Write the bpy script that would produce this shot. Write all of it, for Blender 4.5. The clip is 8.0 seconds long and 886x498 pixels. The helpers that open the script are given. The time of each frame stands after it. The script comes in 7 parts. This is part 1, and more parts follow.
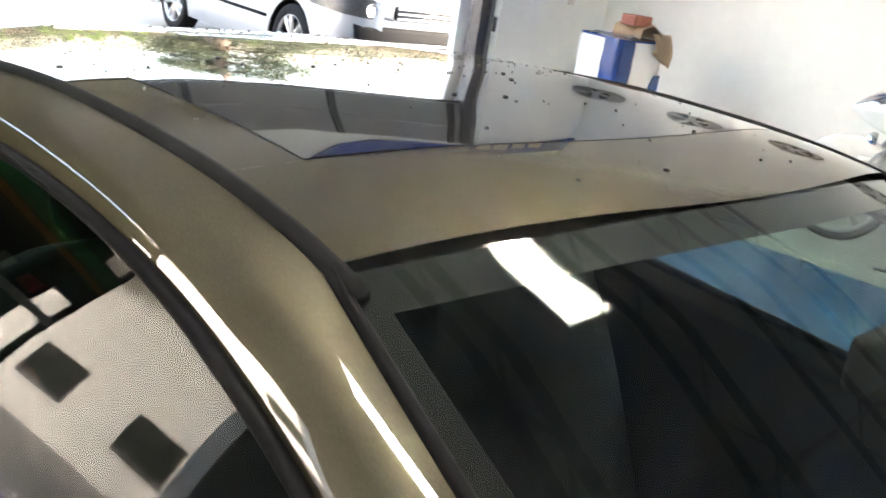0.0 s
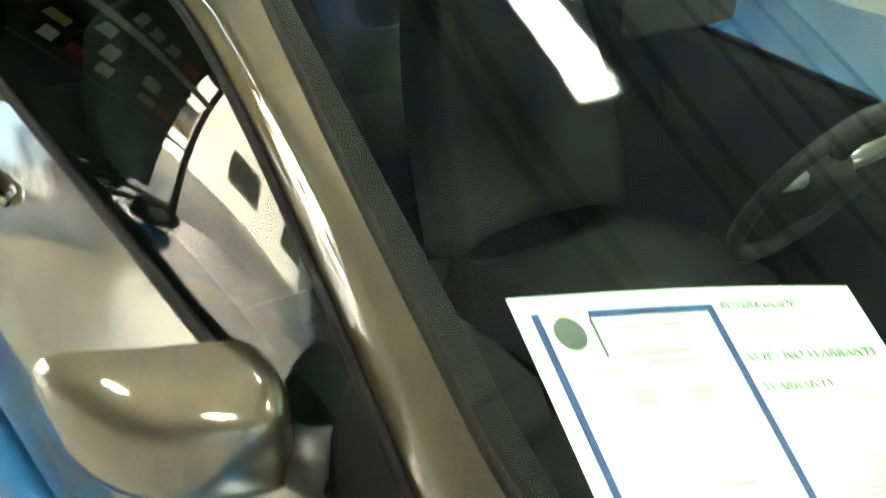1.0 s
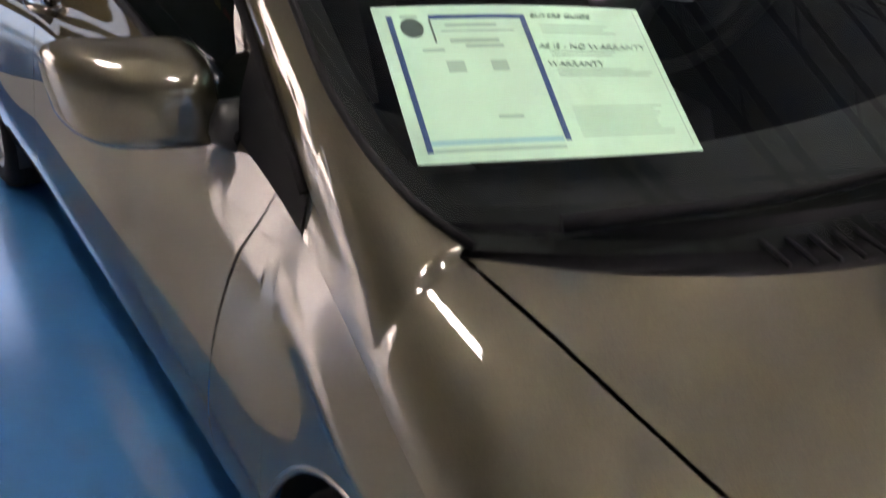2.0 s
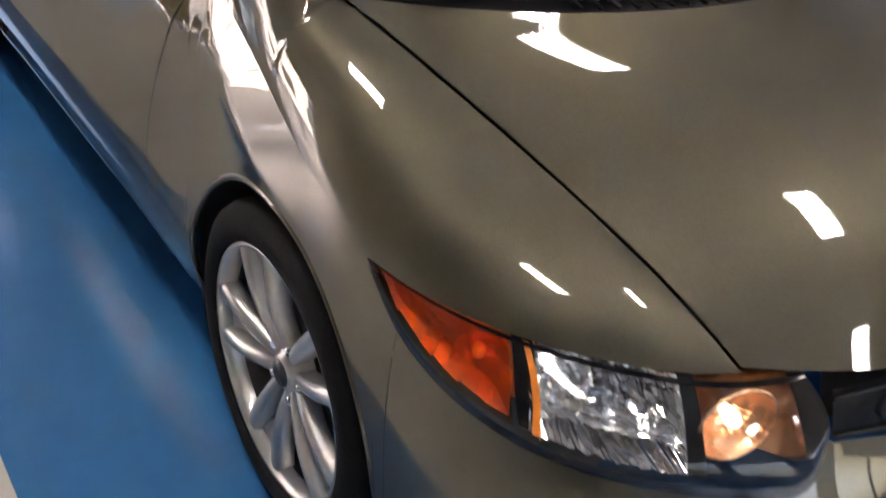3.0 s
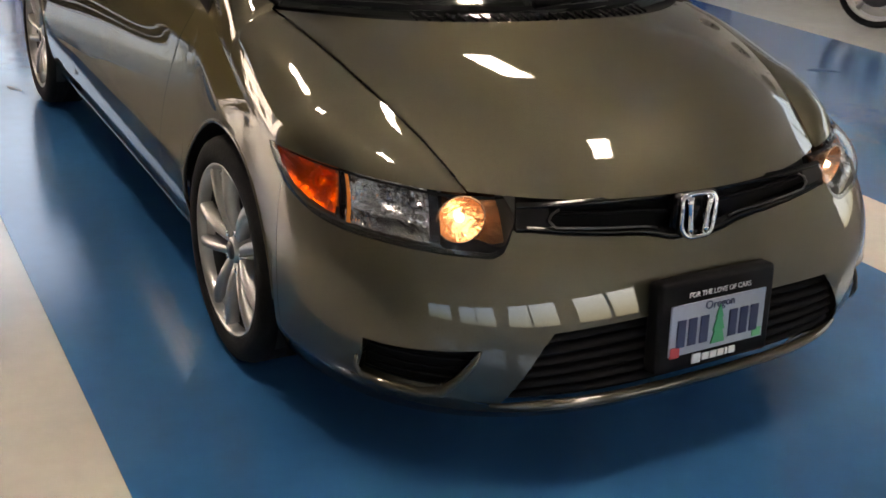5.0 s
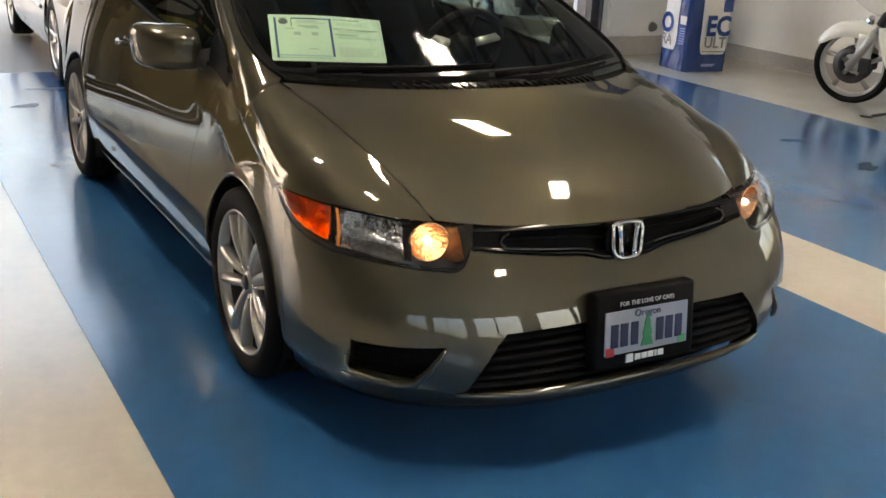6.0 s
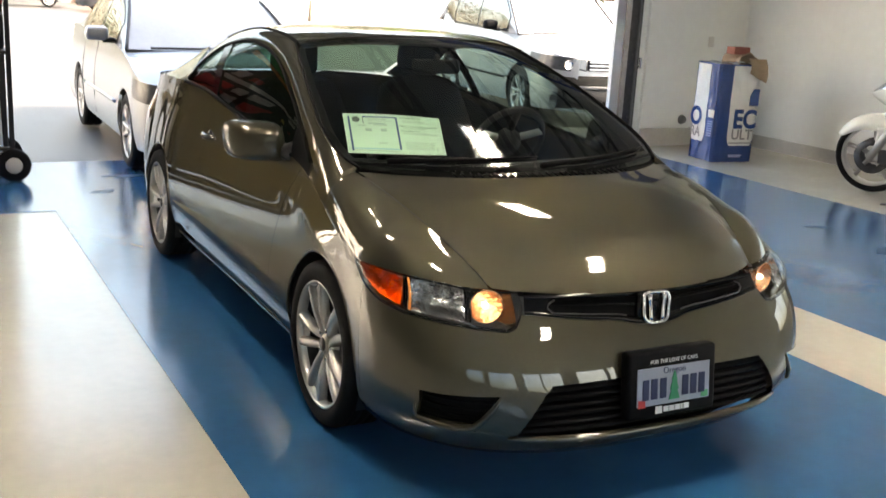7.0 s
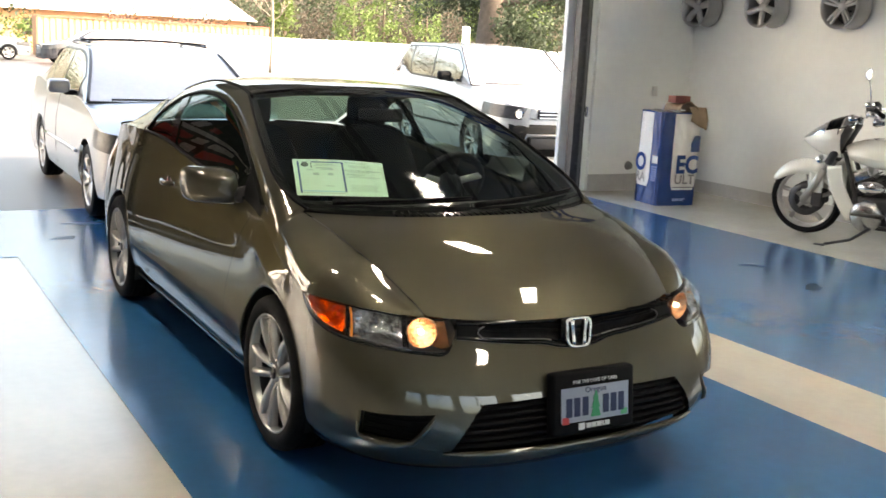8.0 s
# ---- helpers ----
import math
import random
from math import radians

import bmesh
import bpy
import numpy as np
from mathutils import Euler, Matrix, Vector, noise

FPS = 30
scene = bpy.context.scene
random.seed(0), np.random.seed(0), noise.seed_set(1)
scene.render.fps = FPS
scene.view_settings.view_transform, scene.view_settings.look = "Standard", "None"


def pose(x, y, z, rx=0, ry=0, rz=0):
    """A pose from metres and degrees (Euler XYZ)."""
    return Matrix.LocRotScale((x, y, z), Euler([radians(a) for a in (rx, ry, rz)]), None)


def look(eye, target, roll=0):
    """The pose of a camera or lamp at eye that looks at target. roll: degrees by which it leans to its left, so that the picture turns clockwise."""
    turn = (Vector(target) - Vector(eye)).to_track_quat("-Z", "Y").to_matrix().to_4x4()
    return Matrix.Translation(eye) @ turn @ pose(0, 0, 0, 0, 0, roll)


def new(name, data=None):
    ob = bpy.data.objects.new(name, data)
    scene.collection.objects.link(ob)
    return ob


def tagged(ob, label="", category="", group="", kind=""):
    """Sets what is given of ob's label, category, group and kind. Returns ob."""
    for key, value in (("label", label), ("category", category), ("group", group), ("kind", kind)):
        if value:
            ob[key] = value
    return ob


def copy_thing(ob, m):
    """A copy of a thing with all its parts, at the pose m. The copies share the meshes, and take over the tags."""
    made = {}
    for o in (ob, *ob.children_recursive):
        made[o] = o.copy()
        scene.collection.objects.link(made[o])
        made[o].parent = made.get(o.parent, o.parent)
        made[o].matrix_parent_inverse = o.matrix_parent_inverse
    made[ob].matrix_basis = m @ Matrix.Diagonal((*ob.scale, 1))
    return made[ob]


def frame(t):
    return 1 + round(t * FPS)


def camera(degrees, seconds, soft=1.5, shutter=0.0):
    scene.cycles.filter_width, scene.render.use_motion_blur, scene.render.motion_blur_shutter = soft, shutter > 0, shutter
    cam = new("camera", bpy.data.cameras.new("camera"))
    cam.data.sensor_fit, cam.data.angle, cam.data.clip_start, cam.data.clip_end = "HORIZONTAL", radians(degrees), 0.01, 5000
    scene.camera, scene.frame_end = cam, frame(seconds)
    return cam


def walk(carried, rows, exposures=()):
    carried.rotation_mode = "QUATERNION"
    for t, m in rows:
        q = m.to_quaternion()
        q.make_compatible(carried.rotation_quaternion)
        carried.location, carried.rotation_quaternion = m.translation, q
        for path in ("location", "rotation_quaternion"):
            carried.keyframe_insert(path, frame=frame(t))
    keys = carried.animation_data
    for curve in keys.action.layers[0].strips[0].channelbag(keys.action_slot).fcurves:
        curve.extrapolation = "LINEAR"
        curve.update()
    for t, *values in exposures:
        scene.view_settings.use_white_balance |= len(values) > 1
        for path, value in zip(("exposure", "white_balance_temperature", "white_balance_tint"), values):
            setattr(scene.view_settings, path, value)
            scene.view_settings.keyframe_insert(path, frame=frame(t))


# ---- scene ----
cam = camera(46.5, 8.0, shutter=0.25)
PATH = [
    (0, (-1.100, 0.571, 1.617), (0.336, 1.830, 1.025), 9.5),
    (0.2, (-1.108, 0.464, 1.621), (0.254, 1.795, 1.010), 8.6),
    (0.5, (-1.095, 0.360, 1.610), (0.195, 1.735, 0.945), 7.8),
    (0.8, (-1.207, 0.042, 1.694), (-0.014, 1.363, 0.782), 4.8),
    (1, (-1.224, -0.111, 1.669), (-0.122, 1.265, 0.724), 3.2),
    (1.5, (-1.268, -0.448, 1.619), (-0.27, 0.998, 0.664), 1.9),
    (2, (-1.279, -0.735, 1.547), (-0.344, 0.73, 0.557), 1.6),
    (2.2, (-1.28, -0.865, 1.443), (-0.366, 0.66, 0.526), 1.4),
    (3.3, (-1.52, -1.402, 1.47), (-0.498, -0.069, 0.386), 5.4),
    (3.5, (-1.534, -1.527, 1.459), (-0.511, -0.165, 0.411), 4.1),
    (4, (-1.554, -1.819, 1.464), (-0.549, -0.371, 0.519), 2.6),
    (5.3, (-1.748, -2.598, 1.493), (-0.773, -1.023, 0.739), 4.9),
    (5.5, (-1.757, -2.713, 1.5), (-0.789, -1.119, 0.776), 3.9),
    (6, (-1.886, -2.965, 1.528), (-0.925, -1.333, 0.884), 3.4),
    (6.5, (-2.092, -3.164, 1.556), (-1.091, -1.532, 0.977), 4.7),
    (7, (-2.198, -3.357, 1.613), (-1.276, -1.649, 1.127), 3.2),
    (7.5, (-2.238, -3.573, 1.637), (-1.326, -1.834, 1.258), 1.7),
    (8, (-2.271, -3.678, 1.634), (-1.281, -1.984, 1.244), 3.0),
]
walk(cam, [(t, look(eye, target, roll)) for t, eye, target, roll in PATH], [(0.0, 4.1, 7000, 14), (0.5, 4.0, 7000, 14), (1.0, 4.8, 7500, -3), (1.5, 3.35, 6950, 21), (2.0, 3.4, 6850, 26), (3.5, 3.45, 6850, 24), (4.0, 3.0, 7000, 25), (5.5, 3.05, 8100, 18), (6.5, 3.15, 8000, 16), (7.0, 3.25, 7750, 14), (8.0, 3.2, 7600, 14)])

# ---- world, sun and exposure ----
world = bpy.data.worlds.new("sky")
scene.world = world
world.use_nodes = True
wn, wl = world.node_tree.nodes, world.node_tree.links
sky = wn.new("ShaderNodeTexSky")
sky.sky_type = "NISHITA"
sky.sun_disc = False
sky.air_density, sky.dust_density = 1.4, 6.0
sky.sun_elevation, sky.sun_rotation = radians(42), radians(125)
wl.new(sky.outputs[0], wn["Background"].inputs[0])
wn["Background"].inputs[1].default_value = 0.15
sun = new("sun", bpy.data.lights.new("sun", "SUN"))
sun.data.energy, sun.data.angle, sun.data.color = 2.5, radians(12), (1.0, 0.96, 0.9)
sun.matrix_basis = look((8.2, -5.7, 9.0), (0, 0, 0))


# ---- materials ----
def mat(name, color, rough=0.5, metal=0.0, coat=0.0, spec=0.5, vary=0.0, scale=6.0, bump=0.0, bscale=60.0, emit=0.0, stretch=(1, 1, 1), rvary=0.0, isl=False, coatr=0.03):
    """A procedural surface: colour that varies at two scales, gloss that varies, and fine relief."""
    m = bpy.data.materials.new(name)
    m.use_nodes = True
    n, l = m.node_tree.nodes, m.node_tree.links
    p = n["Principled BSDF"]
    p.inputs["Base Color"].default_value = (*color, 1)
    p.inputs["Roughness"].default_value = rough
    p.inputs["Metallic"].default_value = metal
    p.inputs["Specular IOR Level"].default_value = spec
    p.inputs["Coat Weight"].default_value = coat
    p.inputs["Coat Roughness"].default_value = coatr
    tc = n.new("ShaderNodeTexCoord")
    mp = n.new("ShaderNodeMapping")
    mp.inputs["Scale"].default_value = stretch
    l.new(tc.outputs["Object"], mp.inputs[0])
    if vary:
        a, b = n.new("ShaderNodeTexNoise"), n.new("ShaderNodeTexNoise")
        a.inputs["Scale"].default_value, b.inputs["Scale"].default_value = scale, scale * 9
        a.inputs["Detail"].default_value = 5
        l.new(mp.outputs[0], a.inputs[0])
        l.new(mp.outputs[0], b.inputs[0])
        add = n.new("ShaderNodeMath")
        add.operation = "MULTIPLY_ADD"
        add.inputs[1].default_value = 0.45
        l.new(b.outputs[0], add.inputs[0])
        l.new(a.outputs[0], add.inputs[2])
        r = n.new("ShaderNodeMapRange")
        r.inputs["From Min"].default_value, r.inputs["From Max"].default_value = 0.2, 1.25
        r.inputs["To Min"].default_value, r.inputs["To Max"].default_value = 1 - 1.6 * vary, 1 + 1.6 * vary
        l.new(add.outputs[0], r.inputs[0])
        mix = n.new("ShaderNodeVectorMath")
        mix.operation = "SCALE"
        mix.inputs[0].default_value = color
        l.new(r.outputs[0], mix.inputs["Scale"])
        l.new(mix.outputs[0], p.inputs["Base Color"])
        if rvary:
            q = n.new("ShaderNodeMapRange")
            q.inputs["From Min"].default_value, q.inputs["From Max"].default_value = 0.2, 1.25
            q.inputs["To Min"].default_value, q.inputs["To Max"].default_value = rough - rvary, rough + rvary
            l.new(add.outputs[0], q.inputs[0])
            l.new(q.outputs[0], p.inputs["Roughness"])
    if bump:
        t, bp = n.new("ShaderNodeTexNoise"), n.new("ShaderNodeBump")
        t.inputs["Scale"].default_value = bscale
        t.inputs["Detail"].default_value = 4
        bp.inputs["Strength"].default_value = bump
        bp.inputs["Distance"].default_value = 0.01
        l.new(mp.outputs[0], t.inputs[0])
        l.new(t.outputs[0], bp.inputs["Height"])
        l.new(bp.outputs[0], p.inputs["Normal"])
    if emit:
        p.inputs["Emission Color"].default_value = (*color, 1)
        p.inputs["Emission Strength"].default_value = emit
    return m


def glass(name, tint, rough=0.0, ior=1.45):
    """A thin tinted pane: the slant drives its gloss, alike on both faces, and the rest passes straight through."""
    m = bpy.data.materials.new(name)
    m.use_nodes = True
    n, l = m.node_tree.nodes, m.node_tree.links
    n.remove(n["Principled BSDF"])
    tr, gl, lw, mx = n.new("ShaderNodeBsdfTransparent"), n.new("ShaderNodeBsdfGlossy"), n.new("ShaderNodeLayerWeight"), n.new("ShaderNodeMixShader")
    pw, fr = n.new("ShaderNodeMath"), n.new("ShaderNodeMapRange")
    pw.operation, pw.inputs[1].default_value, lw.inputs[0].default_value = "POWER", 5.0, 0.5
    l.new(lw.outputs["Facing"], pw.inputs[0])
    l.new(pw.outputs[0], fr.inputs[0])
    fr.inputs["To Min"].default_value = ((ior - 1) / (ior + 1)) ** 2
    tr.inputs[0].default_value = (*tint, 1)
    gl.inputs["Roughness"].default_value = rough
    l.new(fr.outputs[0], mx.inputs[0])
    l.new(tr.outputs[0], mx.inputs[1])
    l.new(gl.outputs[0], mx.inputs[2])
    l.new(mx.outputs[0], n["Material Output"].inputs[0])
    return m


def metallic_paint(name, color, flake=0.25):
    """Metallic car paint: a flaky metal base under a clear coat."""
    m = mat(name, color, 0.48, 0.75, 1.0, coatr=0.006)
    n, l = m.node_tree.nodes, m.node_tree.links
    p = n["Principled BSDF"]
    p.inputs["Coat IOR"].default_value = 1.8
    p.inputs["Specular IOR Level"].default_value = 0.1
    p.inputs["Specular Tint"].default_value = (*(min(1.0, 4.5 * c) for c in color), 1)
    tc, v, hsv = n.new("ShaderNodeTexCoord"), n.new("ShaderNodeTexVoronoi"), n.new("ShaderNodeMapRange")
    v.inputs["Scale"].default_value = 1400
    l.new(tc.outputs["Object"], v.inputs[0])
    l.new(v.outputs["Color"], hsv.inputs[0])
    hsv.inputs["To Min"].default_value, hsv.inputs["To Max"].default_value = 1 - flake, 1 + flake
    s = n.new("ShaderNodeVectorMath")
    s.operation = "SCALE"
    s.inputs[0].default_value = color
    l.new(hsv.outputs[0], s.inputs["Scale"])
    l.new(s.outputs[0], p.inputs["Base Color"])
    return m


PAINT = metallic_paint("olive_paint", (0.074, 0.0675, 0.046))
SILVER_PAINT = metallic_paint("silver_paint", (0.42, 0.43, 0.44))
WHITE_PAINT = mat("pearl_paint", (0.78, 0.78, 0.73), 0.3, 0.0, 1.0, vary=0.03, scale=8)
INTAKE = mat("intake_plastic", (0.005, 0.005, 0.006), 0.7, spec=0.12, vary=0.3, scale=20)
DASH = mat("dash_black", (0.011, 0.011, 0.012), 0.8, spec=0.2, vary=0.3, scale=15, bump=0.03, bscale=300)
BLACK = mat("black_plastic", (0.012, 0.012, 0.013), 0.45, vary=0.3, scale=20, bump=0.15, bscale=400)
CERAMIC = mat("ceramic_band", (0.006, 0.006, 0.006), 0.6, spec=0.1)
GLOSSBLACK = mat("gloss_black", (0.004, 0.004, 0.0045), 0.12, spec=0.25)
LAMPBLACK = mat("lamp_black", (0.006, 0.006, 0.007), 0.10, spec=0.35)
RUBBER = mat("rubber", (0.007, 0.007, 0.008), 0.7, spec=0.12, vary=0.35, scale=14, bump=0.2, bscale=150)
ALLOY = mat("alloy", (0.47, 0.465, 0.455), 0.36, 0.80, coat=0.3, vary=0.06, scale=12)
CHROME = mat("chrome", (0.82, 0.82, 0.84), 0.06, 1.0)
DARKMETAL = mat("dark_metal", (0.08, 0.08, 0.085), 0.4, 0.8, vary=0.25, scale=20)
WINDSHIELD = glass("windshield_glass", (0.78, 0.87, 0.81))
PANE = glass("window_pane", (0.54, 0.61, 0.68))
TINTED = glass("tinted_glass", (0.45, 0.56, 0.52))
REARTINT = glass("rear_tinted_glass", (0.17, 0.24, 0.18))
CLEAR = glass("clear_lens", (0.93, 0.94, 0.94), ior=1.6)
AMBERLENS = glass("amber_lens", (0.98, 0.42, 0.12))
CABIN = mat("cabin_trim", (0.022, 0.023, 0.023), 0.7, spec=0.2, vary=0.3, scale=15, bump=0.03, bscale=300)
SEATCLOTH = mat("seat_cloth", (0.030, 0.030, 0.031), 0.85, spec=0.2, vary=0.3, scale=30, bump=0.05, bscale=500)
PAPER = mat("paper", (0.55, 0.76, 0.62), 0.6, vary=0.03, scale=6)
NAVY = mat("navy_ink", (0.012, 0.05, 0.20), 0.55)
GREYINK = mat("grey_ink", (0.36, 0.50, 0.42), 0.6)
DARKINK = mat("dark_ink", (0.06, 0.09, 0.08), 0.6)
PALEBLUE = mat("pale_blue_ink", (0.30, 0.55, 0.62), 0.6)
BLUEFLOOR = mat("blue_epoxy", (0.021, 0.122, 0.295), 0.16, vary=0.12, scale=1.4, bump=0.03, bscale=90, rvary=0.0, spec=0.75)
CREAMFLOOR = mat("cream_epoxy", (0.54, 0.515, 0.445), 0.20, vary=0.11, scale=1.9, bump=0.02, bscale=80, rvary=0.0, spec=0.75)
ASPHALT = mat("wet_yard", (0.066, 0.062, 0.059), 0.34, vary=0.3, scale=1.2, bump=0.6, bscale=120)
WALLPAINT = mat("white_wall_paint", (0.90, 0.915, 0.88), 0.6, vary=0.05, scale=1.2, bump=0.08, bscale=120)
# Dark grey for the unseen west wall, set to darken the coupe's side reflections.
GREYWALL = mat("grey_wall_paint", (0.16, 0.16, 0.155), 0.6, vary=0.06, scale=1.2, bump=0.08, bscale=120)
BASEGREY = mat("grey_base_paint", (0.48, 0.47, 0.45), 0.5, vary=0.15, scale=3)
CEILING = mat("ceiling_steel", (0.55, 0.55, 0.535), 0.6, vary=0.15, scale=1.5)
JOIST = mat("joist_paint", (0.14, 0.14, 0.14), 0.5, vary=0.1, scale=6)
LAMP = mat("lamp_tube", (1.0, 0.97, 0.9), 0.5, emit=10.5)
BULB = mat("bulb", (1.0, 0.72, 0.46), 0.5, emit=0.75)
REFLECTOR = mat("lamp_reflector", (0.90, 0.90, 0.91), 0.05, 0.93, bump=0.08, bscale=120)
# Chrome bowl with the bulb's orange glow put into its colour.
GLOWREF = mat("bulb_glow_reflector", (1.0, 0.62, 0.38), 0.12, 0.86, bump=0.35, bscale=70)
# A faint emission is added to brighten the amber reflector.
AMBERREF = mat("amber_reflector_glow", (0.80, 0.27, 0.07), 0.20, 0.80, bump=0.3, bscale=70, emit=0.006)


# ---- mesh helpers ----
def link(name, bm, material, parent=None, label="", smooth=True, mats=None):
    me = bpy.data.meshes.new(name)
    bmesh.ops.recalc_face_normals(bm, faces=bm.faces)
    bm.to_mesh(me)
    bm.free()
    for mm in (mats or [material]):
        me.materials.append(mm)
    if smooth:
        for f in me.polygons:
            f.use_smooth = True
    ob = new(name, me)
    if parent is not None:
        ob.parent = parent
    if label:
        tagged(ob, label)
    return ob


def part(name, bm, material, parent, label="", smooth=True, mats=None):
    return link(name, bm, material, parent, label, smooth, mats)


def thing(name, label, category, m=None, group="", kind=""):
    ob = new(name)
    ob.empty_display_size = 0.1
    if m is not None:
        ob.matrix_basis = m
    return tagged(ob, label, category, group, kind)


def lerp(a, b, t):
    return a + (b - a) * t


def curve(xs, ys):
    """A smooth monotone-ish curve through key values."""
    xs, ys = np.array(xs, float), np.array(ys, float)
    d = np.gradient(ys, xs)
    d[0], d[-1] = (ys[1] - ys[0]) / (xs[1] - xs[0]), (ys[-1] - ys[-2]) / (xs[-1] - xs[-2])

    def f(x):
        x = min(max(x, xs[0]), xs[-1])
        i = min(max(int(np.searchsorted(xs, x)) - 1, 0), len(xs) - 2)
        h = xs[i + 1] - xs[i]
        t = (x - xs[i]) / h
        return float((2 * t**3 - 3 * t**2 + 1) * ys[i] + (t**3 - 2 * t**2 + t) * h * d[i] + (-2 * t**3 + 3 * t**2) * ys[i + 1] + (t**3 - t**2) * h * d[i + 1])

    return f


def grid(f, nu, nv, bm=None, us=None, vs=None, thick=0.0):
    """A sheet of quads through f(u, v), with an inner skin if thick is given."""
    bm = bm or bmesh.new()
    us = us or [i / nu for i in range(nu + 1)]
    vs = vs or [j / nv for j in range(nv + 1)]
    rows = [[bm.verts.new(f(u, v)) for v in vs] for u in us]
    fs = []
    for i in range(len(us) - 1):
        for j in range(len(vs) - 1):
            fs.append(bm.faces.new((rows[i][j], rows[i + 1][j], rows[i + 1][j + 1], rows[i][j + 1])))
    if thick:
        bm.normal_update()
        bmesh.ops.recalc_face_normals(bm, faces=fs)
        bmesh.ops.solidify(bm, geom=fs, thickness=thick)
    return bm


def box(sx, sy, sz, x=0, y=0, z=0, bevel=0.0, bm=None, m=None, seg=2):
    bm = bm or bmesh.new()
    got = bmesh.ops.create_cube(bm, size=1.0, matrix=(m or Matrix()) @ Matrix.Translation((x, y, z)) @ Matrix.Diagonal((sx, sy, sz, 1)))
    if bevel:
        es = list({e for v in got["verts"] for e in v.link_edges})
        bmesh.ops.bevel(bm, geom=es, offset=bevel, segments=seg, affect="EDGES", profile=0.5)
    return bm


def lathe(profile, n=48, axis="x", bm=None, m=None, close=False):
    """Turns (radius, along) pairs about an axis."""
    bm = bm or bmesh.new()
    m = m or Matrix()
    rings = []
    for r, h in profile:
        ring = []
        for k in range(n):
            a = 2 * math.pi * k / n
            c, s = r * math.cos(a), r * math.sin(a)
            p = {"x": (h, c, s), "y": (c, h, s), "z": (c, s, h)}[axis]
            ring.append(bm.verts.new(m @ Vector(p)))
        rings.append(ring)
    pairs = list(zip(rings, rings[1:])) + ([(rings[-1], rings[0])] if close else [])
    for a, b in pairs:
        for k in range(n):
            bm.faces.new((a[k], a[(k + 1) % n], b[(k + 1) % n], b[k]))
    return bm


def tube(points, radius, n=8, bm=None, closed=False, caps=True):
    """A round bar along points; radius may be a number or one a point."""
    bm = bm or bmesh.new()
    pts = [Vector(p) for p in points]
    rs = radius if isinstance(radius, (list, tuple)) else [radius] * len(pts)
    rings, up = [], None
    for i, p in enumerate(pts):
        a = pts[i - 1] if i or closed else p
        b = pts[(i + 1) % len(pts)] if i < len(pts) - 1 or closed else p
        d = (b - a).normalized()
        if up is None:
            up = d.orthogonal().normalized()
        up = (up - d * up.dot(d))
        up = up.normalized() if up.length > 1e-6 else d.orthogonal().normalized()
        side = d.cross(up)
        rings.append([bm.verts.new(p + (up * math.cos(2 * math.pi * k / n) + side * math.sin(2 * math.pi * k / n)) * rs[i]) for k in range(n)])
    pairs = list(zip(rings, rings[1:])) + ([(rings[-1], rings[0])] if closed else [])
    for a, b in pairs:
        for k in range(n):
            bm.faces.new((a[k], a[(k + 1) % n], b[(k + 1) % n], b[k]))
    if caps and not closed:
        bm.faces.new(rings[0][::-1])
        bm.faces.new(rings[-1])
    return bm


def prism(outline, depth, axis="z", bm=None, m=None, bevel=0.0):
    """An outline of (a, b) pairs, pushed to a depth along an axis."""
    bm = bm or bmesh.new()
    m = m or Matrix()

    def at(a, b, c):
        return m @ Vector({"z": (a, b, c), "y": (a, c, b), "x": (c, a, b)}[axis])

    lo = [bm.verts.new(at(a, b, 0)) for a, b in outline]
    hi = [bm.verts.new(at(a, b, depth)) for a, b in outline]
    fs = [bm.faces.new(lo[::-1]), bm.faces.new(hi)]
    k = len(lo)
    for i in range(k):
        fs.append(bm.faces.new((lo[i], lo[(i + 1) % k], hi[(i + 1) % k], hi[i])))
    if bevel:
        bmesh.ops.bevel(bm, geom=list(fs[1].edges), offset=bevel, segments=2, affect="EDGES", profile=0.5)
    return bm


# ---- the bay: floor, walls, ceiling ----
XL, XR, YB, YF, ZC = -8.5, 6.85, 6.05, -7.8, 5.2
YN = 6.08
DOOR_L, DOOR_R, DOOR_H = -6.0, 5.06, 3.7


def slab(name, x0, x1, y0, y1, z0, z1, material, label="", category="", bevel=0.0):
    ob = link(name, box(x1 - x0, y1 - y0, z1 - z0, (x0 + x1) / 2, (y0 + y1) / 2, (z0 + z1) / 2, bevel), material, smooth=False)
    return tagged(ob, label, category, kind="structure")


slab("floor", XL, XR, YF, 5.95, -0.15, -0.004, CREAMFLOOR, "cream glossy epoxy floor of a showroom bay", "floor")
slab("floor_blue_lane", -1.27, 1.55, YF, 5.95, -0.1, 0.0, BLUEFLOOR, "blue glossy epoxy lane under the coupe", "floor")
slab("floor_blue_cross", -5.5, -1.27, 4.0, 5.95, -0.1, 0.0, BLUEFLOOR, "blue glossy epoxy band along the garage opening", "floor")
slab("floor_blue_side", 2.2, 5.05, YF, 5.95, -0.1, 0.0, BLUEFLOOR, "blue glossy epoxy lane beside the coupe", "floor")
slab("floor_cream_stripe", 1.55, 2.2, YF, 5.95, -0.1, 0.0, CREAMFLOOR, "cream painted stripe between two blue lanes", "floor")
# Dark glossy asphalt that turns pale only where it mirrors the sky.
slab("ground", -150, 150, 5.95, 200, -0.3, -0.008, ASPHALT, "dark wet asphalt yard reaching to the horizon", "ground")
slab("ground_around", -150, 150, -150, 5.95, -0.6, -0.16, ASPHALT, "dark asphalt ground under the building", "ground")
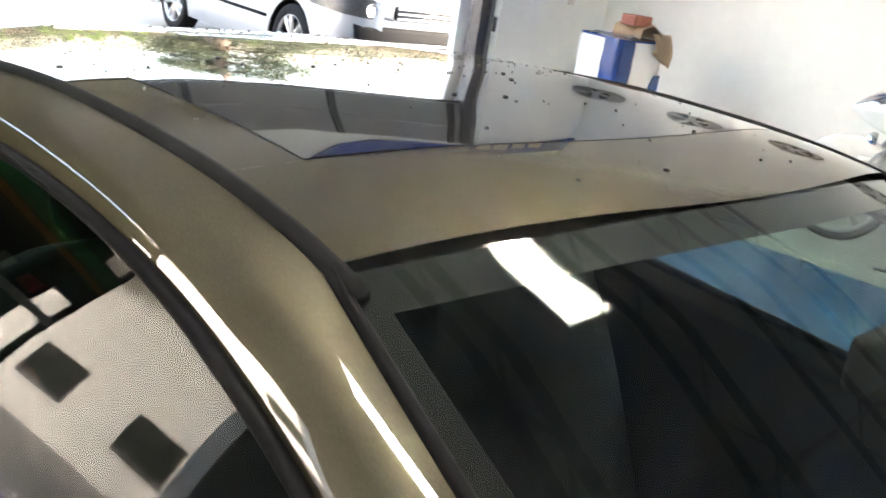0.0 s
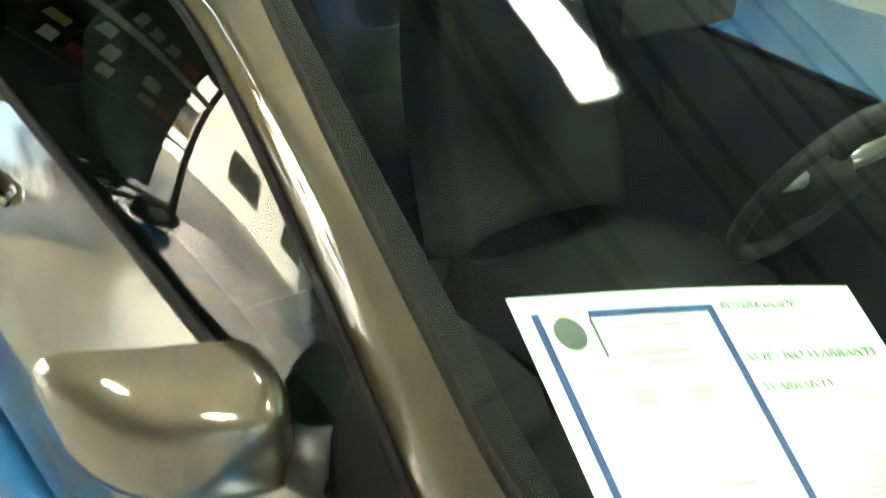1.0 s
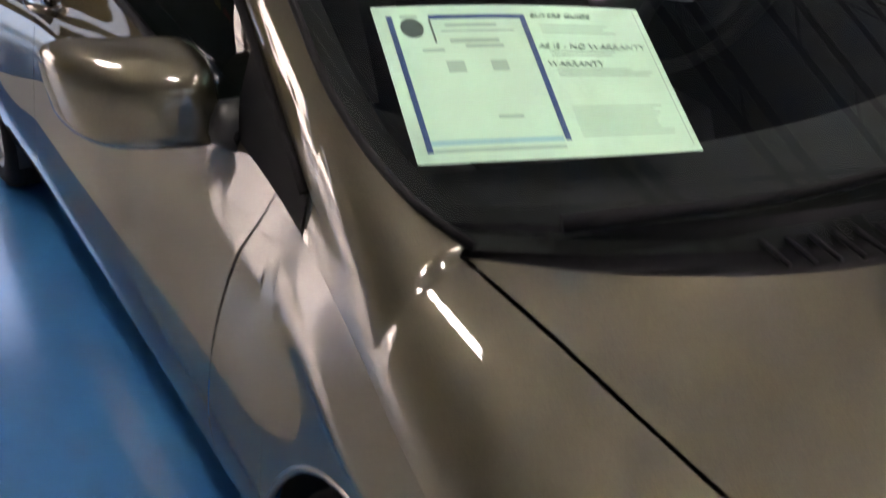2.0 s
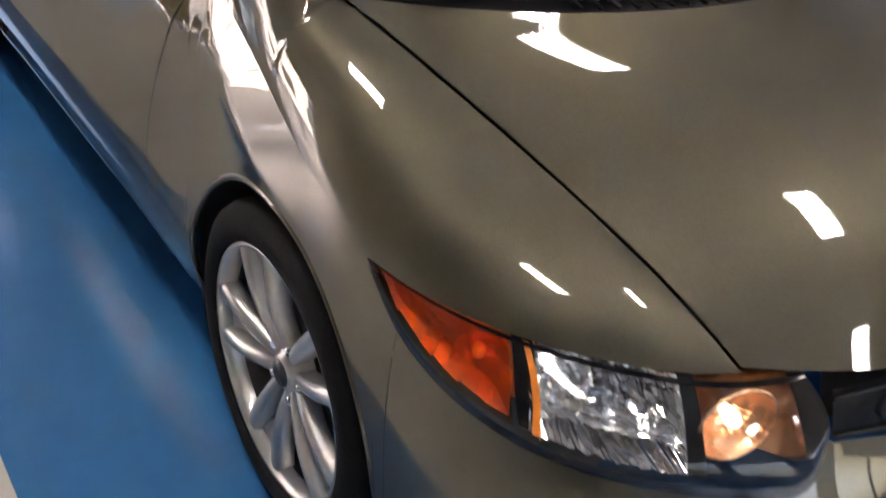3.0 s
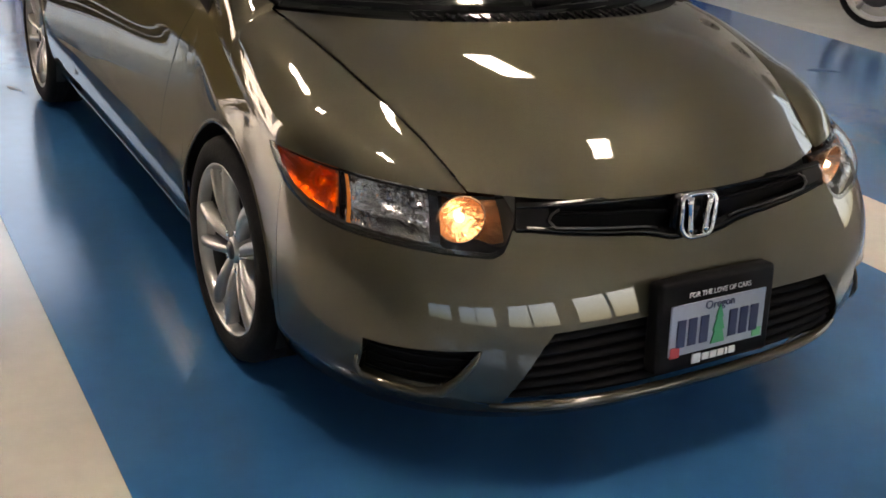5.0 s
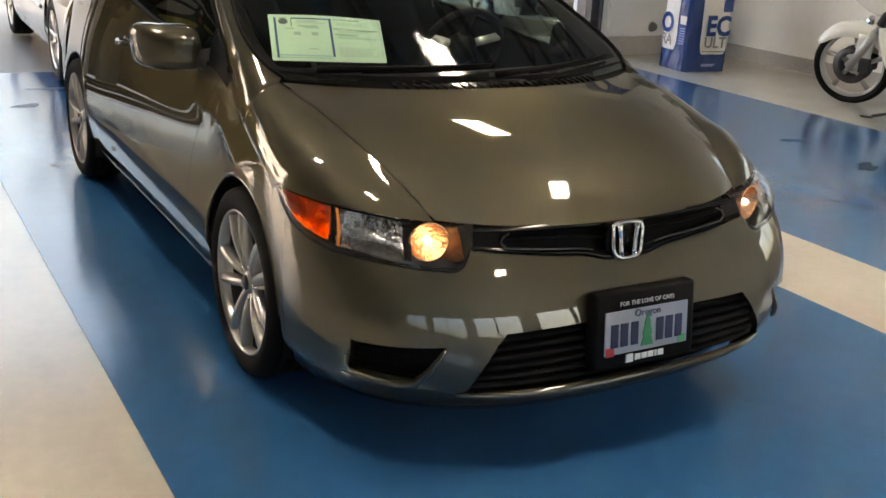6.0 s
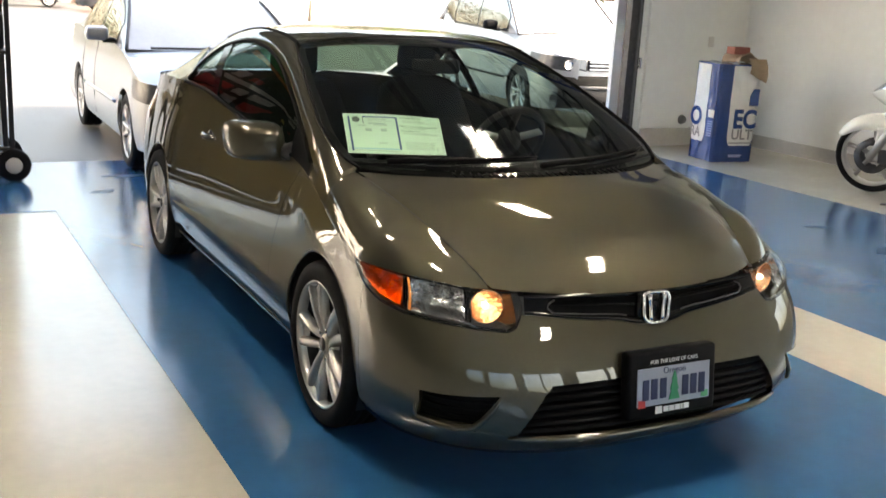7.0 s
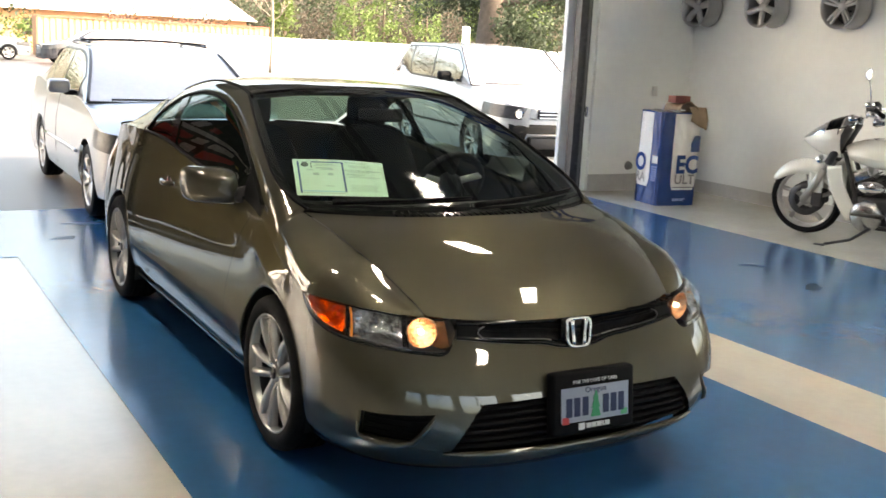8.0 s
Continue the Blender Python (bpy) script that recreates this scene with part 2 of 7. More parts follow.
slab("floor_corner", DOOR_R, XR, 5.951, YN, -0.15, -0.004, CREAMFLOOR, "cream glossy epoxy floor in the corner recess", "floor")
# Windows added out of view to brighten reflections on the coupe's right side.
ADDED_WIN = ((-2.6, -0.3), (0.0, 2.3))
side_edges = [YF] + [e for w in ADDED_WIN for e in w] + [YN + 0.2]
for k, (a, b) in enumerate(zip(side_edges[::2], side_edges[1::2])):
    slab("wall_east_%d" % (k + 1), XR, XR + 0.2, a, b, 0, ZC, WALLPAINT, "plain white painted side wall", "wall")
for k, (a, b) in enumerate(ADDED_WIN):
    slab("wall_east_sill", XR, XR + 0.2, a, b, 0, 0.9, WALLPAINT, "white painted wall under a side window", "wall")
    slab("wall_east_head", XR, XR + 0.2, a, b, 3.0, ZC, WALLPAINT, "white painted wall over a side window", "wall")
    w = thing("window_%d" % (k + 5), "white framed side window, added out of view to brighten reflections", "window", pose(0, 0, 0), kind="structure")
    for y in (a + 0.03, (a + b) / 2, b - 0.03):
        part("window_frame", box(0.08, 0.06, 2.10, XR + 0.08, y, 1.95), WALLPAINT, w, smooth=False)
    for z in (0.93, 2.97):
        part("window_frame", box(0.08, b - a - 0.12, 0.06, XR + 0.08, (a + b) / 2, z), WALLPAINT, w, smooth=False)
    part("pane", box(0.012, b - a - 0.13, 2.02, XR + 0.10, (a + b) / 2, 1.95), PANE, w, smooth=False).visible_shadow = False
# Unseen slab added to block direct sun through the added side windows.
slab("canopy", XR + 0.2, XR + 3.6, -3.4, 3.1, 3.2, 3.3, WALLPAINT, "unseen canopy added to keep the sun off the side windows", "canopy")
slab("wall_north", DOOR_R, XR, YN, YN + 0.2, 0, ZC, WALLPAINT, "white painted wall beside the garage opening", "wall")
# Shallow slab placed so its edges fit two wall lines in the camera's view.
slab("wall_edge_slab", 5.34, 6.05, YN - 0.05, YN - 0.002, 0, ZC, WALLPAINT, "flat white painted slab placed to fit wall edges in view", "wall")
slab("wall_north_lintel", DOOR_L, DOOR_R, YB, YB + 0.25, DOOR_H, ZC, WALLPAINT, "white painted wall over the garage opening", "wall")
slab("wall_north_far", XL, DOOR_L, YB, YB + 0.25, 0, ZC, WALLPAINT, "white painted wall beyond the garage opening", "wall")
slab("wall_west", XL - 0.2, XL, YF, YB + 0.25, 0, ZC, GREYWALL, "unseen side wall, its grey set to darken reflections", "wall")
# end wall with a row of windows
WIN = ((-5.6, -3.2), (-2.6, -0.2), (0.4, 2.8), (3.4, 5.8))
edges = [XL] + [e for w in WIN for e in w] + [XR]
for a, b in zip(edges[::2], edges[1::2]):
    slab("wall_south_pier", a, b, YF - 0.2, YF, 0, ZC, WALLPAINT, "white painted wall between windows", "wall")
for k, (a, b) in enumerate(WIN):
    slab("wall_south_sill", a, b, YF - 0.2, YF, 0, 0.9, WALLPAINT, "white painted wall under a window", "wall")
    slab("wall_south_head", a, b, YF - 0.2, YF, 2.5, ZC, WALLPAINT, "white painted wall over a window", "wall")
    w = thing("window_%d" % (k + 1), "white framed window in the end wall", "window", pose(0, 0, 0), kind="structure")
    for x in (a + 0.03, (a + b) / 2, b - 0.03):
        part("window_frame", box(0.06, 0.08, 1.60, x, YF - 0.08, 1.70), WALLPAINT, w, smooth=False)
    for z in (0.93, 2.47):
        part("window_frame", box(b - a - 0.12, 0.08, 0.06, (a + b) / 2, YF - 0.08, z), WALLPAINT, w, smooth=False)
    pane = part("pane", box(b - a - 0.13, 0.012, 1.52, (a + b) / 2, YF - 0.10, 1.70), PANE, w, smooth=False)
slab("ceiling", XL, XR, YF, YN, ZC, ZC + 0.2, CEILING, "dark steel roof deck over the bay", "ceiling")
slab("baseboard_east", XR - 0.02, XR, YF, YN, 0, 0.15, BASEGREY, "grey painted skirting along the wall", "baseboard")
slab("baseboard_north", 6.05, XR - 0.02, YN - 0.02, YN, 0, 0.20, BASEGREY, "grey painted skirting along the wall", "baseboard")
slab("baseboard_edge_slab", 5.34, 6.05, YN - 0.07, YN - 0.05, 0, 0.20, BASEGREY, "grey painted skirting along the edge slab", "baseboard")


def strip_light(x, y, z):
    """A suspended high-bay fixture with four fluorescent tubes along y."""
    t = thing("strip_light", "white suspended four-tube fluorescent fixture, switched on", "ceiling light", pose(x, y, z), "fluorescent fixtures under the roof")
    part("housing", prism([(-0.22, 0.0), (-0.16, 0.07), (0.16, 0.07), (0.22, 0.0), (0.14, 0.03), (-0.14, 0.03)], 0.96, "y", m=Matrix.Translation((0, -0.48, 0))), WALLPAINT, t, smooth=False)
    for k in range(4):
        sx = -0.135 + 0.09 * k
        part("tube", tube([(sx, -0.45, -0.004), (sx, 0.45, -0.004)], 0.016, 8), LAMP, t, "glowing white fluorescent tube")
    for k in range(13):
        part("louver", box(0.36, 0.008, 0.022, 0, -0.42 + 0.07 * k, -0.034), WALLPAINT, t, smooth=False)
    for sy in (-0.36, 0.36):
        part("hanger", tube([(0, sy, 0.07), (0, sy, ZC - z)], 0.006, 6), DARKMETAL, t)
    return t


LIGHT_Z = 4.2
first_light = strip_light(1.8, 2.05, LIGHT_Z)
for lx in (-1.7, 1.8):
    for ly in (-4.75, -1.35, 2.05):
        if (lx, ly) not in ((1.8, 2.05), (-1.7, -4.75)):
            copy_thing(first_light, pose(lx, ly, LIGHT_Z))


# ---- the coupe ----
# Its front axle lies at y = 0, its nose points to -y and its middle is x = 0.
W0 = curve([-0.4, 0.0, 0.9, 1.8, 2.65, 3.1, 3.5], [0.872, 0.874, 0.872, 0.876, 0.878, 0.85, 0.74])
INSET = curve([0.14, 0.18, 0.24, 0.32, 0.42, 0.52, 0.62, 0.72, 0.80, 0.889, 0.95, 1.02, 1.08], [0.085, 0.05, 0.02, 0.008, 0.002, 0.0, 0.004, 0.015, 0.036, 0.076, 0.092, 0.106, 0.118])
NOSE = curve([0.14, 0.19, 0.235, 0.27, 0.32, 0.38, 0.44, 0.50, 0.545, 0.575, 0.60, 0.63, 0.70, 0.75], [-0.79, -0.862, -0.902, -0.908, -0.902, -0.889, -0.871, -0.848, -0.826, -0.8085, -0.7935, -0.779, -0.755, -0.73])
POWER = curve([0.14, 0.24, 0.30, 0.38, 0.58, 0.66, 0.72, 0.8], [2.7, 2.9, 3.4, 3.8, 3.85, 3.5, 3.05, 2.7])
Y0 = -0.1
WHEEL_R, ARCH_R, HUB_Z, FRONT, BASE = 0.313, 0.352, 0.313, 0.045, 2.665
SHOULDER = curve([-0.25, -0.1, 0.0, 0.12, 0.25, 0.377, 1.0, 1.57, 2.02, 2.4, 2.9, 3.4], [0.719, 0.757, 0.783, 0.817, 0.853, 0.889, 0.955, 1.005, 1.045, 1.05, 1.04, 1.01])


def nose(phi, z, out=0.0):
    """A point of the wrapped front at a bearing from straight ahead (signed, degrees) and a height."""
    a, b, p = W0(Y0) - INSET(z) + out, Y0 - NOSE(z) + out, POWER(z)
    s, c = abs(math.sin(radians(phi))), max(math.cos(radians(phi)), 0.0)
    r = (s**p + c**p) ** (-1 / p)
    return Vector((math.copysign(a * r * s, phi), Y0 - b * r * c, z))


SIDE_INSET = curve([0.14, 0.18, 0.24, 0.32, 0.38, 0.44, 0.52, 0.62, 0.72, 0.80, 0.889, 0.95, 1.02, 1.08], [0.10, 0.066, 0.034, 0.012, 0.003, 0.0, 0.007, 0.020, 0.036, 0.053, 0.076, 0.092, 0.106, 0.118])
CREASE = curve([0.30, 0.46, 0.6, 2.1, 2.26, 2.40], [0.0, 0.075, 0.08, 0.08, 0.075, 0.0])


RIDGE_Z = curve([-0.05, 0.09, 0.3, 0.6, 0.95, 2.2, 2.7], [0.68, 0.704, 0.770, 0.788, 0.792, 0.84, 0.86])
RIDGE_OUT = curve([-0.08, 0.05, 0.2, 0.45, 0.9, 2.2, 2.6], [0.0, 0.008, 0.012, 0.008, 0.0, 0.0, 0.0])


def ridge(y, z):
    """The pressed line that runs from the wheel arch back along the door."""
    q, top = z - RIDGE_Z(y), SHOULDER(y)
    if q > 0:
        return RIDGE_OUT(y) * max(1 - q / max(top - RIDGE_Z(y), 0.02), 0.0) ** 1.4
    return RIDGE_OUT(y) * math.exp(q / 0.045)


def flank(y, z, sx, out=0.0):
    """A point of the body side at a station and a height."""
    k = min(max((y + 0.1) / 0.55, 0.0), 1.0)
    x = W0(y) - lerp(INSET(z), SIDE_INSET(z), k * k * (3 - 2 * k)) + out + ridge(y, z) - CREASE(y) * max(0.0, 0.34 + 0.03 * y - z)
    if y < Y0:
        k = min((Y0 - y) / (Y0 - NOSE(z)), 1.0)
        x = (W0(Y0) - INSET(z)) * (1 - k ** POWER(z)) ** (1 / POWER(z)) + out
    if y > 2.9:
        k = min((y - 2.9) / 0.62, 1.0)
        x = x * (1 - k**3.2) ** (1 / 3.2)
    return Vector((sx * x, y, z))


def phi_of(x, z):
    lo, hi = 0.0, 90.0
    for _ in range(40):
        mid = (lo + hi) / 2
        lo, hi = (mid, hi) if nose(mid, z).x < x else (lo, mid)
    return lo


def phi_at(y, z):
    """The bearing at which the wrapped front reaches a station y."""
    lo, hi = 5.0, 90.0
    for _ in range(40):
        mid = (lo + hi) / 2
        lo, hi = (mid, hi) if nose(mid, z).y < y else (lo, mid)
    return lo


def arch(y, hub, low):
    """The lower edge of a side panel: the sill, or the wheel arch."""
    d = ARCH_R**2 - (y - hub) ** 2
    return max(low, HUB_Z + math.sqrt(d)) if d > 0 else low


coupe = thing("coupe", "glossy olive-gold metallic two-door coupe on alloy wheels", "car", pose(0, 0, 0))
PHI_OUT = phi_at(-0.25, 0.719)


LAMP_LOW = curve([30.5, 31.0, 31.8, 33.0, 36, 42, 48, 56, 64, 70, PHI_OUT], [0.652, 0.628, 0.603, 0.591, 0.592, 0.601, 0.609, 0.616, 0.632, 0.657, 0.713])
LAMP_TOP = curve([28, 38, 46, 56, PHI_OUT], [0.691, 0.700, 0.713, 0.722, 0.722])
GRILLE_LOW = curve([0, 5, 9, 16, 24, 29], [0.577, 0.580, 0.594, 0.606, 0.622, 0.634])


def lamp_low(phi):
    return LAMP_LOW(abs(phi))


def lamp_top(phi):
    return LAMP_TOP(abs(phi))


def bumper_top(phi):
    """The upper edge of the bumper: under the grille, then under the lamps."""
    k = abs(phi)
    if k < 30.1:
        return GRILLE_LOW(k)
    return lerp(GRILLE_LOW(30.1), lamp_low(30.7), min((k - 30.1) / 0.6, 1)) if k < 30.7 else lamp_low(k)


# Hood.
HOOD_CENTRE = curve([0, 0.06, 0.15, 0.28, 0.45, 0.7, 1.0], [0.679, 0.720, 0.772, 0.824, 0.871, 0.918, 0.955])
HOOD_EDGE = curve([0, 0.06, 0.15, 0.28, 0.45, 0.7, 1.0], [0.696, 0.726, 0.766, 0.812, 0.858, 0.908, 0.944])
GAP_X = curve([0, 0.3, 0.6, 1.0], [0.555, 0.624, 0.672, 0.703])


def hood_front(x):
    return -0.775 + 0.133 * (abs(x) / 0.555) ** 2.7


def hood_rear(x):
    return -0.165 + 0.298 * (abs(x) / 0.722) ** 2.65


def hood_at(u, v):
    x = u * GAP_X(v)
    y = lerp(hood_front(u * 0.555), hood_rear(u * 0.722), v)
    c, e = HOOD_CENTRE(v), HOOD_EDGE(v)
    k = abs(u)
    z = lerp(c, e, k**2)
    return Vector((x, y, z))


part("hood", grid(lambda u, v: hood_at(lerp(-0.991, 0.991, u), lerp(0.004, 1, v)), 44, 40), PAINT, coupe)


# Fender tops, fenders, doors and quarters, one side after the other.
def gap_line(v):
    return hood_at(1.0, v)


def fender_outer(v):
    if v < 0.42:
        w = v / 0.42
        ph = lerp(phi_of(0.555, 0.70), PHI_OUT, w)
        q = nose(ph, lamp_top(ph))
        q.y += 0.052 * (1 - w) ** 1.3
        return q
    return flank(lerp(-0.25, 0.10, (v - 0.42) / 0.58), SHOULDER(lerp(-0.25, 0.10, (v - 0.42) / 0.58)), 1)


def fender_top(u, v):
    i, o = gap_line(v), fender_outer(v)
    w = min(max((v - 0.22) / 0.38, 0.0), 1.0)
    w = w * w * (3 - 2 * w)
    k = 0.80 * min(v / 0.35, 1.0)
    s = u * math.pi / 2
    flat = lerp(1.0, 0.82, w)
    k = lerp(k, 0.74, w)
    h, d = lerp(u, math.sin(s) ** flat, k), lerp(u, 1 - math.cos(s) ** flat, k)
    swell = 0.023 * math.sin(math.pi * u) * min(v / 0.15, 1.0) * (1 - w)
    return Vector((lerp(i.x, o.x, h), lerp(i.y, o.y, lerp(u, math.sin(s), k * 0.5)), lerp(i.z, o.z, d) + swell))


def mirrored(f, sx):
    return lambda u, v: (lambda p: Vector((p.x * sx, p.y, p.z)))(f(u, v))


def side_panel(y0, y1, hub, low, top, sx, n=60, rows=16, trim=0.0):
    ys = [lerp(y0, y1, i / n) for i in range(n + 1)]
    for e in (hub - ARCH_R, hub + ARCH_R):
        ys += [e + d for d in (-0.001, 0.001, 0.003, 0.008, 0.016, 0.03, -0.003, -0.008, -0.016, -0.03) if y0 < e + d < y1]
    ys = sorted(set(ys))
    vs = [j / rows for j in range(rows + 1)]
    bm = bmesh.new()
    cols = []
    for y in ys:
        lo, hi = arch(y, hub, low), top(y)
        cols.append([bm.verts.new(flank(y, lerp(lo, hi, v), sx)) for v in vs])
    for a, b in zip(cols, cols[1:]):
        for j in range(rows):
            bm.faces.new((a[j], b[j], b[j + 1], a[j + 1]))
    return bm


SILL = 0.185
DOOR_F, DOOR_B = 0.56, 1.80
SEAM = curve([0.18, 0.30, 0.45, 0.60, 0.73, 0.87, 0.95], [0.585, 0.608, 0.618, 0.602, 0.556, 0.478, 0.440])
for sx in (-1, 1):
    fender = part("fender", side_panel(-0.335, DOOR_F - 0.12, FRONT, SILL, lambda y: SHOULDER(max(y, -0.25)) if y > -0.25 else lamp_low(phi_at(y, 0.69)), sx), PAINT, coupe)
    # the strip between fender and door leans forward as it rises
    part("door", grid(lambda u, v: (lambda y: flank(y, lerp(0.235, SHOULDER(y), v), sx))(lerp(SEAM(lerp(0.235, SHOULDER(0.47), v)), DOOR_B, u)), 40, 60), PAINT, coupe)
    part("fender_tail", grid(lambda u, v: (lambda y, z: flank(y, min(z, SHOULDER(y)), sx))(lerp(DOOR_F - 0.121, SEAM(lerp(SILL, SHOULDER(0.47), v)) - 0.004, u), lerp(SILL, SHOULDER(0.47), v)), 6, 60), PAINT, coupe)
    part("rocker", grid(lambda u, v: flank(lerp(DOOR_F - 0.1, 2.30, u), lerp(0.165, 0.231, v), sx, -0.004 + 0.012 * math.sin(v * math.pi)), 40, 6), PAINT, coupe)
    part("quarter_panel", side_panel(DOOR_B + 0.0035, 3.45, BASE, 0.235, SHOULDER, sx, 70, 50), PAINT, coupe)
    for hub in (FRONT, BASE):
        pts = []
        for k in range(41):
            a = math.pi * lerp(0.06, 0.94, k / 40) if hub == BASE else math.pi * lerp(0.02, 0.98, k / 40)
            y, z = hub + ARCH_R * math.cos(a), HUB_Z + ARCH_R * math.sin(a)
            pts.append(flank(y, z, sx, -0.004))
        part("arch_lip", tube(pts, 0.0075, 6), PAINT, coupe)
        liner = lathe([(ARCH_R + 0.004, 0.0), (ARCH_R + 0.004, -0.30), (0.05, -0.30)], 48, "x")
        for v in liner.verts:
            v.co = Vector((sx * (0.85 + v.co.x), hub + v.co.y, HUB_Z + v.co.z))
        bmesh.ops.delete(liner, geom=[v for v in liner.verts if v.co.z < 0.16], context="VERTS")
        part("wheel_liner", liner, BLACK, coupe)

# Front bumper: a band over the intake, a lip under it, and the cheeks round the fog pockets.
PHI_ARCH = phi_at(-0.345, 0.45)


def band(z0, z1, us, nv=12, edge=-0.3365):
    """A band of the wrapped front between two heights, each a function of the bearing, out to the wheel arch seam."""
    bm = bmesh.new()
    cols = []
    for u in us:
        p0 = u * PHI_ARCH
        col, hi, ph = [], z1(p0), p0
        for _ in range(4):
            ph = u * phi_at(edge, hi)
            hi = z1(ph)
        for j in range(nv + 1):
            z = lerp(z0(p0), hi, j / nv)
            col.append(bm.verts.new(nose(u * phi_at(edge, z), z)))
        cols.append(col)
    for c, d in zip(cols, cols[1:]):
        for j in range(nv):
            bm.faces.new((c[j], d[j], d[j + 1], c[j + 1]))
    return bm


PHI_TOP = phi_at(-0.3365, 0.62)
US = sorted(set([lerp(-1, 1, k / 120) for k in range(121)] + [s * a / PHI_TOP for s in (-1, 1) for a in (29.2, 29.6, 29.9, 30.1, 30.25, 30.4, 30.55, 30.7, 31.0, 31.4, 31.8)]))
part("front_bumper", band(lambda p: 0.43, bumper_top, US), PAINT, coupe)
part("bumper_lip", band(lambda p: 0.165, lambda p: 0.258 + 0.008 * (min(abs(p), 60) / 60) ** 2, US, 8), PAINT, coupe)


def patch(corners, nu=10, nv=8, sx=1, out=0.0):
    """A four-cornered piece of the front, corners as (x, z) going round."""
    c = [(phi_of(x, z), z) for x, z in corners]
    f = lambda u, v: tuple(lerp(lerp(c[0][i], c[1][i], u), lerp(c[3][i], c[2][i], u), v) for i in (0, 1))
    return grid(lambda u, v: (lambda q: nose(q[0] * sx, q[1], out))(f(u, v)), nu, nv)


FOG = [(0.672, 0.290), (0.792, 0.292), (0.802, 0.396), (0.60, 0.408)]
for sx in (-1, 1):
    part("bumper_cheek", patch([(0.545, 0.258), (0.674, 0.286), (0.60, 0.408), (0.455, 0.408)], sx=sx), PAINT, coupe)
    part("bumper_cheek", patch([(0.455, 0.406), (0.60, 0.406), (0.60, 0.432), (0.43, 0.432)], 6, 3, sx), PAINT, coupe)
    part("bumper_corner", grid(lambda u, v: (lambda z: nose(sx * lerp(phi_of(lerp(0.792, 0.803, v), z), phi_at(-0.3365, z), u), z))(lerp(0.258, 0.432, v)), 14, 10), PAINT, coupe)
    part("fog_brow", patch([(0.60, 0.406), (0.803, 0.394), (0.803, 0.432), (0.60, 0.432)], sx=sx), PAINT, coupe)
    part("fog_sill", patch([(0.545, 0.254), (0.793, 0.254), (0.793, 0.294), (0.672, 0.290)], sx=sx), PAINT, coupe)
    part("fog_pocket", patch(FOG, sx=sx, out=-0.03), INTAKE, coupe)
    part("fog_ledge", grid(lambda u, v: (lambda z: nose(sx * phi_of(lerp(lerp(0.655, 0.668, v), 0.797, u), z), z, 0.003 - 0.032 * v))(lerp(0.278, 0.302, v)), 14, 5), PAINT, coupe)
    ring = [FOG[0], (0.74, 0.288), FOG[1], (0.80, 0.33), FOG[2], (0.70, 0.402), FOG[3], (0.645, 0.34)]
    part("fog_wall", grid(lambda u, v: (lambda k: nose(sx * phi_of(lerp(ring[k % 8][0], ring[(k + 1) % 8][0], u * 8 - k), lerp(ring[k % 8][1], ring[(k + 1) % 8][1], u * 8 - k)), lerp(ring[k % 8][1], ring[(k + 1) % 8][1], u * 8 - k), -0.032 * v + 0.001))(min(int(u * 8), 7)), 48, 3), PAINT, coupe)
    rim = [(0.803, 0.345), (0.799, 0.312), (0.788, 0.290), (0.745, 0.282), (0.70, 0.282), (0.664, 0.298), (0.640, 0.335), (0.613, 0.375), (0.60, 0.404)]
    part("fog_lip", tube([nose(sx * phi_of(x, z), z, 0.001) for x, z in rim], [0.004, 0.007, 0.010, 0.013, 0.014, 0.013, 0.010, 0.006, 0.003], 10), PAINT, coupe)
    for k in range(4):
        z = 0.300 + 0.024 * k
        part("slat", tube([nose(sx * lerp(phi_of(0.69 - 0.08 * (z - 0.27) / 0.13, z), phi_of(0.795, z), i / 8), z, -0.024) for i in range(9)], 0.0035, 6), INTAKE, coupe)
part("chin_edge", tube([nose(lerp(-1, 1, k / 60) * phi_of(0.56, 0.255), 0.253 + 0.006 * abs(lerp(-1, 1, k / 60)) ** 4, 0.003) for k in range(61)], [0.004 + 0.010 * (1 - abs(lerp(-1, 1, k / 60)) ** 8) for k in range(61)], 8), PAINT, coupe)

# Windshield, roof and pillars.
WS_EDGE = curve([0, 0.06, 0.14, 0.25, 0.45, 0.62, 0.80, 1.0], [0.690, 0.718, 0.736, 0.740, 0.713, 0.681, 0.638, 0.586])
WS_YC = curve([0, 0.5, 1.0], [-0.115, 0.45, 1.055])
WS_ZC = curve([0, 0.3, 0.65, 0.85, 0.93, 1.0], [0.950, 1.082, 1.241, 1.332, 1.3665, 1.3895])
WS_YE = curve([0, 0.5, 1.0], [0.125, 0.605, 1.135])
WS_ZE = curve([0, 0.3, 0.65, 1.0], [0.955, 1.070, 1.215, 1.345])


def windshield_at(u, v, off=0.0):
    """u from side to side, v from the cowl to the roof; off lifts it along its normal, roughly."""
    k = abs(u)
    return Vector((u * WS_EDGE(v), lerp(WS_YC(v), WS_YE(v), k**2), lerp(WS_ZC(v), WS_ZE(v), k**2.2) + off)) + Vector((0, -0.38 * off, 0))


ws = part("windshield", grid(lambda u, v: windshield_at(lerp(-1, 1, u), v), 40, 30), WINDSHIELD, coupe, "clear raked windshield glass")
ws.visible_shadow = False
for a, b, c, d in ((-1, -0.945, 0, 1), (0.945, 1, 0, 1), (-0.945, 0.945, 0, 0.085), (-0.945, 0.945, 0.955, 1)):
    part("ceramic_border", grid(lambda u, v: windshield_at(lerp(a, b, u), lerp(c, d, v), -0.003), 30, 30), CERAMIC, ws)

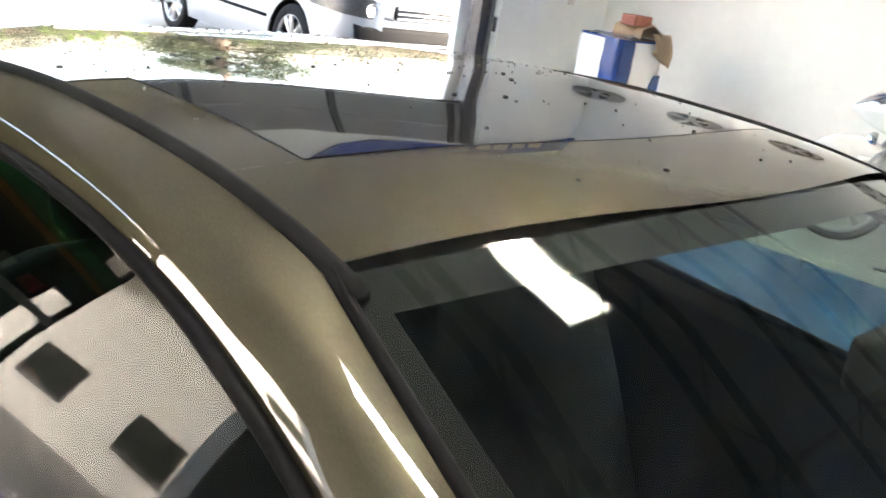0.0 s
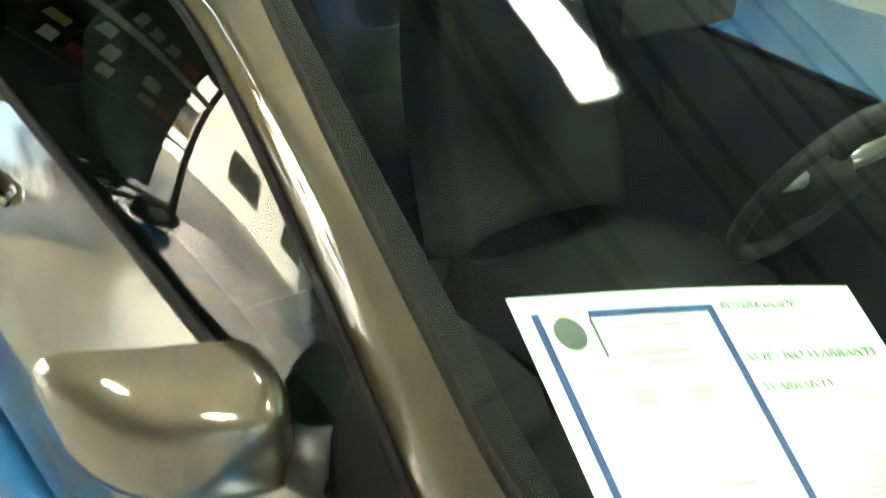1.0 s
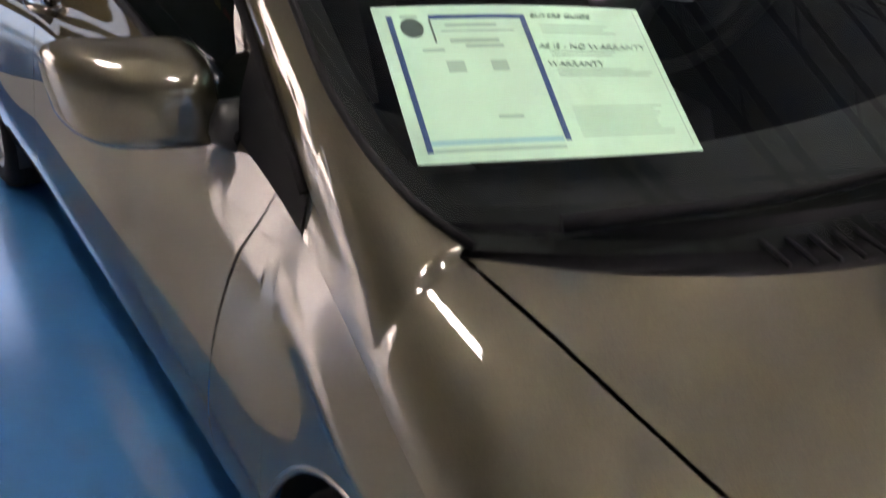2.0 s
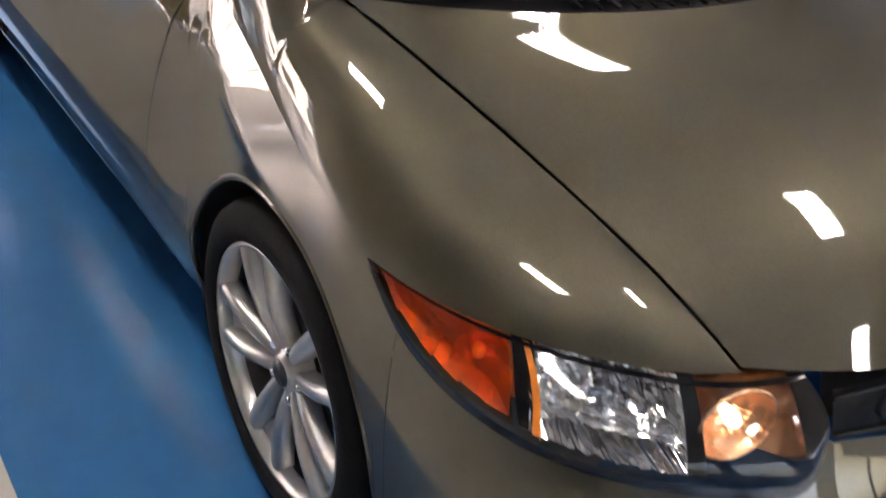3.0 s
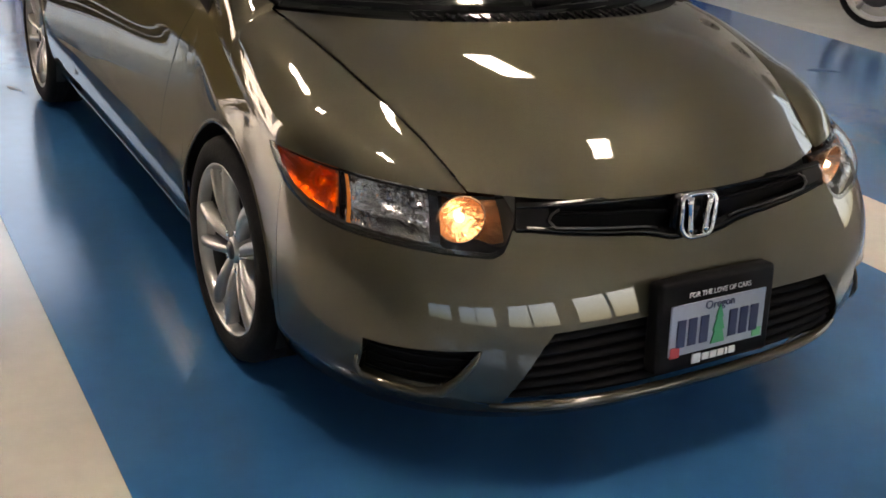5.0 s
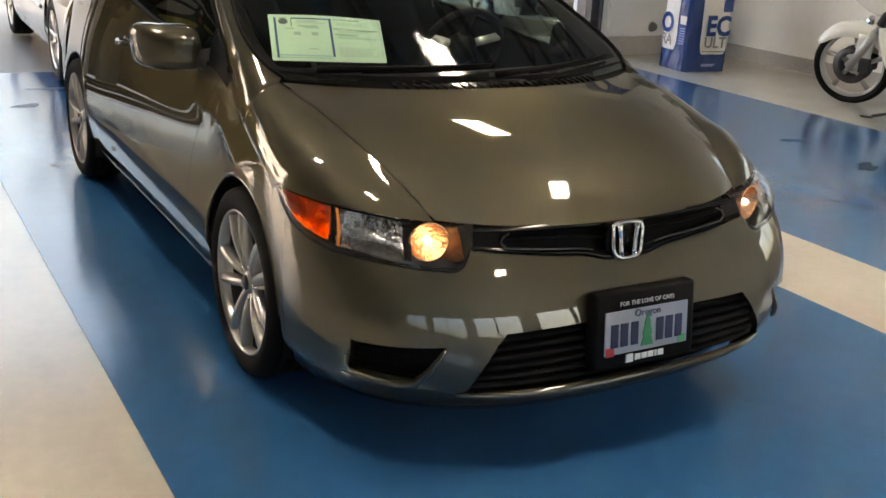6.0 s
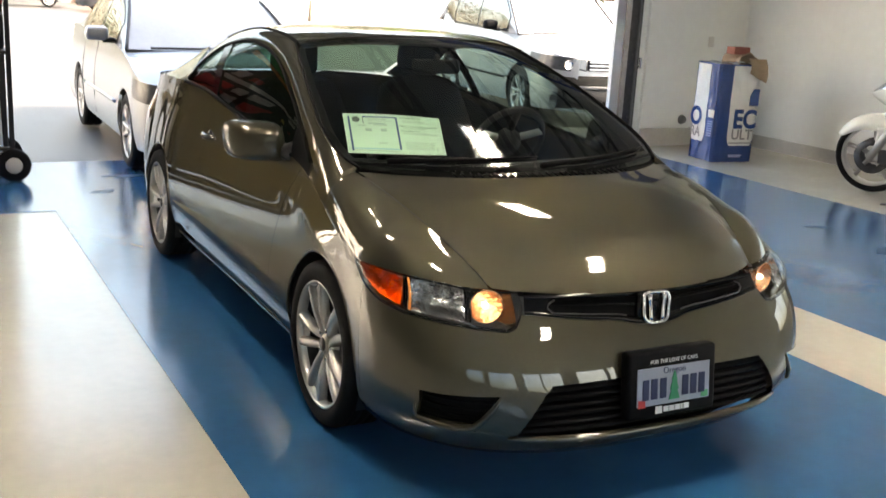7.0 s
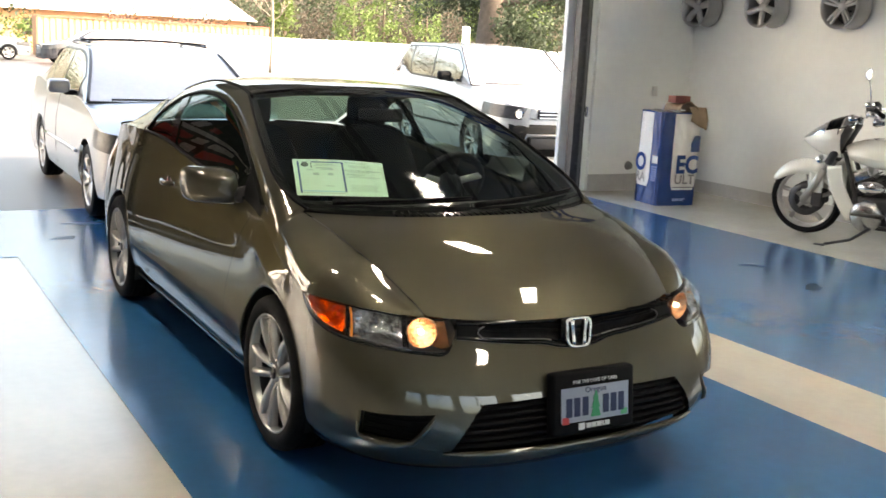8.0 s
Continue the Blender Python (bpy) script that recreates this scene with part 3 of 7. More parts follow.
ROOF_Z = curve([0.95, 1.05, 1.2, 1.4, 1.6, 1.95, 2.15], [1.359, 1.386, 1.405, 1.411, 1.412, 1.398, 1.378])
RAIL_X = curve([0.1, 0.45, 0.8, 1.14, 1.5, 1.85, 2.2, 2.55, 2.95], [0.752, 0.715, 0.66, 0.612, 0.592, 0.592, 0.615, 0.655, 0.70])
RAIL_Z = curve([0.1, 0.45, 0.8, 1.14, 1.5, 1.85, 2.2, 2.55, 2.95], [0.945, 1.092, 1.238, 1.345, 1.378, 1.365, 1.30, 1.19, 1.06])


def roof_at(u, v):
    k = abs(u)
    y = lerp(lerp(1.06, 1.14, k**2), lerp(2.12, 2.2, k**2), v)
    e = RAIL_Z(y)
    return Vector((u * (RAIL_X(y) - 0.035), y, lerp(ROOF_Z(min(y, 2.15)), e + 0.006, k**3.4)))


SUNGLASS = mat("sunroof_glass", (0.03, 0.03, 0.03), 0.05, 0.0, coat=1.0, coatr=0.0)
SUN_U, SUN_V0, SUN_V1 = 0.86, 0.17, 0.64
for u0, u1, v0, v1 in ((-1, 1, 0.0, SUN_V0), (-1, 1, SUN_V1, 1), (-1, -SUN_U, SUN_V0, SUN_V1), (SUN_U, 1, SUN_V0, SUN_V1)):
    part("roof_panel", grid(lambda u, v: roof_at(lerp(u0, u1, u), lerp(v0, v1, v)), 24, 20), PAINT, coupe)
part("sunroof", grid(lambda u, v: roof_at(lerp(-SUN_U + 0.004, SUN_U - 0.004, u), lerp(SUN_V0 + 0.003, SUN_V1 - 0.003, v)), 20, 14), SUNGLASS, coupe, "dark tinted glass sunroof panel")
for sx in (-1, 1):
    part("roof_moulding", tube([(sx * (RAIL_X(y) - 0.034), y, RAIL_Z(y) + 0.002) for y in [lerp(1.1, 2.2, k / 30) for k in range(31)]], 0.011, 6), INTAKE, coupe)

WIN_TOP_Z = curve([0.36, 0.6, 0.9, 1.2, 1.5, 1.85, 2.1, 2.25, 2.36], [0.93, 1.055, 1.185, 1.28, 1.318, 1.305, 1.245, 1.165, 1.065])


def belt(y):
    return SHOULDER(y)


def cabin_side(y, f, sx, out=0.0):
    """The side of the cabin: f from the belt line (0) to the roof rail (1)."""
    b = flank(y, belt(y), 1)
    zr, xr = RAIL_Z(y), RAIL_X(y)
    z = lerp(b.z, zr, f)
    x = lerp(b.x - 0.004, xr, f) + 0.018 * math.sin(math.pi * f) * min(max((zr - b.z) / 0.3, 0), 1)
    return Vector((sx * (x + out), y, z))


def frac(y, z):
    return min(max((z - belt(y)) / max(RAIL_Z(y) - belt(y), 0.01), 0.0), 1.0)


def pillar_at(u, v):
    """The rounded pillar and roof rail, from the windshield or roof edge (0) out and down to the window (1)."""
    y = lerp(0.36, 2.36, v)
    k = min(max((y - 1.08) / 0.10, 0), 1)
    k = k * k * (3 - 2 * k)
    i = windshield_at(1, min((y - 0.105) / 1.03, 1)).lerp(Vector((RAIL_X(y) - 0.035, y, RAIL_Z(y) + 0.006)), k)
    s = cabin_side(y, frac(y, WIN_TOP_Z(y)), 1)
    d = s - i
    r = (i + s) * 0.5 + Vector((-d.z, 0, d.x)).normalized() * 0.013
    c = r * 2 - (i + s) * 0.5
    return i * (1 - u) ** 2 + c * (2 * u * (1 - u)) + s * u * u


def foot_at(u, v):
    """The blend from the fender's crown up into the windshield pillar."""
    y0, y1 = 0.10, 0.362
    y = lerp(y0, y1, v)

    def inner(q):
        return hood_at(1.0, 1.0) if q <= y0 else windshield_at(1, max((q - 0.105) / 1.03, 0.0))

    def outer(q):
        return flank(q, SHOULDER(q), 1)

    def high(w):
        if w < 0.7:
            return pillar_at(w / 0.7, 0.0)
        s0, o0, q = pillar_at(1.0, 0.0), outer(y1), (w - 0.7) / 0.3
        c0 = s0 + (s0 - pillar_at(0.9, 0.0)) * 1.2
        return s0 * (1 - q) ** 2 + c0 * (2 * q * (1 - q)) + o0 * q * q

    a, b, s = fender_top(u, 1.0), high(u), v
    p = a.lerp(b, s)
    p += (inner(y) - inner(y0).lerp(inner(y1), s)) * (1 - u) + (outer(y) - outer(y0).lerp(outer(y1), s)) * u
    return p


for sx in (-1, 1):
    # A-pillar: from the rail in to the windshield edge
    part("roof_pillar", grid(mirrored(pillar_at, sx), 20, 90), PAINT, coupe, "olive windshield pillar and roof rail")
    part("windshield_moulding", tube([windshield_at(sx * 0.998, k / 40, 0.003) for k in range(41)], 0.006, 6), INTAKE, coupe)
    part("fender_crown", grid(mirrored(lambda u, v: fender_top(u, v / 0.7) if v <= 0.7 else foot_at(u, (v - 0.7) / 0.3), sx), 28, 70), PAINT, coupe)
    part("c_pillar", grid(lambda u, v: (lambda y: cabin_side(y, v, sx))(lerp(2.36, 2.95, u)), 24, 12), PAINT, coupe)
    # window seal and panes
    part("door_sash", tube([cabin_side(y, frac(y, WIN_TOP_Z(y)), sx, 0.004) for y in [lerp(0.38, 2.355, k / 60) for k in range(61)]], 0.008, 6), INTAKE, coupe)
    part("belt_moulding", tube([cabin_side(y, 0.015, sx, 0.006) for y in [lerp(0.60, 2.37, k / 50) for k in range(51)]], 0.010, 6), INTAKE, coupe)
    part("mirror_sail", grid(lambda u, v: (lambda y: cabin_side(y, lerp(0, frac(y, WIN_TOP_Z(y)), v), sx, 0.004))(lerp(0.37, 0.62, u)), 12, 10), INTAKE, coupe, "black triangular mirror base panel")
    dw = part("door_window", grid(lambda u, v: (lambda y: cabin_side(y, lerp(0, frac(y, WIN_TOP_Z(y)), v), sx, -0.004))(lerp(0.62, 1.86, u)), 40, 16), TINTED, coupe, "tinted side window")
    part("b_pillar", grid(lambda u, v: (lambda y: cabin_side(y, lerp(0, frac(y, WIN_TOP_Z(y)), v), sx, 0.003))(lerp(1.80, 1.90, u) + 0.14 * (v - 0.2)), 4, 14), GLOSSBLACK, coupe)
    part("quarter_window", grid(lambda u, v: (lambda y: cabin_side(y, lerp(0, frac(y, WIN_TOP_Z(y)), v), sx, -0.004))(lerp(1.87, 2.355, u)), 24, 12), TINTED, coupe, "tinted rear quarter window")
    # door handle
    h = part("door_handle", tube([flank(1.63 + 0.018 * k, 0.846 + 0.002 * math.sin(k), sx, 0.034 - 0.0011 * (k - 5) ** 2) for k in range(11)], [0.008, 0.011, 0.013, 0.014, 0.014, 0.014, 0.014, 0.014, 0.013, 0.011, 0.008], 10), PAINT, coupe)
    part("key_bowl", lathe([(0.001, 0.004), (0.03, 0.003), (0.034, 0.0)], 20, "x", m=Matrix.Translation(flank(1.72, 0.842, sx)) @ Matrix.Diagonal((sx, 1.6, 1, 1))), GLOSSBLACK, h)


# Tail: rear glass, trunk and rear bumper.
def rear_glass_at(u, v):
    y = lerp(2.14, 2.93, v) + 0.05 * (1 - u * u) * v
    k = abs(u)
    return Vector((u * (RAIL_X(min(y, 2.95)) - 0.03), y, lerp(lerp(1.378, 1.075, v), RAIL_Z(min(y, 2.95)), k**2.2)))


part("rear_window", grid(lambda u, v: rear_glass_at(lerp(-1, 1, u), v), 20, 14), REARTINT, coupe, "tinted rear window")


def trunk_at(u, v):
    y = lerp(2.93, 3.50, v)
    b = flank(min(y, 3.42), SHOULDER(min(y, 3.42)), 1)
    k = abs(u)
    x = u * b.x
    return Vector((x, lerp(y + 0.05 * (1 - k**2), y - 0.06 * v, k**2), lerp(lerp(1.075, 1.05, v), b.z, k**2.5)))


part("trunk_lid", grid(lambda u, v: trunk_at(lerp(-1, 1, u), v), 24, 14), PAINT, coupe)


def tail_at(u, v):
    z = lerp(0.25, 1.02, v)
    a = lerp(-84, 84, u)
    p = 3.2
    s, c = abs(math.sin(radians(a))), math.cos(radians(a))
    r = (s**p + c**p) ** (-1 / p)
    return Vector((math.copysign((0.85 - INSET(z)) * r * s, a), 2.95 + (0.60 - 0.06 * abs(v - 0.45)) * r * c, z))


part("rear_bumper", grid(tail_at, 50, 16), PAINT, coupe)
for sx in (-1, 1):
    part("tail_lamp", grid(lambda u, v: (lambda p: p + Vector((0.004 * sx, 0.006, 0)))(tail_at(0.5 + sx * lerp(0.27, 0.47, u), lerp(0.66, 0.88, v))), 10, 8), mat("red_lens", (0.4, 0.01, 0.01), 0.1, coat=1.0), coupe, "red plastic tail lamp")

# Underbody, and black inner skins added to stand for shade in the joints.
part("underbody", box(1.4, 3.5, 0.12, 0, 1.45, 0.235), BLACK, coupe, smooth=False)
part("nose_core", grid(lambda u, v: nose(lerp(-80, 80, u), lerp(0.2, 0.54, v), -0.07), 40, 10), BLACK, coupe)
part("hood_gap_shade", grid(lambda u, v: hood_at(lerp(-1.02, 1.02, u), lerp(0.14, 1.02, v)) - Vector((0, -0.01, 0.022)), 20, 14), BLACK, coupe)

# Cowl and wipers.
def cowl_at(u, v):
    a, b = hood_at(u, 1.0), windshield_at(u, 0.045, 0.004)
    p = a.lerp(b, v)
    p.z -= 0.022 * math.sin(math.pi * v)
    return p


cowl = part("cowl", grid(lambda u, v: cowl_at(lerp(-1, 1, u), v), 40, 6), INTAKE, coupe, "black plastic cowl under the windshield")
for k in range(26):
    u = -0.55 + k * 0.044
    part("louvre", tube([cowl_at(u, 0.2) + Vector((0, 0, 0.008)), cowl_at(u + 0.012, 0.7) + Vector((0, 0, 0.008))], 0.004, 5), INTAKE, cowl)
for base_u, tip_u, tip_v in ((-0.86, -0.02, 0.075), (-0.05, 0.84, 0.07)):
    a = windshield_at(base_u, 0.03, 0.02)
    arm = [windshield_at(lerp(base_u, tip_u, k / 12), lerp(0.02, tip_v, (k / 12) ** 0.7), 0.028) for k in range(13)]
    w = part("wiper", tube(arm, [0.012, 0.013, 0.012, 0.010, 0.009, 0.008, 0.007, 0.007, 0.007, 0.006, 0.006, 0.005, 0.004], 8), INTAKE, coupe, "black wiper at rest")
    part("blade", tube([p - Vector((0, -0.012, 0.012)) for p in arm[3:]], 0.006, 6), RUBBER, w)

# Chrome cheek with a dimmer share of the bulb's orange in its colour.
GLOWREF2 = mat("dim_bulb_glow", (0.50, 0.20, 0.08), 0.22, 0.85, bump=0.35, bscale=40)
# The strip emits a little, added to brighten its amber colour.
AMBERSTRIP = mat("amber_strip_glow", (0.85, 0.26, 0.04), 0.3, emit=0.02)

# Head lamps.
LAMP_IN = 30.5


def lens_at(p, f, sx, out=0.0):
    """A point of the lens at a bearing and a share of its height."""
    w = min(max((p - LAMP_IN) / (PHI_OUT - LAMP_IN), 0), 1)
    return nose(sx * p, lerp(lamp_low(p), lamp_top(p), f), out) + Vector((0, 0.042 * f**2.5 * (1 - w) ** 1.3, 0))


rng = random.Random(3)
for sx in (-1, 1):
    lamp = part("headlight", grid(lambda u, v: lens_at(lerp(LAMP_IN + 0.2, PHI_OUT - 0.2, u), lerp(0.0, 0.99, v), sx, 0.016 * math.sin(math.pi * u) ** 0.7 * math.sin(math.pi * v)), 40, 12), CLEAR, coupe, "clear headlight, its inner lamp glowing orange")
    lamp.visible_shadow = False

    def facets(p0, p1, depth, lo, hi, nu, nv, jit, lean=0.0):
        """A bowl of small flat facets, each tilted its own way, their rows leaning by a share of the width."""
        bm = bmesh.new()
        for i in range(nu):
            for j in range(nv):
                vs = []
                tilt = (rng.uniform(-jit, jit), rng.uniform(-jit, jit) + 0.4 * jit)
                for a, c in ((0, 0), (1, 0), (1, 1), (0, 1)):
                    u, v = (i + a) / nu, (j + c) / nv
                    e = min(u, 1 - u, v, 1 - v)
                    d = depth * (1 - (1 - min(e * 2.6, 1)) ** 2) + (a - 0.5) * tilt[0] + (c - 0.5) * tilt[1]
                    vs.append(bm.verts.new(lens_at(lerp(p0, p1, min(max(u + lean * (v - 0.5) * u * (1 - u) * 4, 0), 1)), lerp(lo, hi, v), sx, -0.014 - d)))
                bm.faces.new(vs)
        return bm

    def cup(p, f, r, depth, deep, turn, n=28, rings=7, ripple=0.0):
        """A round reflector bowl set behind the lens, faceted in rings."""
        m = Matrix.Translation(lens_at(p, f, sx, -deep)) @ Matrix.Rotation(radians(sx * turn), 4, "Z")
        prof = [(max(r * k / rings, 0.0006), depth * (1 - (k / rings) ** 2) + ripple * (k % 2)) for k in range(rings + 1)]
        return lathe(prof, n, "y", m=m), m

    part("lamp_bezel", grid(lambda u, v: lens_at(lerp(LAMP_IN, PHI_OUT, u), v, sx, -0.095 * min(1, 9 * u, 4 * (1 - u))), 40, 8), BLACK, lamp)
    part("turn_lamp", facets(56.4, PHI_OUT - 1.6, 0.024, 0.14, 0.95, 10, 5, 0.0035), AMBERREF, lamp, "amber turn signal reflector", smooth=False)
    part("turn_backing", grid(lambda u, v: lens_at(lerp(56.0, PHI_OUT - 1.2, u), lerp(0.12, 0.96, v), sx, -0.047), 10, 5), AMBERREF, lamp)
    bowl, bm_at = cup(60.5, 0.56, 0.033, 0.018, 0.022, 40, 18, 6, 0.0016)
    part("turn_bowl", bowl, AMBERREF, lamp, "ribbed amber reflector bowl", smooth=False)
    part("turn_bulb", lathe([(0.0005, -0.006), (0.007, -0.003), (0.009, 0.006), (0.006, 0.016), (0.0005, 0.018)], 12, "y", m=bm_at), AMBERSTRIP, lamp)
    amber_lens = part("turn_lens", grid(lambda u, v: lens_at(lerp(55.6 + 1.4 * v, PHI_OUT - 0.9, u), lerp(0.12, 0.955, v), sx, -0.006), 14, 6), AMBERLENS, lamp, "amber turn signal lens")
    amber_lens.visible_shadow = False
    part("main_reflector", facets(41.6, 54.6, 0.038, 0.40, 0.97, 26, 7, 0.0060, 0.15), REFLECTOR, lamp, "faceted chrome main reflector", smooth=False)
    part("fluted_reflector", facets(41.6, 54.4, 0.030, 0.11, 0.46, 40, 3, 0.0045, 0.5), REFLECTOR, lamp, "finely fluted chrome lower reflector", smooth=False)
    bowl, bm_at = cup(51.6, 0.66, 0.034, 0.030, 0.022, 32, 16, 6, 0.0022)
    part("main_bowl", bowl, REFLECTOR, lamp, "round chrome headlamp bowl", smooth=False)
    part("main_bulb", lathe([(0.0005, -0.004), (0.006, -0.002), (0.008, 0.008), (0.008, 0.026)], 14, "y", m=bm_at), CHROME, lamp, "unlit silver bulb cap")
    bowl, bm_at = cup(37.3, 0.56, 0.053, 0.046, 0.020, 16, 30, 8, 0.0014)
    part("inner_reflector", bowl, GLOWREF, lamp, "inner lamp bowl coloured orange for its bulb's glow", smooth=False)
    part("inner_rim", tube([bm_at @ Vector((0.054 * math.cos(2 * math.pi * k / 36), 0.001, 0.054 * math.sin(2 * math.pi * k / 36))) for k in range(36)], 0.0022, 6, closed=True), GLOWREF, lamp)
    part("bulb", lathe([(0.0005, 0.002), (0.008, 0.005), (0.0115, 0.015), (0.009, 0.028), (0.005, 0.042)], 16, "y", m=bm_at), BULB, lamp, "lit orange bulb")
    part("inner_cheek", grid(lambda u, v: lens_at(lerp(LAMP_IN + 0.15, 40.6, u), lerp(0.10, 0.97, v), sx, -0.004 - 0.070 * math.sin(u * math.pi / 2) ** 0.7), 22, 8), GLOWREF2, lamp, "inner cheek coloured orange for the bulb's glow")
    for z0, z1 in ((0.0, 0.11), (0.955, 1.0)):
        part("lamp_rim", grid(lambda u, v: (lambda p: lens_at(p, lerp(z0, z1, v), sx, 0.001))(lerp(LAMP_IN, PHI_OUT - 0.1, u)), 60, 3), LAMPBLACK, lamp)
    part("lamp_divider", grid(lambda u, v: lens_at(lerp(40.2, 41.7, u), lerp(0.1, 1, v), sx, -0.016), 3, 6), LAMPBLACK, lamp)
    part("amber_divider", grid(lambda u, v: lens_at(lerp(53.9, 56.2, u) + 1.5 * v - 0.8, lerp(0.10, 0.96, v), sx, -0.014), 3, 8), LAMPBLACK, lamp)
    part("amber_edge", grid(lambda u, v: lens_at(lerp(54.0, 54.7, u) + 1.5 * v - 0.7 - 0.5 * math.sin(math.pi * v), lerp(0.11, 0.95, v), sx, -0.010), 3, 10), AMBERSTRIP, lamp, "thin amber divider strip")

# Grille: a gloss black frame round two dark slots, and the badge.
def grille_at(p, f, out=0.0):
    return nose(p, lerp(GRILLE_LOW(abs(p)) + 0.001, 0.686 + 0.006 * abs(p) / 30, f), out)


def frame_out(f):
    return 0.006 * math.sin(math.pi * f) - 0.004


grille = part("grille", grid(lambda u, v: grille_at(lerp(-30.2, 30.2, u), v, -0.04), 30, 8), INTAKE, coupe, "gloss black front grille with a chrome badge")
part("grille_brow", grid(lambda u, v: grille_at(lerp(-30.2, 30.2, u), lerp(0.78, 1.0, v), frame_out(v)), 50, 6), GLOSSBLACK, grille)
part("grille_base", grid(lambda u, v: grille_at(lerp(-30.2, 30.2, u), lerp(0.0, 0.22, v), frame_out(v)), 50, 6), GLOSSBLACK, grille)
for sx in (-1, 1):
    part("grille_end", grid(lambda u, v: grille_at(sx * lerp(25.5, 30.2, u), lerp(0.20, 0.80, v), -0.002), 8, 4), GLOSSBLACK, grille)
    part("slot_bar", tube([grille_at(sx * lerp(4, 26, k / 20), 0.5, -0.022) for k in range(21)], 0.006, 6), INTAKE, grille)
    rim = [grille_at(sx * lerp(7.5, 24.5, k / 16), 0.215, 0.004) for k in range(17)] + [grille_at(sx * 25.6, 0.42, 0.003), grille_at(sx * 25.2, 0.62, 0.003), grille_at(sx * 24.0, 0.77, 0.002)]
    part("slot_rim", tube(rim, 0.0028, 6), DARKMETAL, grille)
badge = part("badge", tube([nose(0, 0.63, 0.022) + Vector(q) for q in [(math.copysign(abs(math.cos(a)) ** 0.45, math.cos(a)) * (0.052 + 0.008 * math.sin(a)), 0.012 * math.sin(a), math.copysign(abs(math.sin(a)) ** 0.45, math.sin(a)) * 0.050) for a in [2 * math.pi * k / 40 for k in range(40)]]], 0.0065, 8, closed=True), CHROME, grille, "chrome rounded badge frame")
for sx in (-1, 1):
    part("badge_upright", tube([nose(0, 0.63, 0.024) + Vector((sx * (0.026 + 0.006 * (k / 6 - 0.5) * 2 * (1 if k > 3 else 0.6)), 0.010 * (k / 6 - 0.5), lerp(-0.044, 0.046, k / 6))) for k in range(7)], [0.009, 0.0085, 0.0075, 0.007, 0.0075, 0.0085, 0.009], 8), CHROME, grille)
part("badge_back", box(0.135, 0.03, 0.105, 0, nose(0, 0.63, 0.0).y, 0.632, 0.014), GLOSSBLACK, grille)

# Lower intake.
intake = part("intake", grid(lambda u, v: nose(lerp(-42, 42, u), lerp(0.24, 0.44, v), -0.05), 40, 8), INTAKE, coupe, "black lower intake with horizontal slats")
for k in range(6):
    z = 0.283 + 0.026 * k
    e = phi_of(lerp(0.53, 0.475, k / 5), z)
    part("slat", grid(lambda u, v: nose(lerp(-e, e, u), z + lerp(-0.006, 0.007, v), -0.012 - 0.012 * v), 40, 2, thick=0.003), INTAKE, intake)

# Number plate in a dealer's black frame, its writing as plain bars.
pm = Matrix.Translation((0.008, -0.905, 0.402)) @ Matrix.Rotation(radians(-7), 4, "X")
plate = part("number_plate", box(0.365, 0.050, 0.226, 0, 0.014, 0.004, 0.012, m=pm), INTAKE, coupe, "pale blue number plate in a black dealer frame")
PLATEBLUE = mat("plate_blue", (0.34, 0.37, 0.46), 0.35, vary=0.05, scale=20)
part("plate_face", box(0.300, 0.004, 0.125, 0, -0.013, -0.002, m=pm), PLATEBLUE, plate, smooth=False)
PLATEINK = mat("plate_ink", (0.02, 0.03, 0.09), 0.5)
for x0 in (-0.118, -0.083, -0.046, 0.046, 0.081, 0.116):
    part("plate_bar", box(0.026, 0.003, 0.068, x0, -0.0165, -0.010, 0.001, m=pm), PLATEINK, plate, smooth=False)
part("plate_tree", prism([(-0.022, -0.052), (0.022, -0.052), (0.012, -0.02), (0.018, -0.02), (0.008, 0.012), (0.012, 0.012), (0.0, 0.045), (-0.012, 0.012), (-0.008, 0.012), (-0.018, -0.02), (-0.012, -0.02)], -0.003, "y", m=pm @ Matrix.Translation((0, -0.0155, 0))), mat("plate_green", (0.03, 0.30, 0.14), 0.5), plate, "green fir tree emblem", smooth=False)
part("plate_sticker", box(0.028, 0.003, 0.026, -0.133, -0.0155, -0.055, m=pm), mat("sticker_red", (0.55, 0.05, 0.05), 0.5), plate, "red registration sticker", smooth=False)
part("plate_sticker", box(0.028, 0.003, 0.022, 0.130, -0.0155, -0.050, m=pm), mat("sticker_green", (0.10, 0.45, 0.20), 0.5), plate, "green registration sticker", smooth=False)
LETTER = mat("white_lettering", (0.8, 0.8, 0.8), 0.5)


def writing(name, words, size, m, material, parent, bold=0.0):
    """Lettering in the built-in font, as a thin mesh."""
    cu = bpy.data.curves.new(name, "FONT")
    cu.body, cu.size, cu.align_x, cu.align_y, cu.extrude, cu.resolution_u = words, size, "CENTER", "CENTER", 0.0008, 3
    cu.offset = bold
    tmp = bpy.data.objects.new("tmp", cu)
    me = bpy.data.meshes.new_from_object(tmp)
    bpy.data.objects.remove(tmp)
    me.transform(m @ Matrix.Rotation(radians(90), 4, "X"))
    me.materials.append(material)
    ob = new(name, me)
    ob.parent = parent
    return ob


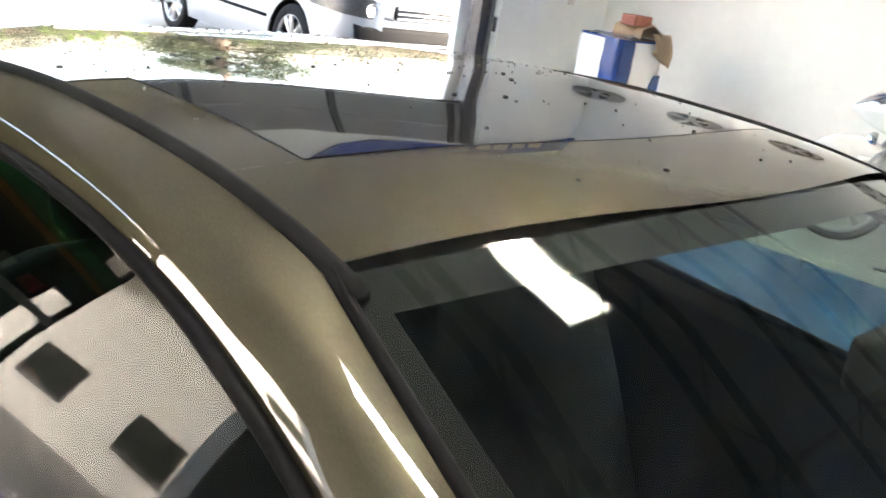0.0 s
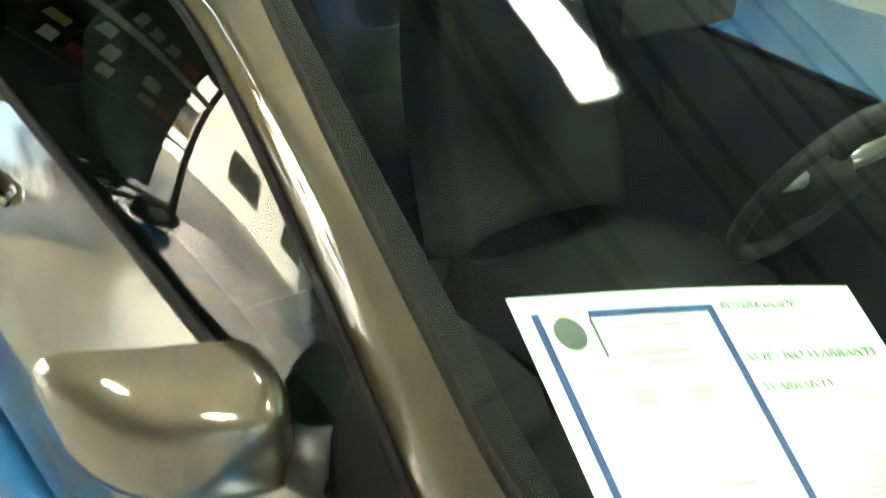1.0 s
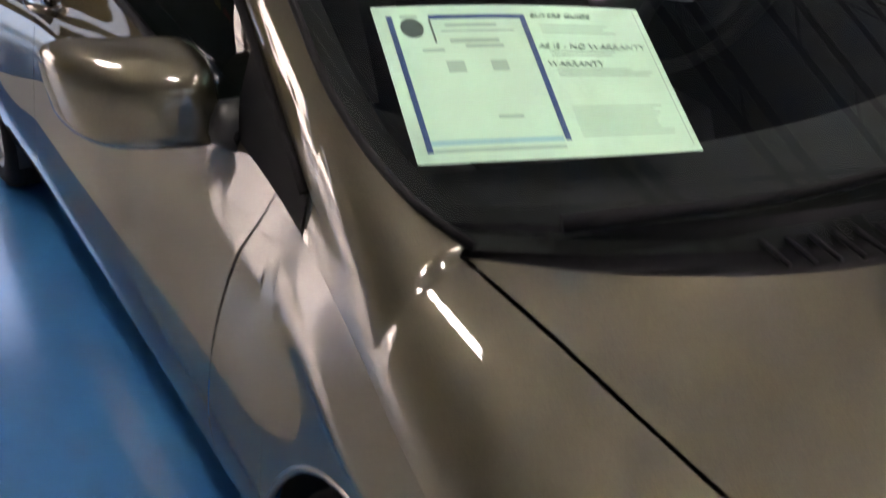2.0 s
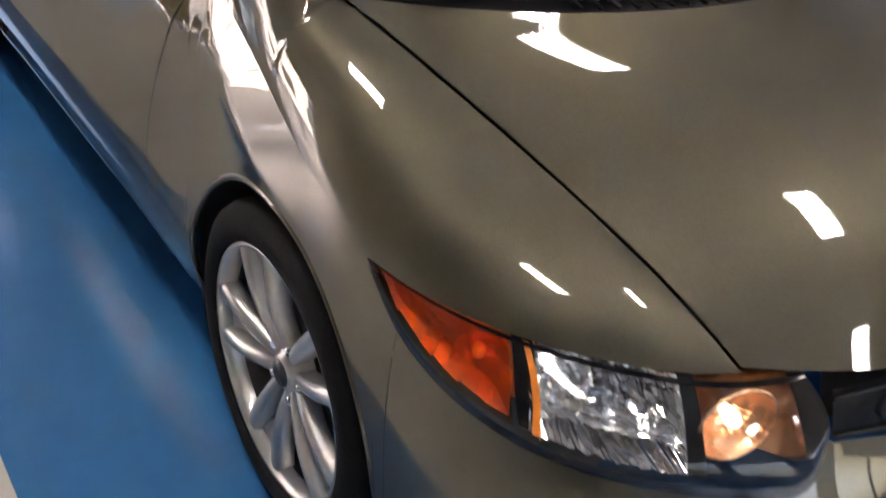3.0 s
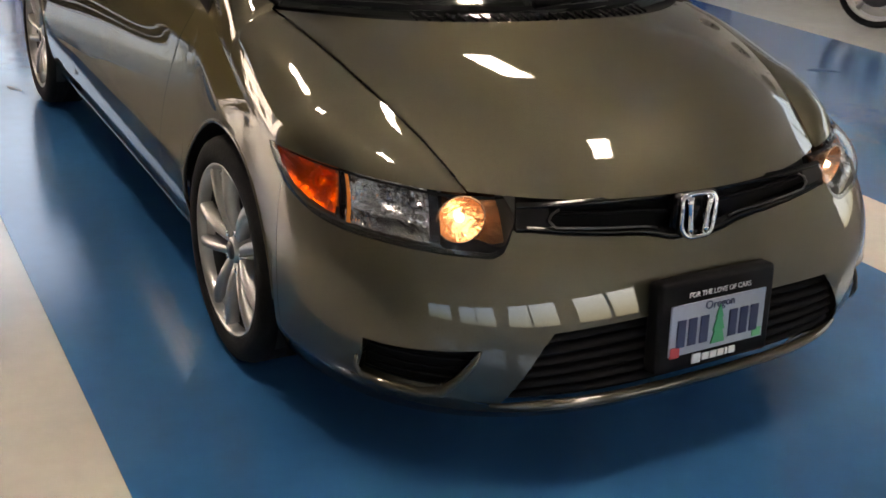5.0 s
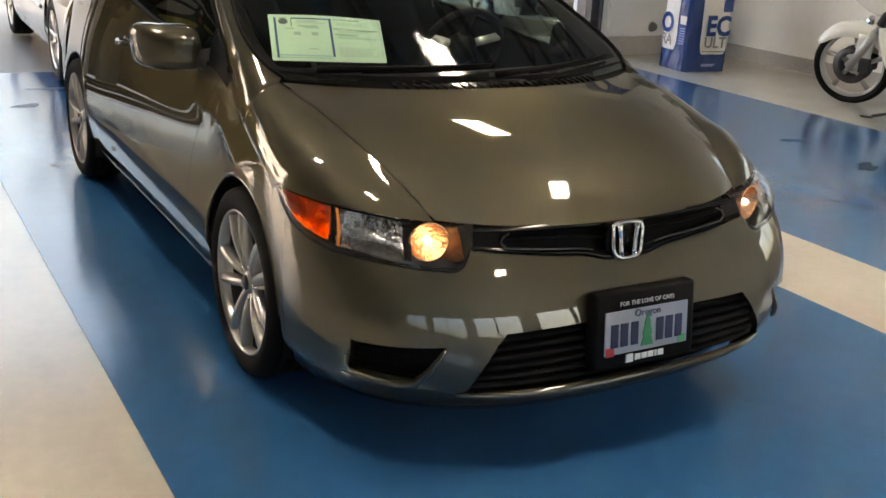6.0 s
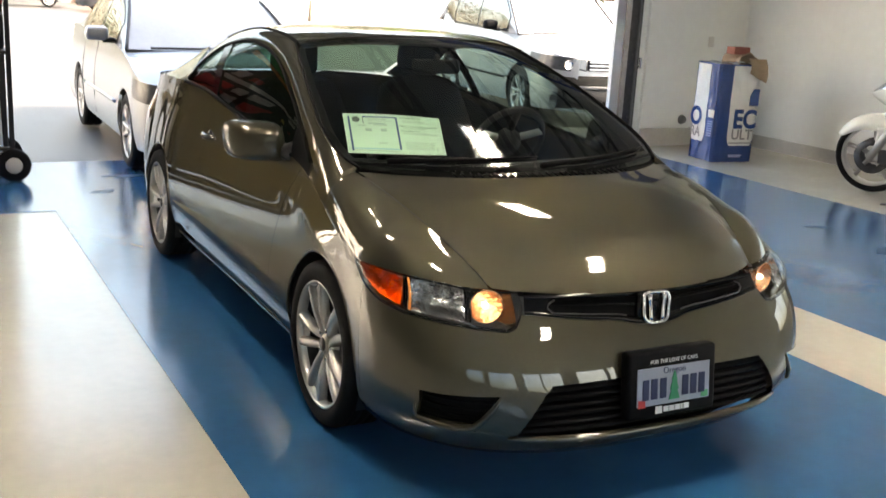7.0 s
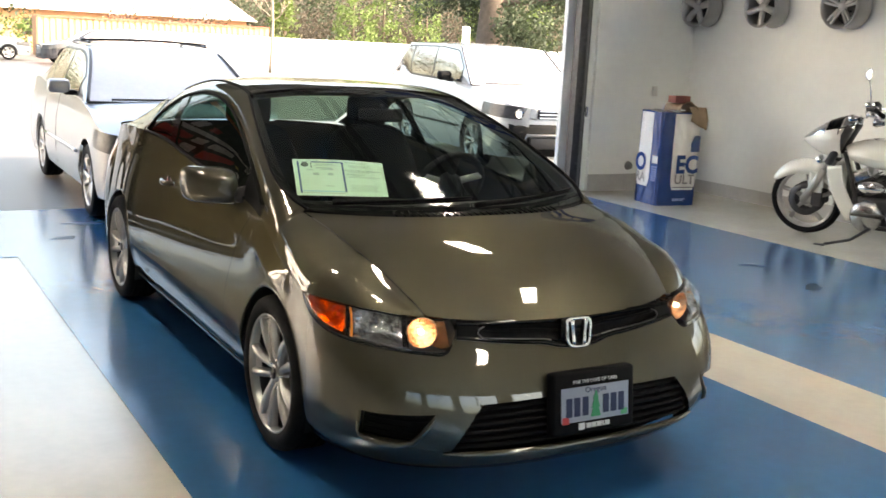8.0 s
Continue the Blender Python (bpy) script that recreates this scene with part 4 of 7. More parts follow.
writing("frame_slogan", "FOR THE LOVE OF CARS", 0.018, pm @ Matrix.Translation((0, -0.013, 0.079)), LETTER, plate)
writing("plate_state", "Oregon", 0.030, pm @ Matrix.Translation((0, -0.0162, 0.047)), PLATEINK, plate)
for x0, wd in ((-0.06, 0.026), (-0.03, 0.02), (-0.006, 0.02), (0.018, 0.02), (0.036, 0.008), (0.055, 0.02)):
    part("frame_bar", box(wd, 0.003, 0.024 if wd > 0.02 else 0.017, x0, -0.013, -0.083, m=pm), LETTER, plate, smooth=False)

# Wheels.
def wheel(m, r=0.313, rim_r=0.236, width=0.21, spokes=5, parent=None, name="wheel", group="", metal=ALLOY):
    """A tyre on an alloy rim with paired spokes; its outer face looks to +x before m."""
    w = new(name)
    w.parent = parent
    w.matrix_basis = m
    tyre = [(rim_r + 0.004, -width / 2), (r - 0.035, -width / 2), (r - 0.012, -width / 2 + 0.015), (r, -width / 2 + 0.04)]
    for k in (-0.055, -0.018, 0.018, 0.055):
        tyre += [(r, k - 0.005), (r - 0.006, k - 0.004), (r - 0.006, k + 0.004), (r, k + 0.005)]
    tyre += [(r, width / 2 - 0.035), (r - 0.008, width / 2 - 0.014), (r - 0.03, width / 2 - 0.002), (rim_r + 0.03, width / 2), (rim_r + 0.008, width / 2 - 0.004), (rim_r, width / 2 - 0.012)]
    part("tyre", lathe(tyre, 64, "x"), RUBBER, w)
    o = width / 2 - 0.012
    part("rim", lathe([(rim_r + 0.003, o - 0.01), (rim_r + 0.004, o + 0.004), (rim_r - 0.004, o + 0.004), (rim_r - 0.012, o - 0.012), (rim_r - 0.014, o - 0.03)], 56, "x"), metal, w)
    # Dark barrel and an added black disc stand for shade between the spokes.
    part("barrel", lathe([(rim_r - 0.014, o - 0.03), (rim_r - 0.022, o - 0.07), (rim_r - 0.012, -width / 2 + 0.02), (rim_r, -width / 2)], 40, "x"), DARKMETAL, w)
    part("spoke_gap_shade", lathe([(0.06, -0.035), (rim_r - 0.02, -0.045)], 32, "x"), BLACK, w)
    for s in range(spokes):
        base = 2 * math.pi * s / spokes + math.pi / 2
        ux, uz = math.cos(base), math.sin(base)
        for d in (-1, 1):
            bm = bmesh.new()
            rows = []
            for k in range(11):
                t = k / 10
                rad = lerp(0.030, rim_r - 0.003, t)
                off = d * lerp(0.017, 0.054, t**1.1)
                wd = lerp(0.031, 0.042, t)
                h = o - 0.003 - 0.022 * (1 - t) ** 2.2 + 0.006 * math.sin(math.pi * t)
                ring = []
                for q, dh in ((-1, -0.034), (-0.9, -0.010), (-0.62, -0.001), (0.0, 0.0015), (0.62, -0.001), (0.9, -0.010), (1, -0.034)):
                    e = off + q * wd / 2
                    ring.append(bm.verts.new((h + dh, rad * ux - e * uz, rad * uz + e * ux)))
                rows.append(ring)
            for a, b in zip(rows, rows[1:]):
                for k in range(6):
                    bm.faces.new((a[k], a[k + 1], b[k + 1], b[k]))
            part("spoke", bm, metal, w)
        bm = bmesh.new()
        web = [[bm.verts.new((o - 0.017 - 0.012 * (1 - t), lerp(rim_r - 0.062, rim_r - 0.022, t) * ux - e * uz, lerp(rim_r - 0.062, rim_r - 0.022, t) * uz + e * ux)) for e in (-0.036, 0.036)] for t in (0.0, 0.5, 1.0)]
        for a, b in zip(web, web[1:]):
            bm.faces.new((a[0], a[1], b[1], b[0]))
        part("spoke_web", bm, metal, w)
    part("hub", lathe([(0.075, o - 0.05), (0.068, o - 0.034), (0.04, o - 0.026), (0.036, o - 0.018), (0.030, o - 0.014), (0.001, o - 0.012)], 32, "x"), metal, w)
    part("hub_cap", lathe([(0.026, o - 0.014), (0.024, o - 0.009), (0.001, o - 0.008)], 24, "x"), DARKMETAL, w)
    for s in range(5):
        a = 2 * math.pi * (s + 0.5) / 5 + math.pi / 2
        part("wheel_nut", lathe([(0.010, o - 0.04), (0.010, o - 0.02), (0.006, o - 0.016), (0.001, o - 0.016)], 8, "x", m=Matrix.Translation((0, 0.056 * math.cos(a), 0.056 * math.sin(a)))), CHROME, w)
    part("brake_disc", lathe([(0.05, 0.0), (0.14, 0.0), (0.14, -0.02), (0.05, -0.02)], 32, "x"), DARKMETAL, w)
    return w


for y in (FRONT, BASE):
    wheel(pose(-0.768, y, HUB_Z, 20, 0, 180), parent=coupe)
    wheel(pose(0.768, y, HUB_Z, 55), parent=coupe)

# Door mirrors.
for sx in (-1, 1):
    def shell(u, v):
        a, t = 2 * math.pi * u, v
        w, h = 0.112, 0.083
        k = math.sin(math.pi * t / 2) ** 0.38
        cx = math.copysign(abs(math.cos(a)) ** 0.42, math.cos(a)) * w * k
        cz = math.copysign(abs(math.sin(a)) ** 0.48, math.sin(a)) * h * k * (1 - 0.04 * math.cos(a))
        return Vector((sx * (0.886 + cx + 0.010 * (cz / h)), 0.655 + 0.125 * t**1.4 + 0.02 * (cx / w) ** 2 + 0.055 * cx / w, 0.966 + cz))

    mir = part("door_mirror", grid(shell, 40, 16), PAINT, coupe, "olive door mirror on a black foot")
    part("mirror_glass", grid(lambda u, v: shell(u, 1.0).lerp(Vector((sx * 0.886, 0.79, 0.966)), v), 40, 4), mat("mirror_silver", (0.85, 0.85, 0.86), 0.03, 1.0), mir, "mirror glass")
    part("mirror_foot", tube([(sx * 0.80, 0.70, 0.93), (sx * 0.79, 0.66, 0.935), (sx * 0.765, 0.62, 0.94)], [0.03, 0.035, 0.045], 10), BLACK, mir)

# Cabin: dashboard, seats, steering wheel, mirror, and the paper behind the glass.
def dash_at(u, v):
    k = abs(u)
    p = windshield_at(u * 0.98, lerp(0.03, 0.30, v)) - Vector((0, 0, lerp(0.035, 0.135, v)))
    p.z += 0.02 * math.sin(math.pi * v) * (1 - k**4)
    return p


dash = part("dashboard", grid(lambda u, v: dash_at(lerp(-1, 1, u), v), 30, 14), DASH, coupe, "black textured dashboard")
part("dash_front", grid(lambda u, v: dash_at(lerp(-1, 1, u), 1.0) + Vector((0, -0.10 * v + 0.05 * math.sin(v * 3), -0.42 * v)), 30, 8), CABIN, dash)
for y0, y1, z in ((0.4, 3.0, 0.30),):
    part("cabin_floor", box(1.44, y1 - y0, 0.04, 0, (y0 + y1) / 2, z), CABIN, coupe, smooth=False)
part("headliner", grid(lambda u, v: roof_at(lerp(-0.97, 0.97, u), v) - Vector((0, 0, 0.035)), 16, 12), mat("headliner_cloth", (0.30, 0.29, 0.28), 0.9, vary=0.1, scale=30), coupe)
for sx in (-1, 1):
    part("door_card", grid(lambda u, v: flank(lerp(0.5, 2.3, u), lerp(0.30, SHOULDER(lerp(0.5, 2.3, u)) - 0.01, v), sx, -0.07 - 0.03 * math.sin(v * 3)), 20, 10), CABIN, coupe)


def bucket_seat(x, y):
    def cushion(u, v):
        a, t = lerp(-1, 1, u), v
        return Vector((x + 0.26 * a, y + lerp(-0.26, 0.26, t), 0.52 + 0.05 * abs(a) ** 3 - 0.04 * t + 0.03 * math.sin(math.pi * t)))

    seat = part("front_seat", grid(cushion, 14, 10, thick=0.14), SEATCLOTH, coupe, "black cloth bucket seat")

    def back(u, v):
        a = lerp(-1, 1, u)
        w = 0.27 * (1 - 0.28 * v**3)
        return Vector((x + w * a, y + 0.26 + 0.24 * v - 0.06 * abs(a) ** 2.5, 0.56 + 0.60 * v - 0.05 * abs(a) ** 4 * v))

    part("backrest", grid(back, 14, 14, thick=-0.10), SEATCLOTH, seat)
    part("headrest", box(0.25, 0.09, 0.17, x, y + 0.53, 1.235, 0.04, seg=3), SEATCLOTH, seat)
    for d in (-0.06, 0.06):
        part("headrest_post", tube([(x + d, y + 0.50, 1.10), (x + d, y + 0.53, 1.20)], 0.006, 6), CHROME, seat)


bucket_seat(-0.36, 1.25)
bucket_seat(0.36, 1.25)
bench = part("rear_bench", box(1.15, 0.5, 0.16, 0, 2.15, 0.52, 0.05), SEATCLOTH, coupe, "black cloth rear bench")
part("bench_back", box(1.15, 0.14, 0.55, 0, 2.42, 0.82, 0.05, m=Matrix.Translation((0, 0.35, 0.0)) @ Matrix.Rotation(radians(-12), 4, "X")), SEATCLOTH, bench)
wheel_m = Matrix.Translation((0.36, 0.80, 0.93)) @ Matrix.Rotation(radians(-64), 4, "X")
steer = part("steering_wheel", tube([wheel_m @ Vector((0.185 * math.cos(2 * math.pi * k / 40), 0.185 * math.sin(2 * math.pi * k / 40), 0)) for k in range(40)], 0.016, 10, closed=True), CABIN, coupe, "black three-spoke steering wheel")
for a in (200, 340, 270):
    part("wheel_spoke", tube([wheel_m @ Vector((0, 0, 0.02)), wheel_m @ Vector((0.18 * math.cos(radians(a)), 0.18 * math.sin(radians(a)), 0))], 0.018, 8), ALLOY if a != 270 else CABIN, steer)
part("wheel_hub", lathe([(0.001, -0.03), (0.06, -0.025), (0.072, 0.0), (0.065, 0.03)], 24, "z", m=wheel_m), CABIN, steer)
rv = part("rear_view_mirror", box(0.24, 0.03, 0.065, 0.0, 0.88, 1.275, 0.014, seg=3), CABIN, coupe, "black interior rear-view mirror")
part("mirror_stem", tube([(0, 0.89, 1.29), (0, 0.87, 1.325)], 0.012, 8), CABIN, rv)

# The notice: one sheet standing on the dashboard against the glass.
P_TL, P_TR, P_BR, P_BL = Vector((-0.573, 0.590, 1.095)), Vector((-0.222, 0.402, 1.094)), Vector((-0.319, 0.137, 0.991)), Vector((-0.664, 0.294, 0.978))
P_TL, P_TR, P_BR, P_BL = (q + Vector((0, 0, 0.006)) for q in (P_TL, P_TR, P_BR, P_BL))


def sheet(u, v, lift=0.0):
    """u across the sheet, v from its top down."""
    p = P_TL.lerp(P_TR, u).lerp(P_BL.lerp(P_BR, u), v)
    n = (P_TR - P_TL).cross(P_BL - P_TL).normalized()
    n = n if n.z > 0 else -n
    return p + n * (lift + 0.004 * math.sin(math.pi * u) * (1 - v) + 0.003 * math.sin(3 * u + 2 * v))


notice = part("notice_sheet", grid(lambda u, v: sheet(u, v), 16, 10), PAPER, None, smooth=True)
tagged(notice, "pale green printed notice sheet with a navy border behind the windshield", "sign")


def ink(u0, v0, u1, v1, material, lift=0.0012, slant=0.0):
    part("print", grid(lambda u, v: sheet(lerp(u0, u1, u), lerp(v0, v1, v), lift), 6, 3), material, notice)


ink(0.045, 0.075, 0.066, 0.945, NAVY)
ink(0.535, 0.075, 0.556, 0.90, NAVY)
ink(0.20, 0.075, 0.556, 0.105, NAVY)
ink(0.195, 0.105, 0.203, 0.27, DARKINK)
ink(0.066, 0.875, 0.53, 0.905, PALEBLUE)
ink(0.066, 0.925, 0.53, 0.945, GREYINK)
seal = part("seal", lathe([(0.001, 0.0), (0.7, 0.0), (1.0, 0.0)], 24, "z"), DARKINK, notice, "dark round seal print")
for v in seal.data.vertices:
    v.co = sheet(0.128 + v.co.x * 0.042, 0.165 + v.co.y * 0.068, 0.0014)
ink(0.095, 0.07, 0.16, 0.10, GREYINK)
rng = random.Random(4)
for v0, u0, u1, h, mm in ((0.14, 0.25, 0.44, 0.022, GREYINK), (0.185, 0.23, 0.50, 0.012, GREYINK), (0.245, 0.25, 0.43, 0.03, GREYINK), (0.285, 0.30, 0.44, 0.024, GREYINK), (0.31, 0.14, 0.22, 0.022, GREYINK), (0.395, 0.21, 0.275, 0.075, GREYINK), (0.395, 0.37, 0.43, 0.07, GREYINK), (0.74, 0.33, 0.42, 0.02, GREYINK)):
    ink(u0, v0, u1, v0 + h, mm)
# rows of words that cannot be read, as bars
def sheet_words(words, u, v, size):
    """Lettering laid on the sheet."""
    o = sheet(u, v, 0.0016)
    ax, ay = (sheet(u + 0.1, v, 0.0016) - o).normalized(), (o - sheet(u, v + 0.1, 0.0016)).normalized()
    az = ax.cross(ay).normalized()
    ay = az.cross(ax)
    m = Matrix((ax, ay, az)).transposed().to_4x4()
    m.translation = o
    return writing("lettering", words, size, m @ Matrix.Rotation(radians(-90), 4, "X"), GREYINK, notice)


sheet_words("BUYERS GUIDE", 0.69, 0.085, 0.0135)
sheet_words("AS IS - NO WARRANTY", 0.765, 0.305, 0.0150)
sheet_words("WARRANTY", 0.68, 0.425, 0.0145)
for v0 in (0.15, 0.175, 0.20, 0.335, 0.36, 0.455, 0.475, 0.495):
    ink(0.60, v0, 0.60 + rng.uniform(0.22, 0.36), v0 + 0.010, GREYINK)
for k in range(9):
    ink(0.60, 0.70 + k * 0.022, rng.uniform(0.88, 0.94), 0.708 + k * 0.022, GREYINK)
ink(0.975, 0.03, 0.979, 0.96, GREYINK)


# ---- things in the bay ----
# Roof joists, seen in the reflections.
def joist(x):
    t = tagged(new("roof_joist"), "dark open-web steel roof joist under the deck", "beam", "roof joists")
    t.matrix_basis = pose(x, 0, ZC - 0.02)
    for z in (-0.02, -0.50):
        for dx in (-0.03, 0.03):
            part("chord", box(0.035, YB - YF - 0.02, 0.05, dx, (YB + YF) / 2, z), JOIST, t, smooth=False)
    bm = bmesh.new()
    n = 40
    for k in range(n):
        y0, y1 = lerp(YF, YB, k / n), lerp(YF, YB, (k + 1) / n)
        tube([(0, y0, -0.04 if k % 2 else -0.49), (0, y1, -0.49 if k % 2 else -0.04)], 0.014, 5, bm)
    part("web", bm, JOIST, t)
    return t


first = joist(-7.9)
for k in range(1, 10):
    copy_thing(first, pose(-7.9 + 1.55 * k, 0, ZC - 0.02))
for y in (-9.5, -6.2, -2.9, 0.4, 3.7):
    br = link("roof_bridging", tube([(XL + 0.01, y, ZC - 0.555), (XR - 0.01, y, ZC - 0.555)], 0.018, 6), JOIST)
    tagged(br, "thin steel bridging rod across the roof joists", "beam", kind="structure")

# Garage opening: steel track, white outer jamb, pier edge.
track = thing("door_track", "dark steel guide track of a raised garage door", "door track", pose(0, 0, 0), kind="structure")
part("rail", prism([(4.995, 5.93), (5.15, 5.93), (5.15, 5.97), (5.06, 5.97), (5.06, 6.03), (4.995, 6.03)], DOOR_H - 0.02, "z"), DARKMETAL, track, smooth=False)
part("rail_edge", box(0.03, 0.012, DOOR_H - 0.04, 5.11, 5.922, DOOR_H / 2 - 0.01), JOIST, track, smooth=False)
for k in range(6):
    part("bracket", box(0.10, 0.06, 0.05, 5.1, 5.96, 0.35 + 0.68 * k, 0.006), JOIST, track, smooth=False)
part("latch", box(0.02, 0.03, 0.12, 5.16, 5.915, 0.95, 0.005), CHROME, track, smooth=False)
door = thing("overhead_door", "grey sectional garage door, raised, its last panel under the lintel", "garage door", pose(0, 0, 0))
DOORGREY = mat("door_grey", (0.20, 0.20, 0.20), 0.5, vary=0.12, scale=2)
for k in range(2):
    part("panel", box(DOOR_R - DOOR_L - 0.14, 0.05, 0.47, (DOOR_L + DOOR_R) / 2, 5.995, DOOR_H - 0.24 - 0.48 * k, 0.008), DOORGREY, door, smooth=False)
for k in range(9):
    part("stile", box(0.07, 0.03, 0.94, lerp(DOOR_L + 0.2, DOOR_R - 0.2, k / 8), 5.955, DOOR_H - 0.48, 0.004), BLACK, door, smooth=False)
part("seal", box(DOOR_R - DOOR_L - 0.14, 0.04, 0.04, (DOOR_L + DOOR_R) / 2, 5.995, DOOR_H - 0.978), RUBBER, door, smooth=False)
slab("trim_jamb", 4.93, 5.056, 6.10, 6.16, 0, DOOR_H, mat("white_trim", (0.80, 0.80, 0.79), 0.5, vary=0.04, scale=4), "white painted outer jamb of the garage opening", "trim")

# The wall fittings: rims on show.
RIM_SHADE = mat("rim_shade", (0.05, 0.05, 0.05), 0.5, 0.5)


def display_rim(y, z, spokes, r, pairs, turn):
    t = thing("hung_alloy", "silver alloy wheel without tyre hung on the white wall", "alloy wheel", pose(XR - 0.03, y, z, 0, 0, 180) @ pose(0, 0, 0, turn), "wheels on the wall")
    w = 0.24
    part("barrel", lathe([(r, w), (r + 0.006, w - 0.006), (r + 0.004, w - 0.03), (r - 0.02, w - 0.05), (r - 0.03, 0.08), (r - 0.012, 0.03), (r, 0.0), (r - 0.02, 0.0), (r - 0.045, 0.08), (r - 0.035, w - 0.06), (r - 0.018, w - 0.012), (r, w)], 48, "x"), ALLOY, t)
    # Dark disc added to stand for the shade inside the open barrel.
    part("rim_shade_disc", lathe([(0.001, 0.06), (r - 0.04, 0.05)], 32, "x"), RIM_SHADE, t)
    for s in range(spokes):
        for d in ((-1, 1) if pairs else (0,)):
            bm = bmesh.new()
            rows = []
            for k in range(7):
                q = k / 6
                rad = lerp(0.03, r - 0.012, q)
                ang = 2 * math.pi * s / spokes + d * 0.17 * (1.2 - 0.5 * q)
                wd = (0.032 if pairs else lerp(0.085, 0.05, abs(q - 0.6))) 
                h = w - 0.02 - 0.03 * (1 - q) ** 2
                c, sn = math.cos(ang), math.sin(ang)
                rows.append([bm.verts.new((h + dh, rad * c - sn * e * wd / 2, rad * sn + c * e * wd / 2)) for e, dh in ((-1, -0.03), (-0.8, -0.004), (0.8, -0.004), (1, -0.03))])
            for a, b in zip(rows, rows[1:]):
                for k in range(3):
                    bm.faces.new((a[k], a[k + 1], b[k + 1], b[k]))
            part("spoke", bm, ALLOY, t)
    part("centre_cap", lathe([(0.001, w - 0.03), (0.028, w - 0.032), (0.045, w - 0.05), (0.06, w - 0.07)], 24, "x"), ALLOY, t)
    part("wall_hook", tube([(0.0, 0, -0.05), (0.1, 0, -0.05)], 0.012, 8), DARKMETAL, t)
    return t


for k, (y, sp, pr, tn) in enumerate(((5.83, 5, False, 12), (4.80, 5, False, 54), (3.73, 5, True, 18), (2.62, 6, False, 0))):
    display_rim(y, 2.22, sp, 0.225, pr, tn)

# The stack of absorbent in printed film.
BAGBLUE = mat("bag_blue", (0.010, 0.048, 0.21), 0.24, coat=0.5, vary=0.15, scale=8, bump=0.6, bscale=11)
BAGWHITE = mat("bag_white", (0.80, 0.80, 0.78), 0.32, coat=0.3, vary=0.03, scale=8, bump=0.35, bscale=9)
BAGGREY = mat("bag_grey_ink", (0.25, 0.25, 0.25), 0.4)
CARD = mat("cardboard", (0.36, 0.26, 0.17), 0.8, vary=0.15, scale=15)
bag = thing("bag_stack", "blue and white printed film pack standing on the floor", "sack", pose(5.70, 5.08, 0.0, 0, 0, -6))
bw, bd, bh = 0.52, 0.42, 1.03


def bag_side(face, off=0.0, jitter=0.014):
    """A wavy film face; face names its outward side."""
    def f(u, v):
        a, z = lerp(-1, 1, u), lerp(0.0, bh, v)
        w = jitter * (noise.noise((a * 3 + 7 * face, z * 5, face)) + 0.5 * noise.noise((a * 9, z * 11, face + 3.0)))
        e = 0.02 * abs(a) ** 8
        if face == 0:
            return Vector((a * bw / 2, -bd / 2 + e + w - off, z))
        if face == 1:
            return Vector((-bw / 2 + e + w - off, -a * bd / 2, z))
        if face == 2:
            return Vector((bw / 2 - e - w + off, a * bd / 2, z))
        return Vector((-a * bw / 2, bd / 2 - e - w + off, z))
    return f


for face in range(4):
    part("film_side", grid(bag_side(face), 24, 30), BAGBLUE, bag)
part("film_top", grid(lambda u, v: Vector((lerp(-bw / 2, bw / 2, u), lerp(-bd / 2, bd / 2, v), bh + 0.02 * noise.noise((u * 4, v * 4, 1)))), 12, 10), BAGBLUE, bag)


def bag_print(face, u0, u1, v0, v1, material, off=0.004, r=0.0):
    g = bag_side(face, off)

    def f(u, v):
        vv = lerp(v0, v1, v)
        cut = 0.0
        if r:
            cut = r * (max(0, 1 - (vv - v0) / r) ** 2 if vv < v0 + r else 0)
        lo, hi = u0 + cut * 0.6, u1 - cut * 0.6
        return g(lerp(lo, hi, u), vv)

    return part("print", grid(f, 14, 24), material, bag)


bag_print(0, 0.32, 1.0, 0.17, 0.985, BAGWHITE, r=0.12)
bag_print(1, 0.0, 0.62, 0.19, 0.985, BAGWHITE, r=0.12)
bag_print(1, 0.70, 0.92, 0.45, 0.53, BAGWHITE, 0.004)
for k in range(7):
    bag_print(1, 0.70, 0.90, 0.26 + 0.024 * k, 0.27 + 0.024 * k, mat("bag_pale", (0.25, 0.35, 0.7), 0.4) if k == 0 else bpy.data.materials["bag_pale"], 0.004)


def bag_text(words, size, x, z, material, face=0, squeeze=1.0):
    m = Matrix.Translation((x, -bd / 2 - 0.016, z)) if face == 0 else Matrix.Translation((-bw / 2 - 0.016, x, z)) @ Matrix.Rotation(radians(-90), 4, "Z")
    return writing("lettering", words, size, m @ Matrix.Diagonal((squeeze, 1, 1, 1)), material, bag, 0.010 if size > 0.2 else 0.003)


bag_text("EC", 0.27, 0.105, 0.45, BAGBLUE, 0, 0.92)
bag_text("ULT", 0.15, 0.085, 0.29, BAGGREY, 0, 1.0)
bag_text("O", 0.27, 0.11, 0.45, BAGBLUE, 1, 0.92)
bag_text("RA", 0.15, 0.10, 0.29, BAGGREY, 1, 0.9)
part("lettering_block", prism([(0.14, 0.60), (0.255, 0.60), (0.255, 0.78), (0.18, 0.78), (0.14, 0.70)], -0.004, "y", m=Matrix.Translation((0, -bd / 2 - 0.012, 0))), BAGBLUE, bag, smooth=False)
